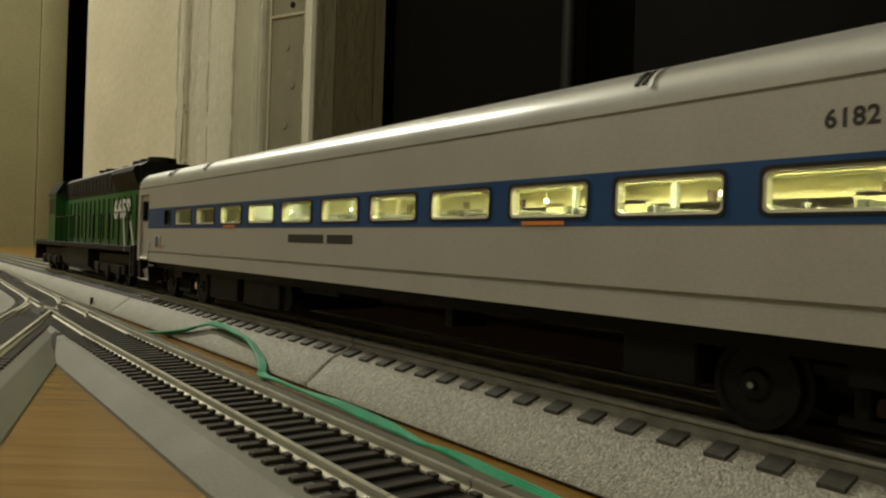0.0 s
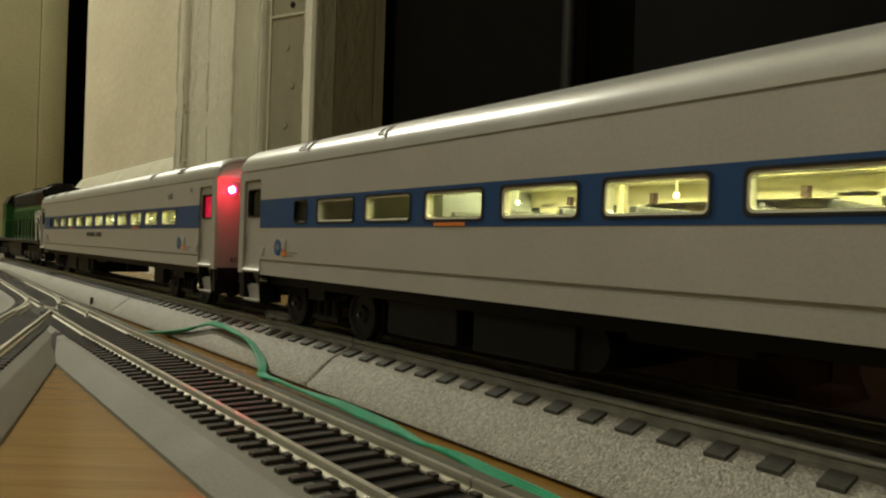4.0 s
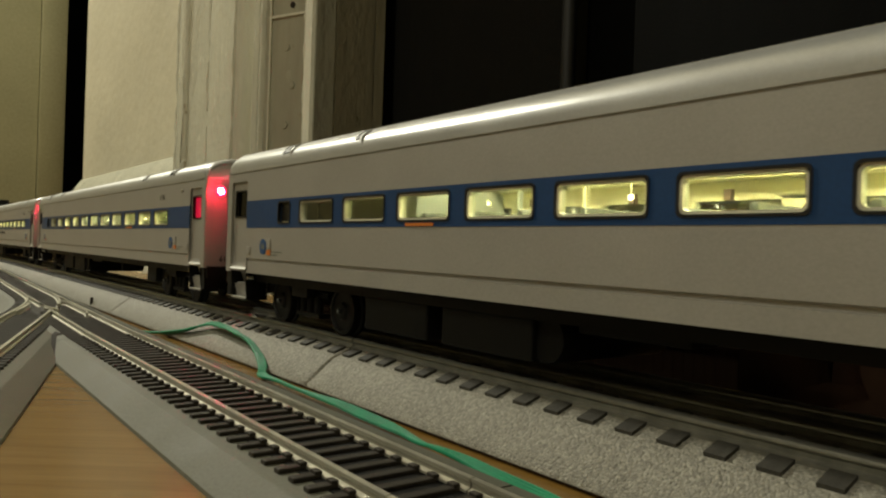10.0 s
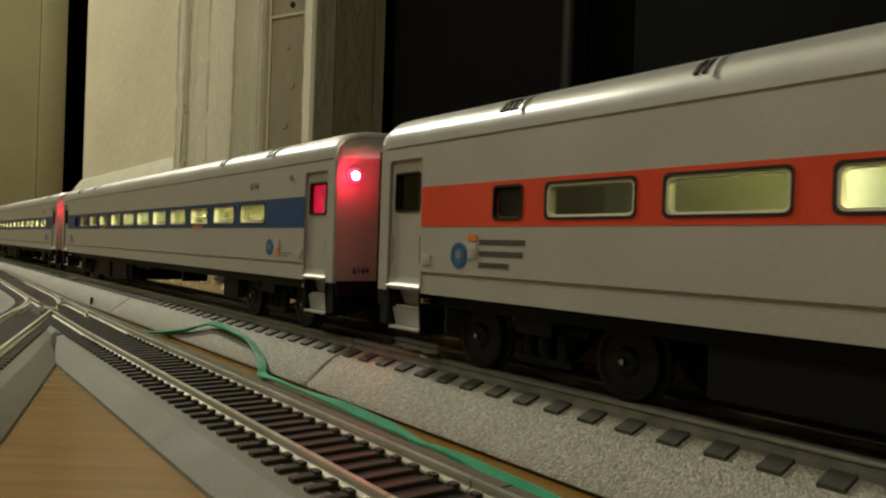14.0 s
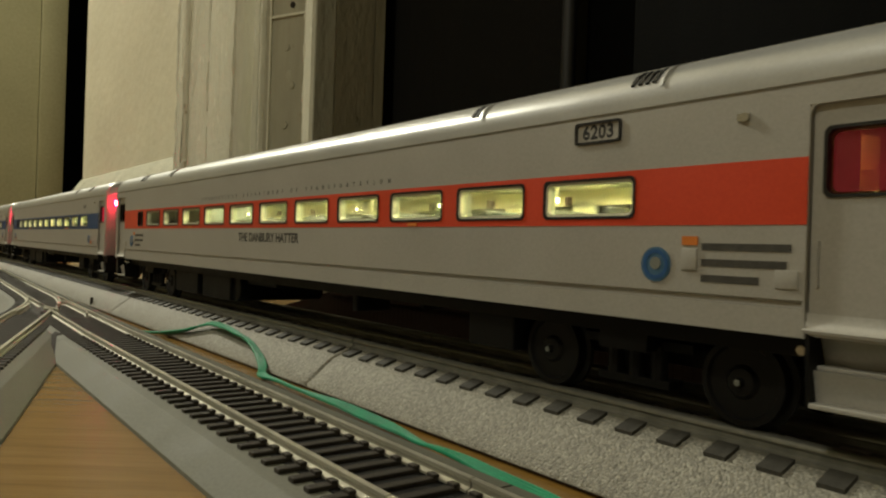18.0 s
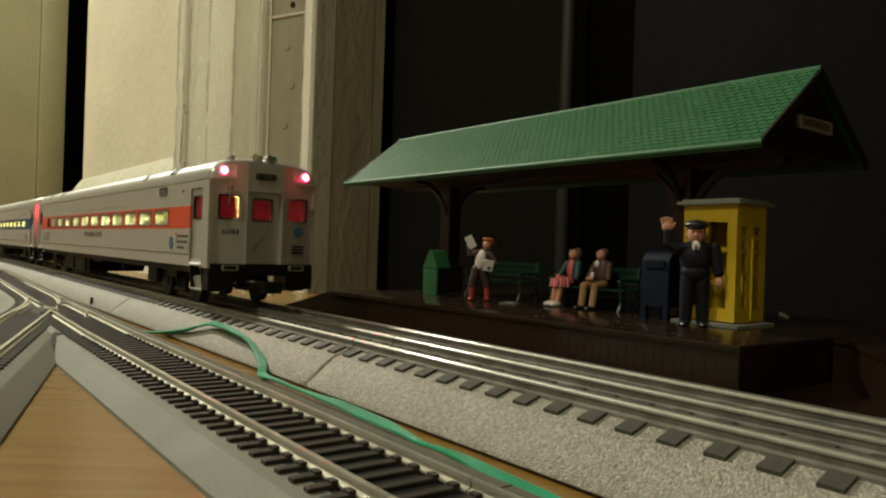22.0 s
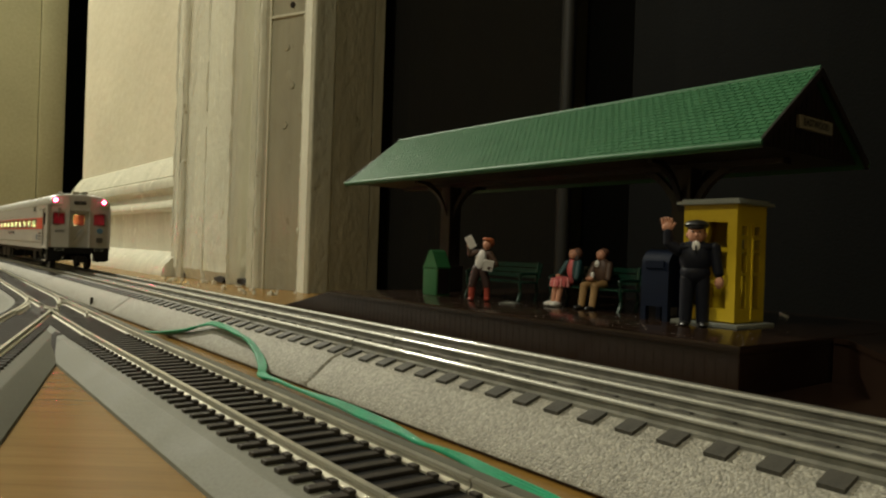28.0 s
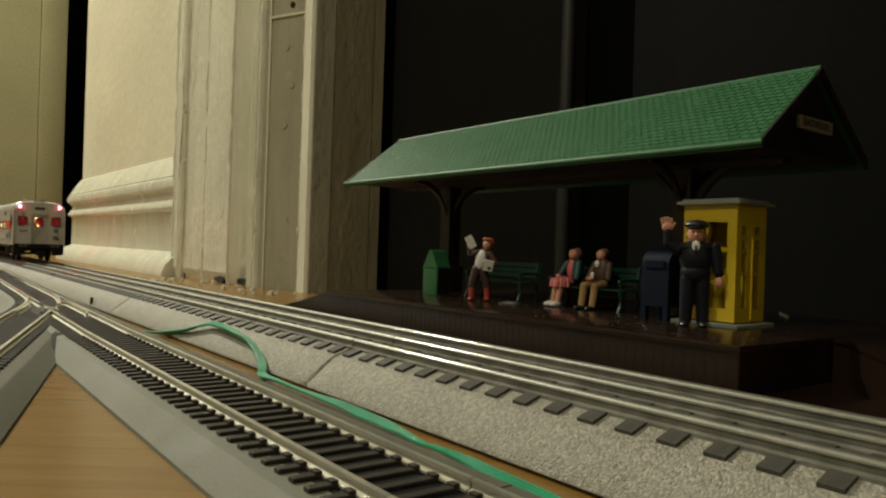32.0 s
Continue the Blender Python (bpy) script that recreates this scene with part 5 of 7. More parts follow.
    for k in range(9):
        u = 0.131 + 0.0335 * k + rnd.uniform(-0.004, 0.004)
        post = B(X(u + rnd.uniform(0.0008, 0.002)), X(u), -0.0190, -0.0170, 0.0216, rnd.choice((0.0590, 0.0590, 0.0425)), bev=0.0003)
        part("cabin_post", post, M[rnd.choice(("cream", "grey_wall"))], car, "pale upright cabin post")
        u = 0.140 + 0.0335 * k + rnd.uniform(-0.004, 0.004)
        part("circuit_block", B(X(u + rnd.uniform(0.0010, 0.002)), X(u), -0.0200, -0.0180, 0.0442 + rnd.uniform(0, 0.001), 0.0475, bev=0.0002), M["f_brown"], car, "small brown block under the ceiling")
        part("dark_seat", B(X(u + rnd.uniform(0.006, 0.013)), X(u), -0.0230, -0.0190, 0.0216, 0.0402 + rnd.uniform(0, 0.0010), bev=0.0005), M["grey_dark"], car, "dark grey seat back by the far wall")

    def bench():
        bm = bmesh.new()
        box(bm, -0.0045, 0.0045, -0.0105, 0.0105, 0.0216, 0.0300, bev=0.0008)
        box(bm, -0.0055, -0.0035, -0.0105, 0.0105, 0.0290, 0.0408, bev=0.0008)
        return mesh_of("bench_seat", bm, M["seat"], True)
    for k in range(15):
        for s in (1, -1):
            part("bench_seat", shared(KEEP, "bench", bench), None, car, at=pose(X(0.134 + 0.0195 * k), s * 0.0132, 0))
    if cab:
        cab_end(car)
    return car


def cab_end(car):
    """The flat driving end: two swept facets, a recessed middle door, red lamps, horn and antenna."""
    x = X(LEN) - 0.0035
    bot, top = 0.0205, 0.0684
    tilt = 0.0022
    for s in (1, -1):
        bm = bmesh.new()
        # facet with its window opening, cut as a frame round the window
        wc, wz, ww, wh = s * 0.0168, 0.0468, 0.0098, 0.0106
        prof = lambda a, b, z0, z1: prism(bm, [(a, z0), (b, z0), (b, z1), (a, z1)], "x", x - 0.0002, x + 0.0016)
        ya, yb = s * 0.0085, s * (HW - 0.0004)
        lo, hi = wc - ww / 2, wc + ww / 2
        inner, outer = (lo, hi) if s > 0 else (hi, lo)
        prof(ya, yb, bot, wz - wh / 2)
        prof(ya, inner, wz - wh / 2, wz + wh / 2)
        prof(outer, yb, wz - wh / 2, wz + wh / 2)
        prism(bm, [(ya, wz + wh / 2), (yb, wz + wh / 2), (yb, 0.0604), (s * 0.0258, 0.0634), (s * 0.0243, 0.0650), (s * 0.0218, 0.0663), (s * 0.0180, 0.0674), (ya, top)], "x", x - 0.0002, x + 0.0016)
        for v in bm.verts:
            v.co.x += tilt * (abs(v.co.y) - 0.0085) / 0.018
        part("end_facet", bm, M["silver"], car, "silver end wall beside the door")
        g, r, p = window_meshes(ww + 0.0004, wh + 0.0004, "wine_pane")
        at = Matrix.Translation((x - 0.0002 + tilt * (abs(wc) - 0.0085) / 0.018, wc, wz)) @ Matrix.Rotation(radians(90 + s * 7), 4, "Z")
        w = part("end_window", g, None, car, "dark-framed end window with a self-glowing red pane", at=at)
        part("pane", p, None, w, "red pane with its own glow")
        lx = x + tilt * 0.6
        ho = bmesh.new()
        rod(ho, (lx, s * 0.0204, 0.0634), (lx - 0.0016, s * 0.0204, 0.0634), 0.0025, 0.0021, 20)
        lampob = part("marker_lamp", ho, M["led"], car, "glowing red marker lamp", True)
        part("lamp_core", rod(bmesh.new(), (lx - 0.0017, s * 0.0204, 0.0634), (lx - 0.0020, s * 0.0204, 0.0634), 0.0016, 0.0014, 16), M["led_core_dim"], lampob, "bright core of the lamp", True)
        part("step_apron", prism(bmesh.new(), [(s * 0.0130, 0.0205), (s * 0.0255, 0.0205), (s * 0.0255, 0.0085), (s * 0.0225, 0.0085), (s * 0.0130, 0.0120)], "x", x + 0.0004, x + 0.0014), M["black"], car, "black apron below the end wall")
        mu = bmesh.new()
        frame_ring(mu, ring_rect(0.0075, 0.0026, 0.0006), ring_rect(0.0063, 0.0016, 0.0004), -0.0008, 0.0008)
        part("cable_box", mu, M["booth_grey"], car, "small cable socket frame", at=Matrix.Translation((x - 0.0010, s * 0.0165, 0.0188)) @ Matrix.Rotation(radians(90), 4, "Z"))
    bm = bmesh.new()
    xd = x + 0.0026
    wz, wh = 0.0462, 0.0100
    frame_ring(bm, [(py, pz + (bot + 0.0545) / 2) for py, pz in ring_rect(0.0170, 0.0545 - bot, 0.0003)], [(py, pz + wz) for py, pz in ring_rect(0.0094, wh, 0.0012)], xd, xd + 0.001)
    for v in bm.verts:
        v.co = (v.co.y, v.co.x, v.co.z)
    part("end_door", bm, M["silver"], car, "recessed silver end door")
    g, r, p = window_meshes(0.0098, 0.0104, "wine_pane")
    w = part("end_window", g, None, car, "dark-framed door window", at=Matrix.Translation((xd, 0, wz)) @ Matrix.Rotation(radians(90), 4, "Z"))
    part("pane", p, None, w, "wine-red pane")
    fr = bmesh.new()
    for s in (1, -1):
        box(fr, x - 0.0006, x + 0.0036, *sorted((s * 0.0084, s * 0.0094)), bot, 0.0552)
    box(fr, x - 0.0006, x + 0.0036, -0.0094, 0.0094, 0.0545, 0.0553)
    box(fr, x - 0.0001, x + 0.0016, -0.0085, 0.0085, 0.0553, top)
    part("door_surround", fr, M["silver"], car, "silver door surround")
    hl = bmesh.new()
    prism(hl, ring_rect(0.0108, 0.0034, 0.0015), "y", -0.0007, 0.0004)
    part("headlight_panel", hl, M["tie_o"], car, "dark twin headlight panel, unlit", True, at=Matrix.Translation((x - 0.0001, 0, 0.0618)) @ Matrix.Rotation(radians(90), 4, "Z"))
    for s in (1, -1):
        part("headlight", ball(bmesh.new(), (x - 0.0006, s * 0.0030, 0.0618), 0.0005, 0.0012, 0.0012), M["gasket"], car, "unlit headlight lens", True)
    part("handrail", tube(bmesh.new(), [(xd - 0.0002, -0.0035, 0.0390), (xd - 0.0014, -0.0030, 0.0385), (xd - 0.0014, 0.0042, 0.0275), (xd - 0.0002, 0.0046, 0.0268)], 0.0004, 8), M["booth_grey"], car, "slanted door handrail", True)
    wp = bmesh.new()
    tube(wp, [(x + 0.0002, 0.0170, 0.0560), (x - 0.0014, 0.0172, 0.0552), (x - 0.0012, 0.0182, 0.0478)], 0.00045, 6)
    box(wp, x - 0.0012, x + 0.0004, 0.0160, 0.0184, 0.0546, 0.0566, bev=0.0003)
    part("wiper", wp, M["sign"], car, "window wiper", True)
    at = Matrix.Translation((x - 0.0001, 0.0165, 0.0353)) @ Euler((radians(90), 0, radians(-90))).to_matrix().to_4x4()
    lettering("6203", 0.0020, M["ink"], car, at, 1.35, 1.1, "end_number")
    lg = rod(bmesh.new(), (x + 0.0010, -0.0175, 0.0365), (x - 0.0002, -0.0175, 0.0365), 0.0027, n=24)
    part("round_mark", lg, M["logo_grey"], car, "round blue printed mark")
    for k in range(3):
        part("printed_line", B(x - 0.0003, x + 0.0005, -0.0205, -0.0145, 0.0290 - k * 0.0016, 0.0299 - k * 0.0016), M["ink"], car, "line of small print")
    hn = bmesh.new()
    z = 0.0686
    box(hn, x + 0.010, x + 0.013, -0.003, 0.003, z, z + 0.0012)
    for dy, ln in ((-0.0036, 0.010), (-0.0012, 0.013), (0.0012, 0.009), (0.0036, 0.011)):
        rod(hn, (x + 0.0125, dy, z + 0.0022), (x + 0.0125 - ln, dy * 1.4, z + 0.0022), 0.0005, 0.0016, 12)
    part("horn", hn, M["steel"], car, "cluster of bright air horns", True)
    an = bmesh.new()
    rod(an, (x + 0.005, 0.0155, 0.0670), (x + 0.005, 0.0155, 0.0706), 0.0022, 0.0018, 14)
    ball(an, (x + 0.005, 0.0155, 0.0706), 0.0020, 0.0020, 0.0008)
    part("roof_beacon", an, M["silver"], car, "small round roof fitting", True)
    cp = bmesh.new()
    box(cp, x - 0.012, x + 0.016, -0.0022, 0.0022, 0.0085, 0.0120, bev=0.0005)
    box(cp, x - 0.0125, x - 0.0070, -0.0045, 0.0045, 0.0074, 0.0130, bev=0.0008)
    box(cp, x + 0.0002, x + 0.003, -0.0255, 0.0255, 0.0150, 0.0206)
    part("coupler", cp, M["black"], car, "black coupler and end sill")


LOCO = 0.360


def locomotive():
    """Six-axle diesel: long hood with fans and flared radiators, cab, walkways, tank, two trucks."""
    lo = thing("diesel_locomotive", "green and black six-axle model diesel locomotive", "locomotive")
    h = LOCO / 2
    part("sill", B(-h + 0.006, h - 0.006, -0.0255, 0.0255, 0.0225, 0.0262, bev=0.0006), M["loco_black"], lo, "black walkway sill")
    bm = bmesh.new()
    box(bm, -h + 0.022, h - 0.098, -0.0165, 0.0165, 0.0262, 0.0548, bev=0.0006)
    part("long_hood", bm, M["loco_green"], lo, "green long hood with door panels", True)
    for k in range(15):
        x = -h + 0.028 + k * 0.0146
        for s in (1, -1):
            dr = box(bmesh.new(), x, x + 0.0008, *sorted((s * 0.0163, s * 0.0172)), 0.029, 0.0520)
            part("hood_door_joint", dr, M["loco_black"], lo)
    for s in (1, -1):
        gr = bmesh.new()
        prism(gr, [(s * 0.0163, 0.0555), (s * 0.0205, 0.0640), (s * 0.0190, 0.0665), (s * 0.0160, 0.0670)], "x", -h + 0.026, -h + 0.082)
        part("radiator", gr, M["loco_black"], lo, "black flared radiator grille")
        sl = bmesh.new()
        for k in range(12):
            box(sl, -h + 0.096 + k * 0.0115, -h + 0.105 + k * 0.0115, *sorted((s * 0.0160, s * 0.0169)), 0.0572, 0.0650)
        part("intake_grilles", sl, M["loco_black"], lo, "row of dark intake grilles")
    bm = bmesh.new()
    prism(bm, [(-0.0165, 0.0546), (0.0165, 0.0546), (0.0165, 0.0668), (0.0125, 0.0690), (-0.0125, 0.0690), (-0.0165, 0.0668)], "x", -h + 0.022, h - 0.098)
    part("hood_top", bm, M["loco_black"], lo, "black hood top")
    for k, x in enumerate((-h + 0.036, -h + 0.054, -h + 0.072, -h + 0.150, -h + 0.172)):
        fn = rod(bmesh.new(), (x, 0, 0.0688), (x, 0, 0.0722), 0.0092 if k < 3 else 0.007, 0.0088, 20)
        part("roof_fan", fn, M["loco_black"], lo, "black round roof fan", True)
    part("exhaust", B(-h + 0.112, -h + 0.126, -0.003, 0.003, 0.0688, 0.0725, bev=0.0006), M["loco_black"], lo, "black exhaust stack")
    cb = bmesh.new()
    prism(cb, [(-0.0240, 0.0262), (0.0240, 0.0262), (0.0240, 0.0600), (0.0180, 0.0680), (0.0090, 0.0705), (-0.0090, 0.0705), (-0.0180, 0.0680), (-0.0240, 0.0600)], "x", h - 0.098, h - 0.066)
    part("cab", cb, M["loco_green"], lo, "green driver's cab")
    part("cab_roof", prism(bmesh.new(), [(0.0246, 0.0592), (0.0184, 0.0686), (0.0092, 0.0712), (-0.0092, 0.0712), (-0.0184, 0.0686), (-0.0246, 0.0592), (-0.0238, 0.0590), (0, 0.0700), (0.0238, 0.0590)], "x", h - 0.100, h - 0.063), M["loco_black"], lo, "black cab roof")
    for s in (1, -1):
        for x in (h - 0.092, h - 0.079):
            part("cab_window", B(x, x + 0.010, *sorted((s * 0.0236, s * 0.0243)), 0.0455, 0.0565, bev=0.0003), M["gasket"], lo, "dark cab window")
        part("number_board", B(h - 0.0665, h - 0.0655, *sorted((s * 0.003, s * 0.011)), 0.0615, 0.0665), M["white"], lo, "white number board")
    bm = bmesh.new()
    prism(bm, [(h - 0.066, 0.0262), (h - 0.030, 0.0262), (h - 0.030, 0.0440), (h - 0.040, 0.0475), (h - 0.066, 0.0490)], "y", -0.0150, 0.0150)
    part("short_hood", bm, M["white"], lo, "white-fronted short hood")
    # handrails along the walkway
    for s in (1, -1):
        for k in range(11):
            x = -h + 0.014 + k * 0.024
            part("stanchion", rod(bmesh.new(), (x, s * 0.0248, 0.0262), (x, s * 0.0248, 0.0430), 0.0005, n=6), M["loco_black"], lo)
        part("handrail", rod(bmesh.new(), (-h + 0.014, s * 0.0248, 0.0430), (h - 0.100, s * 0.0248, 0.0430), 0.00025, n=6), M["loco_black"], lo, "thin black handrail")
        part("white_rail", tube(bmesh.new(), [(-h + 0.006, s * 0.0235, 0.0225), (-h + 0.008, s * 0.0240, 0.0300), (-h + 0.020, s * 0.0240, 0.0460)], 0.0006, 6), M["white"], lo, "white step rail", True)
        part("white_rail", tube(bmesh.new(), [(-h + 0.020, s * 0.0250, 0.0225), (-h + 0.024, s * 0.0250, 0.0320), (-h + 0.030, s * 0.0245, 0.0450)], 0.0006, 6), M["white"], lo, "white step rail", True)
        for e in (-1, 1):
            st = bmesh.new()
            x0, x1 = e * (h - 0.0100), e * (h - 0.0020)
            prism(st, [(x0, 0.0262), (x0, 0.0085), (x1, 0.0085), (x1, 0.0093), (x0 + e * 0.003, 0.0093), (x0 + e * 0.003, 0.0150), (x1, 0.0150), (x1, 0.0158), (x0 + e * 0.003, 0.0158), (x0 + e * 0.003, 0.0262)], "y", s * 0.0160, s * 0.0250)
            part("pilot_step", st, M["loco_black"], lo, "black pilot steps")
    for e in (-1, 1):
        part("pilot", B(*sorted((e * (h - 0.006), e * (h - 0.002))), -0.0245, 0.0245, 0.0080, 0.0270, bev=0.0006), M["loco_black"], lo, "black pilot plate")
        part("coupler", B(*sorted((e * (h - 0.004), e * (h + 0.008))), -0.003, 0.003, 0.0085, 0.0125, bev=0.0006), M["loco_black"], lo, "black coupler")
        fr = bmesh.new()
        for s in (1, -1):
            box(fr, -0.042, 0.042, *sorted((s * 0.0195, s * 0.0225)), 0.0075, 0.0140, bev=0.0008)
            for ax in (-0.029, 0.0, 0.029):
                box(fr, ax - 0.004, ax + 0.004, *sorted((s * 0.0200, s * 0.0236)), 0.0055, 0.0130, bev=0.0008)
        box(fr, -0.042, 0.042, -0.0195, 0.0195, 0.0120, 0.0200)
        tr = part("truck", fr, M["loco_black"], lo, "dark three-axle truck frame", at=pose(e * 0.108, 0, 0))
        for ax in (-0.029, 0.0, 0.029):
            WHEELS.append(part("wheelset", KEEP["wheelset"], None, tr, at=pose(ax, 0, WHEEL_R)))
    tk = bmesh.new()
    prism(tk, [(-0.0235, 0.0220), (0.0235, 0.0220), (0.0235, 0.0100), (0.0190, 0.0058), (-0.0190, 0.0058), (-0.0235, 0.0100)], "x", -0.050, 0.046)
    part("fuel_tank", tk, M["loco_black"], lo, "dark fuel tank", True)
    for ob in lo.children:
        if ob.name.split('.')[0] not in ('truck', 'fuel_tank', 'sill', 'coupler', 'pilot', 'pilot_step'):
            for v in ob.data.vertices:
                if v.co.z > 0.0262:
                    v.co.z = 0.0262 + (v.co.z - 0.0262) * 1.25
    at = Matrix.Translation((-h + 0.058, 0.0184, 0.0492)) @ Euler((radians(90), 0, radians(180))).to_matrix().to_4x4()
    lettering("6659", 0.0120, M["white"], lo, at, 1.2, 1.05, "road_number")
    return lo


CARS = [coach("6182", "blue", "silver model coach with a blue window band and printed name"),
        coach("6146", "blue", "silver model passenger coach with a blue window band"),
        coach("6144", "blue", "silver model passenger coach with a blue window band"),
        coach("6203", "red", "silver model cab car with red window band, red tail lamps", True, "THE DANBURY HATTER", "CONNECTICUT DEPARTMENT OF TRANSPORTATION")]
ENGINE = locomotive()

# ---------------------------------------------------------------- the station
PX0, PX1, PY0, PY1, PZ = -0.372, -0.1195, 0.2055, 0.362, 0.020


def build_platform():
    p = thing("station_platform", "dark brown glossy plastic platform with board siding and ramped ends", "platform")
    bm = bmesh.new()
    box(bm, PX0, PX1, PY0, PY1, 0.0, PZ - 0.0022)
    part("base", bm, M["brown"], p, "dark brown platform body")
    bm = bmesh.new()
    box(bm, PX0 - 0.0006, PX1 + 0.0008, PY0 - 0.0010, PY1, PZ - 0.0022, PZ, bev=0.0004)
    part("deck", bm, M["brown"], p, "glossy dark brown deck", True)

    def board():
        return mesh_of("siding_board", B(-0.00186, 0.00186, -0.00012, 0.0003, 0.0006, PZ - 0.0030, bev=0.0002), M["brown"])
    me = board()
    n = int((PX1 - PX0) / 0.0038)
    for k in range(n):
        part("siding_board", me, None, p, at=pose(PX0 + (k + 0.5) * (PX1 - PX0) / n, PY0, 0))
    for k in range(int(0.15 / 0.0038)):
        part("siding_board", me, None, p, at=pose(PX1, PY0 + 0.002 + k * 0.0038, 0, 0, 0, 90))
    bm = bmesh.new()
    prism(bm, [(PX0, 0.0), (PX0, PZ - 0.0002), (PX0 - 0.072, 0.0045), (PX0 - 0.080, 0.0)], "y", PY0, PY1)
    part("ramp", bm, M["brown"], p, "brown ramped end")
    bm = bmesh.new()
    prism(bm, [(PX1 + 0.0006, 0.2650), (-0.1130, 0.2640), (-0.0505, 0.1800), (0.06, 0.1800), (0.06, PY1), (PX1 + 0.0006, PY1)], "z", 0.0, PZ - 0.0022)
    part("walkway", bm, M["brown"], p, "dark brown body of the next platform piece, with a slanting front")
    bm = bmesh.new()
    prism(bm, [(PX1 + 0.0010, 0.2642), (-0.1134, 0.2632), (-0.0509, 0.1790), (0.06, 0.1790), (0.06, PY1), (PX1 + 0.0010, PY1)], "z", PZ - 0.0022, PZ - 0.0003)
    part("walkway_deck", bm, M["brown"], p, "glossy dark brown deck of the next piece")
    # plate added to keep the notch dark, in place of shade on the floor
    bm = prism(bmesh.new(), [(PX1 + 0.0008, 0.2040), (-0.0505, 0.1800), (-0.1130, 0.2635), (PX1 + 0.0008, 0.2640)], "z", 0.0, 0.0042)
    part("notch_plate", bm, M["brown"], p, "low dark brown plate added over the lit floor between pieces")
    rnd = random.Random(21)
    bm = bmesh.new()
    for k in range(260):
        x, y, r = rnd.uniform(PX0, PX1), PY0 + 0.002 + 0.07 * rnd.random() ** 1.5, rnd.uniform(0.00006, 0.00017)
        box(bm, x - r, x + r, y - r * rnd.uniform(0.4, 1.4), y + r, PZ - 0.0001, PZ + 0.00006)
    tagged(part("dust", bm, M["white"], p, "white dust specks on the glossy deck"), kind="stuff")
    bm = bmesh.new()
    for k in range(34):
        x, r, a0 = rnd.uniform(-0.900, -0.600), rnd.uniform(0.0012, 0.0062), rnd.uniform(0, 6)
        y = rnd.uniform(0.235, 0.286) if x < -0.74 else rnd.uniform(0.250, 0.304)
        out = [(x + r * rnd.uniform(0.5, 1.2) * math.cos(a0 + 1.047 * j), y + 0.6 * r * rnd.uniform(0.5, 1.2) * math.sin(a0 + 1.047 * j)) for j in range(6)]
        prism(bm, out, "z", 0.0, rnd.uniform(0.0008, 0.0035))
    tagged(new("paint_flakes", mesh_of("paint_flakes", bm, M["trim"])), "loose pale paint flakes on the floor below the casing", "debris", kind="stuff")
    # unidentified white line, laid on the deck to fit the camera's view
    sliver = thing("white_sliver", "thin white strip behind the booth, placed to fit the view", "paper", at=pose(-0.1750, 0.3385, PZ, 0, 0, -54))
    part("strip", B(-0.0110, 0.0110, -0.0004, 0.0004, 0.0, 0.0007), M["white"], sliver)


RX0, RX1, RY0, RY1, RYC, RZE, RZR = -0.4185, -0.1335, 0.2390, 0.3220, 0.2800, 0.0872, 0.1200


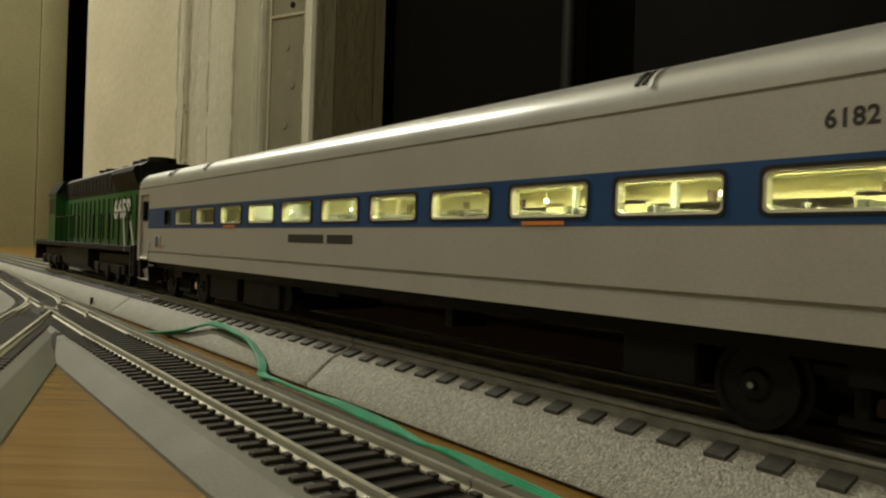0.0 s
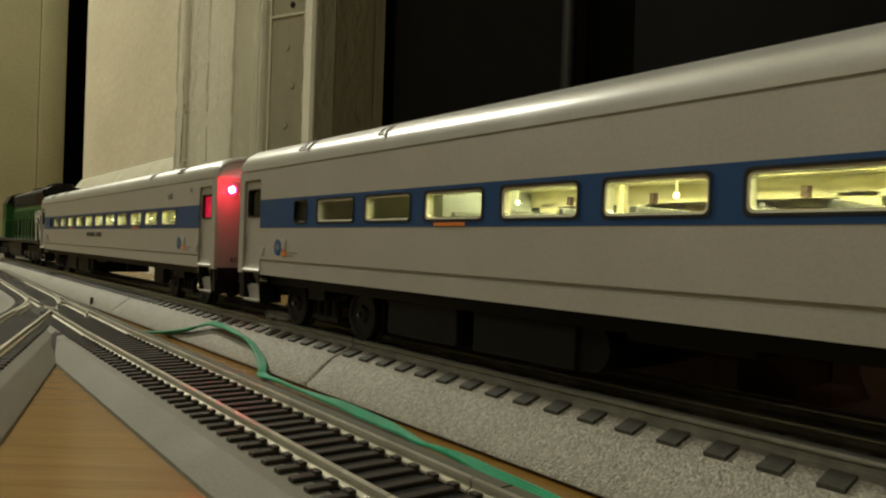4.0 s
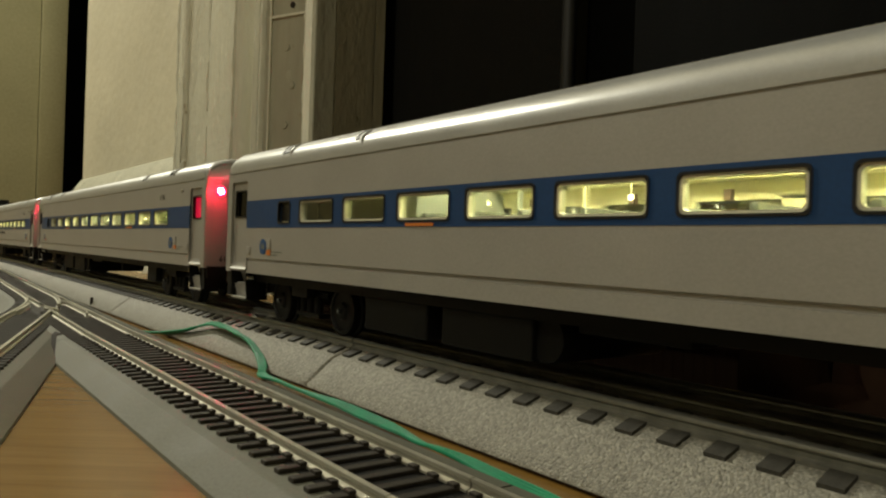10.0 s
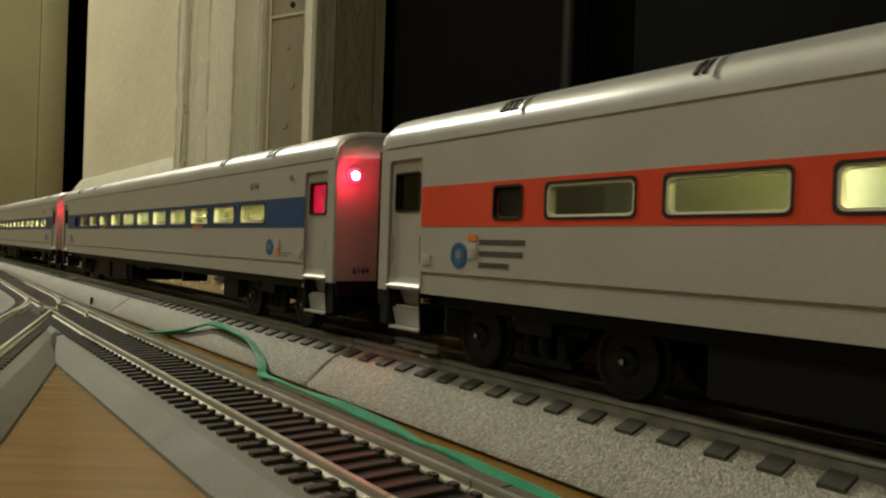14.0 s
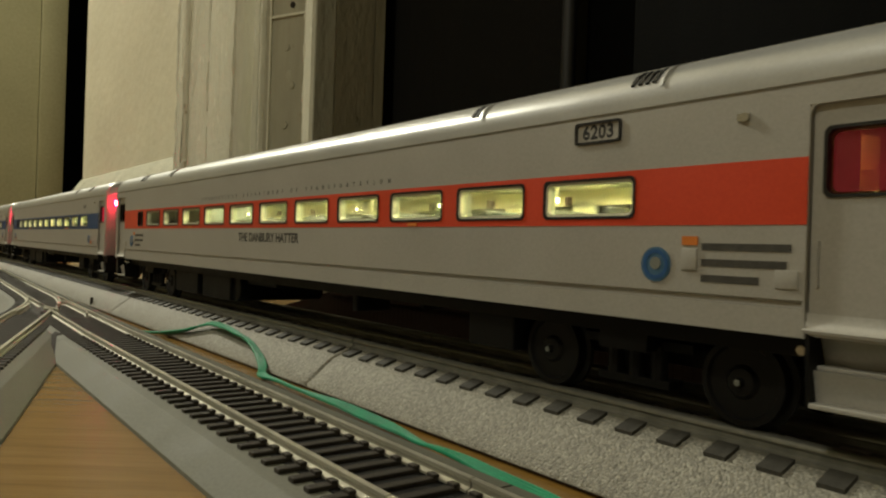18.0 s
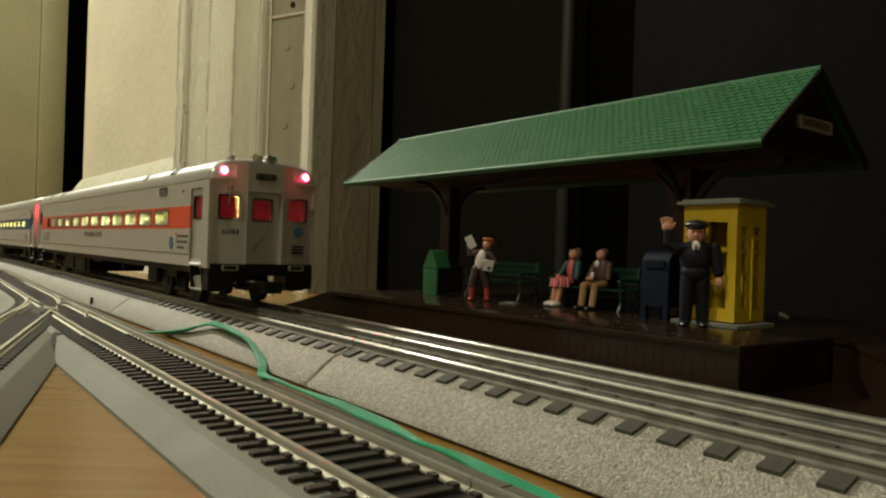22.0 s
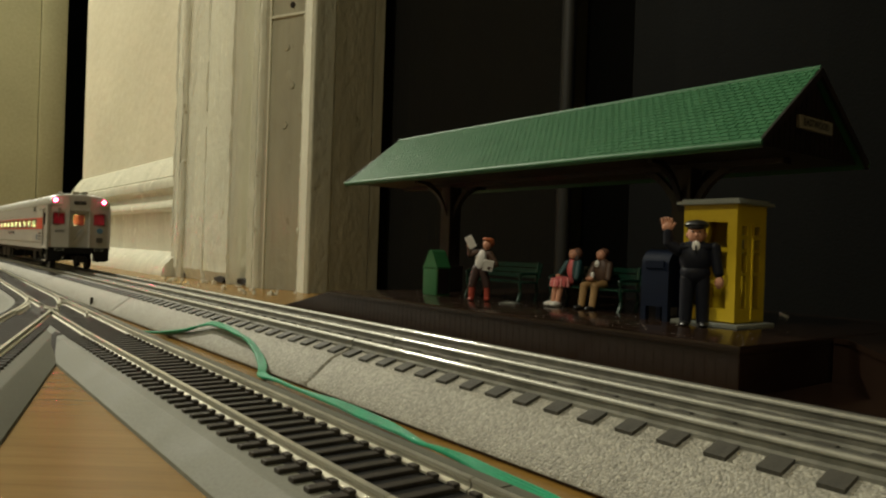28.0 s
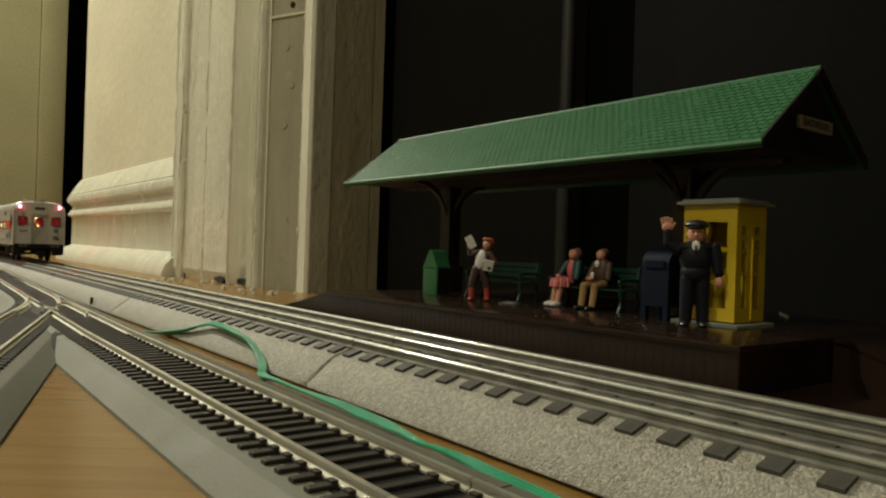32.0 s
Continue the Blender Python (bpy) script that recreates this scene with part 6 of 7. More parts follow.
def build_shelter():
    sh = thing("station_shelter", "green shingled gable roof on two dark brown posts with curved brackets", "shelter")
    slope = (RZR - RZE) / (RYC - RY0)
    rows, per = 18, 74
    for s, ye in ((1, RY0), (-1, RY1)):
        bm = bmesh.new()
        d = Vector((0, RYC - ye, RZR - RZE)) / rows
        nrm = Vector((0, -s * d.z, abs(d.y))).normalized()
        base = Vector((0, ye, RZE))
        prism(bm, [(ye, RZE - 0.0022), (RYC, RZR - 0.0026), (RYC, RZR - 0.0004), (ye, RZE)], "x", RX0, RX1)
        part("roof_slope", bm, M["green_roof"], sh, "green plastic roof slope")
        bm = bmesh.new()
        step = (RX1 - RX0) / per
        for r in range(rows):
            for k in range(per + 1):
                xa = max(RX0, RX0 + (k - 0.5 * (r % 2)) * step + 0.00022)
                xb = min(RX1, RX0 + (k + 1 - 0.5 * (r % 2)) * step - 0.00022)
                if xb - xa < 0.0006:
                    continue
                lo, hi = base + d * (r - 0.04), base + d * (r + 1)
                q = [lo - nrm * 0.0002, lo + nrm * 0.00030, hi + nrm * 0.00010, hi - nrm * 0.0002]
                v = [bm.verts.new((x, p.y, p.z)) for x in (xa, xb) for p in q]
                for f in ((0, 1, 5, 4), (1, 2, 6, 5), (0, 3, 2, 1), (4, 5, 6, 7)):
                    bm.faces.new([v[i] for i in f])
        tagged(part("shingles", bm, M["green_roof"], sh, "courses of moulded green shingles"), kind="stuff")
        fb = bmesh.new()
        rod(fb, (RX0 - 0.0006, ye, RZE - 0.0004), (RX1 + 0.0006, ye, RZE - 0.0004), 0.0013, n=12)
        part("eave_roll", fb, M["green_roof"], sh, "rounded green eave", True)
    part("ridge_cap", rod(bmesh.new(), (RX0, RYC, RZR - 0.0004), (RX1, RYC, RZR - 0.0004), 0.0011, n=10), M["green_roof"], sh, "green ridge roll", True)
    for x, e in ((RX0 + 0.003, -1), (RX1 - 0.0035, 1)):
        bm = bmesh.new()
        prism(bm, [(RY0 + 0.003, RZE - 0.0006), (RY1 - 0.003, RZE - 0.0006), (RYC, RZR - 0.004)], "x", x - 0.0007, x + 0.0007)
        g = part("gable", bm, M["post"], sh, "dark brown boarded gable")
        for k in range(1, 20):
            y = RY0 + 0.003 + k * (RY1 - RY0 - 0.006) / 20
            top = RZE + (1 - abs(y - RYC) / (RYC - RY0)) * (RZR - RZE) - 0.005
            if top > RZE + 0.001:
                part("gable_board", B(*sorted((x + e * 0.0006, x + e * 0.0010)), y - 0.0017, y + 0.0017, RZE, top), M["post"], g)
        vg = bmesh.new()
        for ya in (RY0, RY1):
            prism(vg, [(ya, RZE - 0.0024), (RYC, RZR - 0.0036), (RYC, RZR - 0.0002), (ya, RZE + 0.0010)], "x", *sorted((x + e * 0.0030, x + e * 0.0042)))
        part("verge_board", vg, M["post"], sh, "dark verge board")
    # soffit beams and posts
    part("beam", B(RX0 + 0.012, RX1 - 0.012, RYC - 0.003, RYC + 0.003, RZE - 0.0030, RZE + 0.0030), M["post"], sh, "dark ridge beam")
    part("soffit", B(RX0 + 0.004, RX1 - 0.004, RY0 + 0.004, RY1 - 0.004, RZE - 0.0006, RZE + 0.0004), M["post"], sh, "dark soffit")
    for x in (-0.3585, -0.1900):
        bm = bmesh.new()
        box(bm, x - 0.0045, x + 0.0045, RYC - 0.0045, RYC + 0.0045, PZ, RZE - 0.002, bev=0.0006)
        part("post", bm, M["post"], sh, "dark brown post")
        part("post_foot", B(x - 0.0062, x + 0.0062, RYC - 0.0062, RYC + 0.0062, PZ, PZ + 0.016, bev=0.0006), M["post"], sh, "thicker post foot")
        for e in (-1, 1):
            br = bmesh.new()
            out = []
            for k in range(11):
                a = radians(90 * k / 10)
                out.append((x + e * (0.0040 + 0.0250 * (1 - math.cos(a))), RZE - 0.030 + 0.0275 * math.sin(a)))
            inn = [(px + e * 0.0001, pz + 0.0035) if i > 5 else (px - e * 0.0030, pz + 0.001) for i, (px, pz) in enumerate(out)]
            prism(br, out + inn[::-1], "y", RYC - 0.0014, RYC + 0.0014)
            part("bracket", br, M["post"], sh, "curved dark bracket")
            cr = bmesh.new()
            out = [(RYC + e * (0.0040 + 0.0230 * (1 - math.cos(radians(9 * k)))), RZE - 0.026 + 0.0240 * math.sin(radians(9 * k))) for k in range(11)]
            inn = [(py, pz + 0.0032) for py, pz in out]
            prism(cr, out + inn[::-1], "x", x - 0.0012, x + 0.0012)
            part("bracket", cr, M["post"], sh, "curved dark bracket")
    # name board on the gable, its cream darkened for the shade there
    sg = B(RX1 - 0.0022, RX1 - 0.0008, 0.2668, 0.2926, 0.0954, 0.1004, bev=0.0002)
    board = part("name_board", sg, M["f_tan"], sh, "station name board, cream darkened for the gable's shade")
    board.data.materials[0] = M["sign"]
    at = Matrix.Translation((RX1 - 0.0007, 0.2797, 0.0979)) @ Euler((radians(90), 0, radians(90))).to_matrix().to_4x4()
    lettering("EASTWOOD", 0.0026, M["ink"], board, at, 0.92, 1.05, "name_lettering")


def build_booth():
    x0, x1, y0, y1, z1 = -0.1722, -0.1494, 0.2525, 0.2732, 0.0668
    b = thing("phone_booth", "bright yellow plastic phone booth with grey base and roof", "phone booth")
    part("base_slab", B(x0 - 0.003, x1 + 0.003, y0 - 0.003, y1 + 0.003, PZ, PZ + 0.0016, bev=0.0004), M["booth_grey"], b, "grey base slab", True)
    part("roof_slab", B(x0 - 0.0022, x1 + 0.0022, y0 - 0.0022, y1 + 0.0022, z1, z1 + 0.0013, bev=0.0003), M["booth_grey"], b, "grey roof slab", True)
    part("roof_cap", B(x0 - 0.0008, x1 + 0.0008, y0 - 0.0008, y1 + 0.0008, z1 + 0.0012, z1 + 0.0022, bev=0.0003), M["booth_grey"], b, "raised grey roof cap", True)

    def wall(name, holes, w, at):
        """A yellow panel of width w with rectangular panes left open."""
        bm = bmesh.new()
        xs = sorted({0.0, w, *[h[0] for h in holes], *[h[1] for h in holes]})
        zs = sorted({PZ + 0.0016, z1, *[h[2] for h in holes], *[h[3] for h in holes]})
        for xa, xb in zip(xs, xs[1:]):
            for za, zb in zip(zs, zs[1:]):
                cx, cz = (xa + xb) / 2, (za + zb) / 2
                if not any(h[0] < cx < h[1] and h[2] < cz < h[3] for h in holes):
                    box(bm, xa, xb, 0, 0.0014, za, zb)
        bmesh.ops.remove_doubles(bm, verts=bm.verts, dist=1e-6)
        return part(name, bm, M["yellow"], b, "yellow moulded panel", at=at)
    w, d = x1 - x0, y1 - y0
    big = [(c, d, za, zb) for c, d in ((0.0035, 0.0098), (0.0108, 0.0190)) for za, zb in ((0.0271, 0.0364), (0.0379, 0.0487), (0.0504, 0.0601))]
    wall("front_panel", big, w, pose(x0, y0, 0))
    small = []
    for a, c in ((0.0024, 0.0062), (0.0098, 0.0152)):
        for za, zb in ((0.0271, 0.0398), (0.0411, 0.0487), (0.0498, 0.0536), (0.0551, 0.0588)):
            small.append((a, c, za, zb))
    wall("side_panel", small, d - 0.0028, pose(x1, y0 + 0.0014, 0, 0, 0, 90))
    wall("back_panel", [], w, pose(x1, y1, 0, 0, 0, 180))
    wall("side_panel", small, d - 0.0028, pose(x0, y1 - 0.0014, 0, 0, 0, 270))
    st = bmesh.new()
    box(st, x1 - 0.0002, x1 + 0.0006, y0 + 0.0106, y0 + 0.0112, PZ + 0.003, 0.0600)
    part("door_joint", st, M["yellow"], b, "raised door joint")
    ph = bmesh.new()
    box(ph, x0 + 0.0105, x0 + 0.0165, y1 - 0.0060, y1 - 0.0016, 0.0480, 0.0560, bev=0.0005)
    part("telephone", ph, M["booth_grey"], b, "grey wall telephone inside")
    part("booth_floor", B(x0, x1, y0, y1, PZ + 0.0015, PZ + 0.0022), M["yellow"], b, "yellow booth floor")


def bench(at, label):
    b = thing("bench", label, "bench", "platform benches", at=at)
    for k in range(4):
        part("seat_slat", B(-0.0235, 0.0235, -0.0045 + k * 0.0032, -0.0018 + k * 0.0032, 0.0112, 0.0122, bev=0.0003), M["bench_green"], b)
    for k in range(3):
        part("back_slat", B(-0.0235, 0.0235, 0.0082 + k * 0.0008, 0.0090 + k * 0.0008, 0.0145 + k * 0.0034, 0.0170 + k * 0.0034, bev=0.0002), M["bench_green"], b)
    for s in (-1, 1):
        lg = bmesh.new()
        for yy, z1 in ((-0.0042, 0.0170), (0.0078, 0.0245)):
            tube(lg, smooth_line([(s * 0.0215, yy - 0.0010, 0.0), (s * 0.0215, yy + 0.0008, 0.0055), (s * 0.0215, yy, 0.0110), (s * 0.0215, yy + (0.0015 if yy > 0 else 0), z1)]), 0.0009, 8)
        tube(lg, smooth_line([(s * 0.0215, -0.0050, 0.0160), (s * 0.0215, -0.0030, 0.0172), (s * 0.0215, 0.0080, 0.0172)]), 0.0010, 8)
        part("bench_leg", lg, M["bench_green"], b, "curved green bench leg and arm rest", True)
    return b


class Doll:
    """One mesh of simple rounded solids with a paint for each."""

    def __init__(self):
        self.bm, self.mats, self.names = bmesh.new(), [], []

    def mark(self, paint, n):
        if paint not in self.names:
            self.names.append(paint)
        i = self.names.index(paint)
        self.bm.faces.ensure_lookup_table()
        for f in self.bm.faces[n:]:
            f.material_index = i

    def blob(self, paint, c, r, lean=None):
        n = len(self.bm.faces)
        ball(self.bm, c, *r, turn=Euler([radians(a) for a in lean]).to_matrix() if lean else None)
        self.mark(paint, n)

    def limb(self, paint, p, q, r0, r1=None):
        n = len(self.bm.faces)
        rod(self.bm, p, q, r0, r1, 12)
        ball(self.bm, q, r1 or r0, u=10, v=6)
        ball(self.bm, p, r0, u=10, v=6)
        self.mark(paint, n)

    def slab(self, paint, at, w, d, h):
        n = len(self.bm.faces)
        bmesh.ops.create_cube(self.bm, size=1, matrix=at @ Matrix.Diagonal((w, d, h, 1)))
        self.mark(paint, n)

    def done(self, name, label, at):
        ob = new(name, mesh_of(name, self.bm, [M[k] for k in self.names], True))
        ob.matrix_basis = at
        return tagged(ob, label, "figurine", "painted figurines")


def build_dolls():
    turn = 33
    # standing figure in navy uniform, one arm raised
    d = Doll()
    for s in (-1, 1):
        d.limb("navy", (s * 0.0031, 0, 0.0020), (s * 0.0026, 0, 0.0180), 0.0023, 0.0029)
        d.blob("gasket", (s * 0.0034, -0.0016, 0.0010), (0.0020, 0.0036, 0.0012))
    d.blob("navy", (0, 0, 0.0205), (0.0056, 0.0040, 0.0048))
    d.blob("navy", (0, -0.0002, 0.0258), (0.0060, 0.0042, 0.0074))
    d.blob("navy", (0, 0, 0.0300), (0.0069, 0.0035, 0.0024))
    d.blob("f_white", (0, -0.0033, 0.0304), (0.0015, 0.0009, 0.0022))
    d.blob("gasket", (0, -0.0042, 0.0292), (0.0004, 0.0004, 0.0018))
    d.limb("navy", (0.0066, 0, 0.0300), (0.0082, -0.0008, 0.0205), 0.0023, 0.0019)
    d.blob("skin", (0.0086, -0.0012, 0.0170), (0.0017, 0.0017, 0.0024))
    d.limb("navy", (-0.0066, 0, 0.0290), (-0.0100, -0.0006, 0.0312), 0.0023, 0.0020)
    d.limb("navy", (-0.0100, -0.0006, 0.0312), (-0.0104, -0.0010, 0.0358), 0.0020, 0.0017)
    d.blob("skin", (-0.0106, -0.0012, 0.0376), (0.0021, 0.0013, 0.0021), (0, -15, 0))
    for k in range(4):
        d.limb("skin", (-0.0122 + 0.0010 * k, -0.0012, 0.0386), (-0.0128 + 0.0012 * k, -0.0014, 0.0405 + 0.0004 * (k in (1, 2))), 0.0006, 0.0005)
    d.limb("skin", (-0.0089, -0.0014, 0.0374), (-0.0079, -0.0018, 0.0388), 0.0006, 0.0005)
    d.blob("skin", (0.0, -0.0004, 0.0350), (0.0032, 0.0033, 0.0040))
    d.blob("hair_dark", (0.0, 0.0008, 0.0362), (0.0033, 0.0030, 0.0032))
    d.blob("skin", (0.0, -0.0038, 0.0346), (0.0007, 0.0008, 0.0009))
    for s in (-1, 1):
        d.blob("skin", (s * 0.0032, 0.0004, 0.0348), (0.0006, 0.0009, 0.0012))
        d.blob("hair_dark", (s * 0.0012, -0.0035, 0.0358), (0.0005, 0.0004, 0.0003))
    d.blob("gasket", (0.0, 0, 0.0386), (0.0046, 0.0043, 0.0019))
    d.blob("gasket", (0.0, -0.0030, 0.0374), (0.0032, 0.0022, 0.0006))
    d.done("uniformed_figurine", "painted standing figurine in navy uniform and cap, arm raised", pose(-0.1612, 0.2446, PZ, 0, 0, turn))
    # boy with papers
    d = Doll()
    for s, x in ((-1, -0.0040), (1, 0.0042)):
        d.limb("f_boots", (x, 0, 0.0012), (x * 0.95, 0, 0.0075), 0.0015, 0.0017)
        d.blob("f_boots", (x, -0.0012, 0.0010), (0.0015, 0.0028, 0.0010))
        d.limb("f_trousers", (x * 0.95, 0, 0.0080), (x * 0.35, 0, 0.0165), 0.0020, 0.0026)
    d.blob("f_white", (0.0006, -0.0006, 0.0208), (0.0029, 0.0026, 0.0056), (0, 10, 0))
    d.blob("f_brown", (0.0014, 0.0012, 0.0222), (0.0042, 0.0024, 0.0050), (0, 10, 0))
    d.limb("f_brown", (-0.0020, 0, 0.0252), (-0.0052, -0.0010, 0.0236), 0.0015, 0.0013)
    d.limb("f_brown", (-0.0052, -0.0010, 0.0236), (-0.0056, -0.0018, 0.0276), 0.0013, 0.0011)
    d.blob("skin", (-0.0056, -0.0020, 0.0284), (0.0011, 0.0010, 0.0014))
    d.limb("f_brown", (0.0050, 0, 0.0248), (0.0086, -0.0006, 0.0190), 0.0016, 0.0014)
    d.limb("f_brown", (0.0086, -0.0006, 0.0190), (0.0050, -0.0030, 0.0172), 0.0014, 0.0011)
    d.slab("f_white", Matrix.Translation((-0.0048, -0.0026, 0.0302)) @ Euler((0.1, radians(-28), 0.2)).to_matrix().to_4x4(), 0.0040, 0.0010, 0.0064)
    d.slab("f_white", Matrix.Translation((0.0048, -0.0034, 0.0185)) @ Euler((0.2, radians(8), 0.3)).to_matrix().to_4x4(), 0.0050, 0.0012, 0.0056)
    d.blob("skin", (0.0036, -0.0008, 0.0291), (0.0022, 0.0022, 0.0027))
    d.blob("hair_red", (0.0046, 0.0002, 0.0303), (0.0026, 0.0026, 0.0026))
    d.blob("hair_red", (0.0036, -0.0008, 0.0316), (0.0027, 0.0026, 0.0011), (0, 15, 0))
    d.done("paper_seller_figurine", "painted boy figurine in red boots holding up a white newspaper", pose(-0.2862, 0.2436, PZ, 0, 0, 40))
    # seated pair on the bench
    d = Doll()
    d.blob("f_white", (-0.0008, -0.0105, 0.0016), (0.0020, 0.0036, 0.0018))
    d.blob("f_white", (0.0022, -0.0095, 0.0016), (0.0020, 0.0036, 0.0018))
    for x in (-0.0006, 0.0024):
        d.limb("skin", (x, -0.0085, 0.0022), (x + 0.0004, -0.0070, 0.0120), 0.0012, 0.0015)
    d.blob("f_pink", (0.0014, -0.0040, 0.0140), (0.0056, 0.0062, 0.0032))
    for k in range(9):
        a = radians(200 + k * 17.5)
        d.limb("f_pink" if k % 2 else "stripe", (0.0014 + 0.0050 * math.cos(a), -0.0040 + 0.0055 * math.sin(a), 0.0156), (0.0014 + 0.0054 * math.cos(a), -0.0040 + 0.0060 * math.sin(a), 0.0118), 0.0005, 0.0007)
    d.blob("f_pink", (0.0026, 0.0016, 0.0212), (0.0030, 0.0026, 0.0062))
    d.blob("f_teal", (0.0052, 0.0022, 0.0205), (0.0034, 0.0030, 0.0072))
    d.limb("f_teal", (0.0066, 0.0012, 0.0245), (0.0082, -0.0020, 0.0165), 0.0019, 0.0015)
    d.limb("f_teal", (-0.0004, 0.0012, 0.0245), (-0.0018, -0.0020, 0.0185), 0.0017, 0.0014)
    d.blob("skin", (-0.0016, -0.0040, 0.0172), (0.0014, 0.0014, 0.0012))
    d.blob("skin", (0.0032, 0.0012, 0.0294), (0.0024, 0.0024, 0.0030))
    d.blob("hair_brown", (0.0040, 0.0030, 0.0298), (0.0030, 0.0026, 0.0036))
    d.blob("hair_dark", (0.0052, 0.0022, 0.0268), (0.0016, 0.0020, 0.0030))
    d.done("seated_figurine", "painted seated figurine in teal jacket and pink striped skirt", pose(-0.2475, 0.2665, PZ, 0, 0, 2) @ Matrix.Diagonal((1, 1, 0.87, 1)))
    d = Doll()
    for x in (-0.0030, 0.0032):
        d.blob("gasket", (x, -0.0105, 0.0012), (0.0018, 0.0036, 0.0013))
        d.limb("f_tan", (x, -0.0088, 0.0020), (x, -0.0072, 0.0125), 0.0016, 0.0019)
        d.limb("f_tan", (x, -0.0072, 0.0128), (x * 0.8, 0.0004, 0.0138), 0.0021, 0.0024)
    d.blob("f_brown", (0.0008, 0.0014, 0.0208), (0.0046, 0.0032, 0.0074))
    d.blob("f_white", (0.0000, -0.0020, 0.0248), (0.0014, 0.0008, 0.0020))
    d.limb("f_brown", (0.0050, 0.0010, 0.0245), (0.0058, -0.0010, 0.0170), 0.0018, 0.0015)
    d.limb("f_brown", (-0.0030, 0.0010, 0.0245), (-0.0044, -0.0020, 0.0170), 0.0018, 0.0015)
    d.blob("skin", (-0.0020, -0.0046, 0.0166), (0.0022, 0.0016, 0.0013))
    d.blob("f_white", (-0.0008, -0.0040, 0.0184), (0.0010, 0.0010, 0.0022))
    d.blob("skin", (0.0004, 0.0006, 0.0296), (0.0024, 0.0025, 0.0031))
    d.blob("hair_brown", (0.0008, 0.0022, 0.0310), (0.0026, 0.0026, 0.0024))
    d.done("seated_figurine", "painted seated figurine in brown coat and tan trousers", pose(-0.2288, 0.2690, PZ, 0, 0, 4) @ Matrix.Diagonal((1, 1, 0.87, 1)))


def build_platform_things():
    bench(pose(-0.2990, 0.2680, PZ) @ Matrix.Diagonal((1, 1, 0.84, 1)), "dark green slatted bench with curved iron legs")
    bench(pose(-0.2330, 0.2675, PZ) @ Matrix.Diagonal((1, 1, 0.84, 1)), "dark green slatted bench with seated figurines")
    # litter bin with a pointed top
    c = thing("litter_bin", "green square litter bin with a pointed lid", "bin", at=pose(-0.3294, 0.2485, PZ))
    part("bin_body", B(-0.0064, 0.0064, -0.0048, 0.0048, 0, 0.0158, bev=0.0004), M["can_green"], c, "green bin body", True)
    bm = prism(bmesh.new(), [(-0.0064, 0.0158), (0.0064, 0.0158), (0.0016, 0.0246), (0.0, 0.0256), (-0.0016, 0.0246)], "y", -0.0048, 0.0048)
    part("bin_lid", bm, M["can_green"], c, "pointed green lid")
    # dark plates added on both sides in place of their shade
    for e in (-1, 1):
        part("side_shade", B(*sorted((e * 0.0063, e * 0.0067)), -0.0040, 0.0040, 0.0012, 0.0150), M["post"], c, "dark side plate, shade put into its colour")
    part("lid_edge", B(-0.0067, 0.0067, -0.0051, 0.0051, 0.0154, 0.0160), M["can_green"], c, "pale worn lid edge")
    # mailbox
    m = thing("mailbox", "dark blue street mailbox with a rounded top and four feet", "mailbox", at=pose(-0.1822, 0.2545, PZ) @ Matrix.Diagonal((1, 1, 1.06, 1)))
    prof = [(-0.0062, 0.0055), (0.0062, 0.0055), (0.0062, 0.0210)] + [(0.0062 * math.cos(radians(a)), 0.0210 + 0.0062 * math.sin(radians(a))) for a in range(15, 180, 15)] + [(-0.0062, 0.0210)]
    part("mailbox_body", prism(bmesh.new(), prof, "x", -0.0065, 0.0065), M["mail_blue"], m, "dark blue rounded box", True)
    for sx in (-1, 1):
        for sy in (-1, 1):
            part("mailbox_foot", B(*sorted((sx * 0.0065, sx * 0.0040)), *sorted((sy * 0.0062, sy * 0.0040)), 0, 0.0056), M["mail_blue"], m)
    part("mail_flap", B(-0.0045, 0.0045, -0.0067, -0.0060, 0.0200, 0.0232, bev=0.0003), M["mail_blue"], m, "posting flap")
    # small plate on the deck
    t = thing("deck_plate", "small grey-green plate lying on the platform deck", "plate", at=pose(-0.2625, 0.2440, PZ, 0, 0, 10))
    part("plate_base", B(-0.0052, 0.0052, -0.0030, 0.0030, 0.0, 0.0008, bev=0.0003), M["grey_dark"], t, "thin plate", True)
    part("plate_boss", B(-0.0030, 0.0030, -0.0016, 0.0016, 0.0008, 0.0013, bev=0.0002), M["booth_grey"], t, "raised middle", True)


build_platform()
build_shelter()
build_booth()
build_platform_things()
build_dolls()

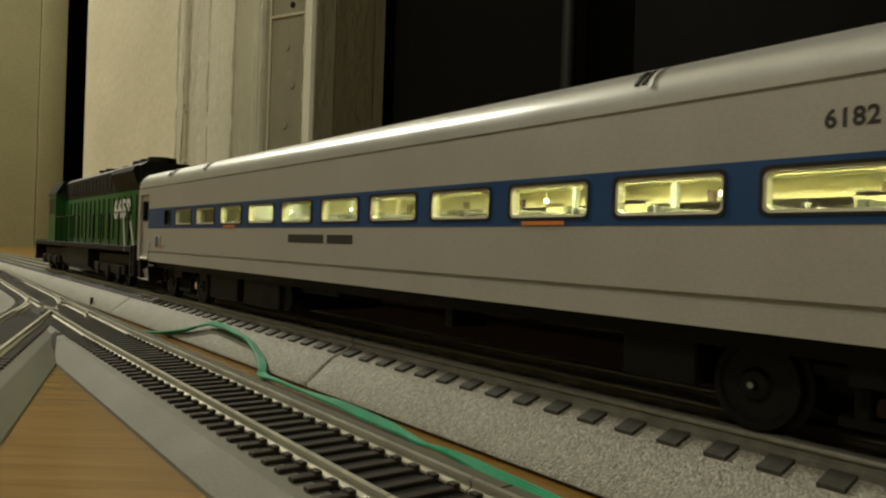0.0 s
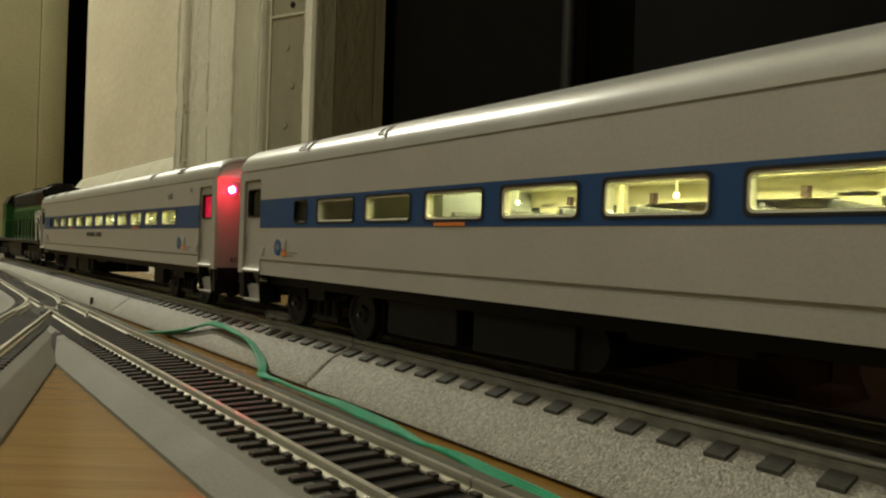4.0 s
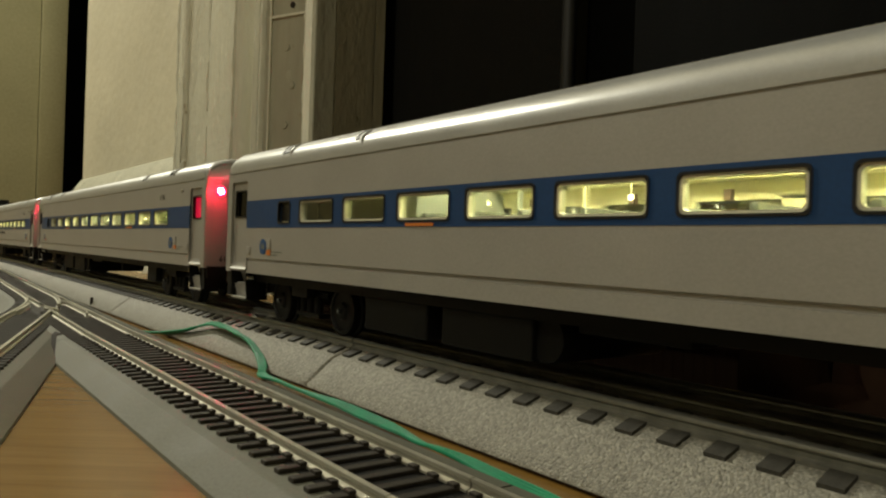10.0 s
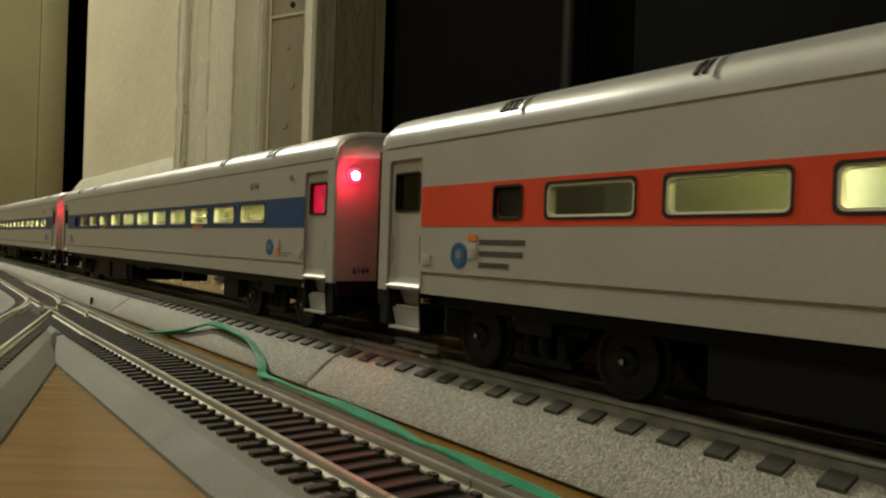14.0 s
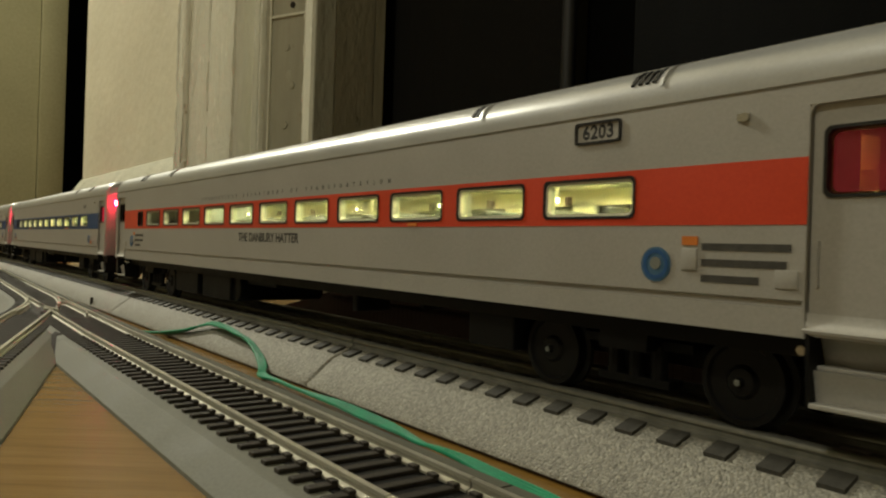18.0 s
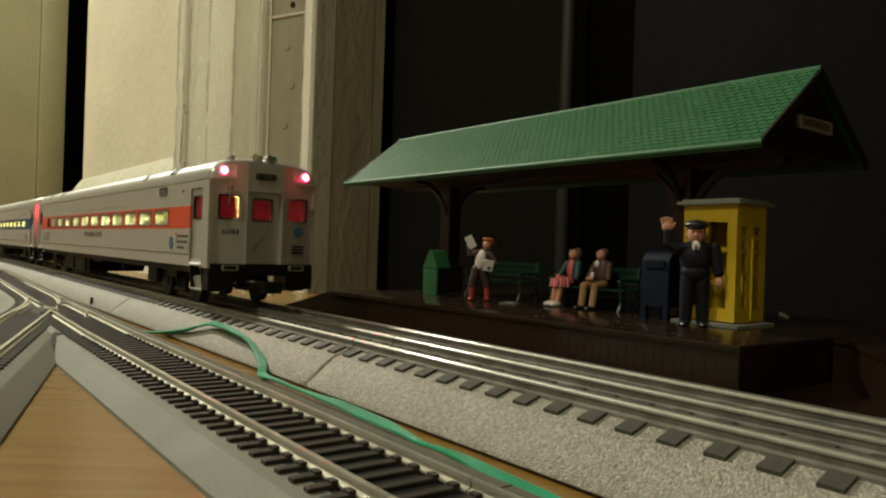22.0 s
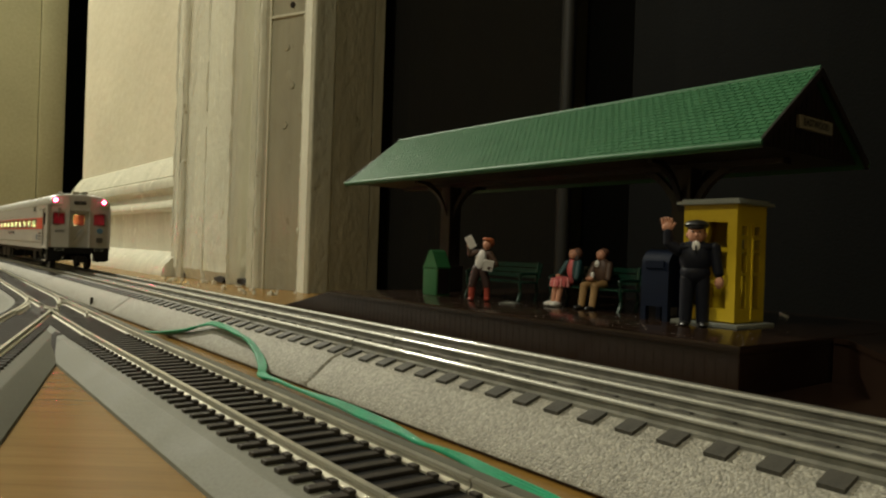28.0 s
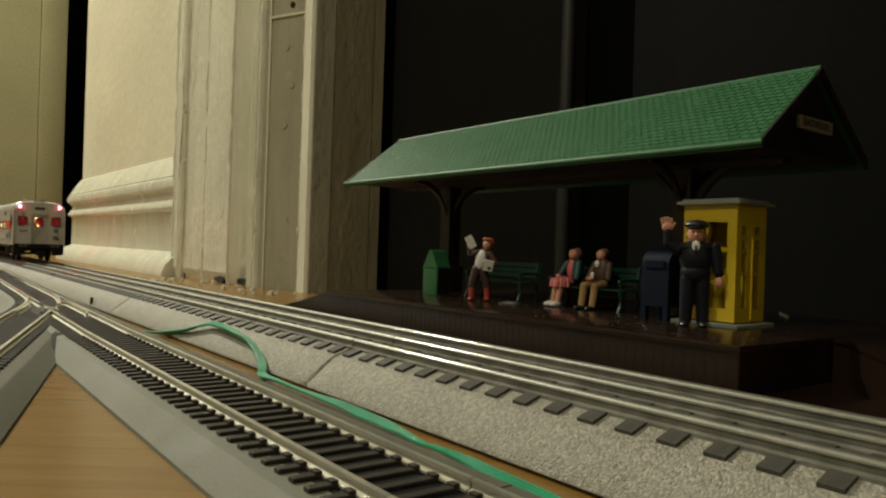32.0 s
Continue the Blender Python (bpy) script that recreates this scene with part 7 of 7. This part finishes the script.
# ---------------------------------------------------------------- what moves
# where the tail of the train is (metres along the track, from the camera's foot point) at each time
TAIL = [(0, -1.466), (0.5, -1.4268), (1, -1.3895), (1.5, -1.348), (2, -1.305), (2.5, -1.2617), (3, -1.2195), (3.5, -1.176), (4.5, -1.0925), (5.5, -1.0095), (6, -0.9745), (6.5, -0.9395), (7, -0.8996), (7.5, -0.857), (8, -0.8138), (8.5, -0.771), (9, -0.7278), (9.5, -0.6818), (10, -0.6372), (10.5, -0.5924), (11, -0.5453), (11.5, -0.4985), (12, -0.456), (12.5, -0.413), (13, -0.3668), (13.5, -0.3204), (14, -0.2743), (14.5, -0.2292), (15.5, -0.1495), (16.5, -0.0745), (17, -0.0377), (17.5, -0.002), (18, 0.035), (18.5, 0.0721), (19, 0.1094), (19.5, 0.1465), (20, 0.183), (20.5, 0.2196), (21, 0.256), (21.5, 0.2922), (22, 0.329), (22.5, 0.3634), (23, 0.3984), (23.5, 0.4351), (24, 0.4717), (24.5, 0.509), (25, 0.5454), (25.5, 0.5822), (26.5, 0.649), (27.5, 0.7135), (28, 0.743), (29, 0.7905), (30, 0.837), (31, 0.897), (32, 0.9625)]
RADIUS = 0.457


def along(s):
    """The point of the track's middle at s metres, and round the far loop."""
    bend = -( -0.2108 + SECTION / 2 - 5.5 * SECTION)
    if s < bend:
        return Vector((-s, YC))
    a = (s - bend) / RADIUS
    if a < math.pi:
        return Vector((-bend - RADIUS * math.sin(a), YC - RADIUS * (1 - math.cos(a))))
    return Vector((-bend + (s - bend - math.pi * RADIUS), YC - 2 * RADIUS))


def riding(s, half):
    """The pose of a vehicle whose middle is at s and whose trucks are half a truck distance before and behind."""
    a, b = along(s - half), along(s + half)
    d, c = b - a, (a + b) / 2
    return Matrix.Translation((c.x, c.y, ZR)) @ Matrix.Rotation(math.atan2(d.y, d.x), 4, "Z")


def motions():
    ts, ss = [r[0] for r in TAIL], [r[1] for r in TAIL]
    for k, car in enumerate(CARS):
        off = (3 - k) * PITCH + LEN / 2
        walk(car, [(t, riding(s + off, LEN / 2 - BOGIE)) for t, s in TAIL])
    off = 3 * PITCH + LEN + 0.013 + LOCO / 2
    walk(ENGINE, [(t, riding(s + off, 0.108)) for t, s in TAIL])
    steps = [k * 0.15 for k in range(213)] + [32.0]
    turns = [(t, math.degrees((float(np.interp(t, ts, ss)) - ss[0]) / WHEEL_R)) for t in steps]
    for w in WHEELS:
        x = w.location.x
        walk(w, [(t, pose(x, 0, WHEEL_R, 0, a, 0)) for t, a in turns])


motions()
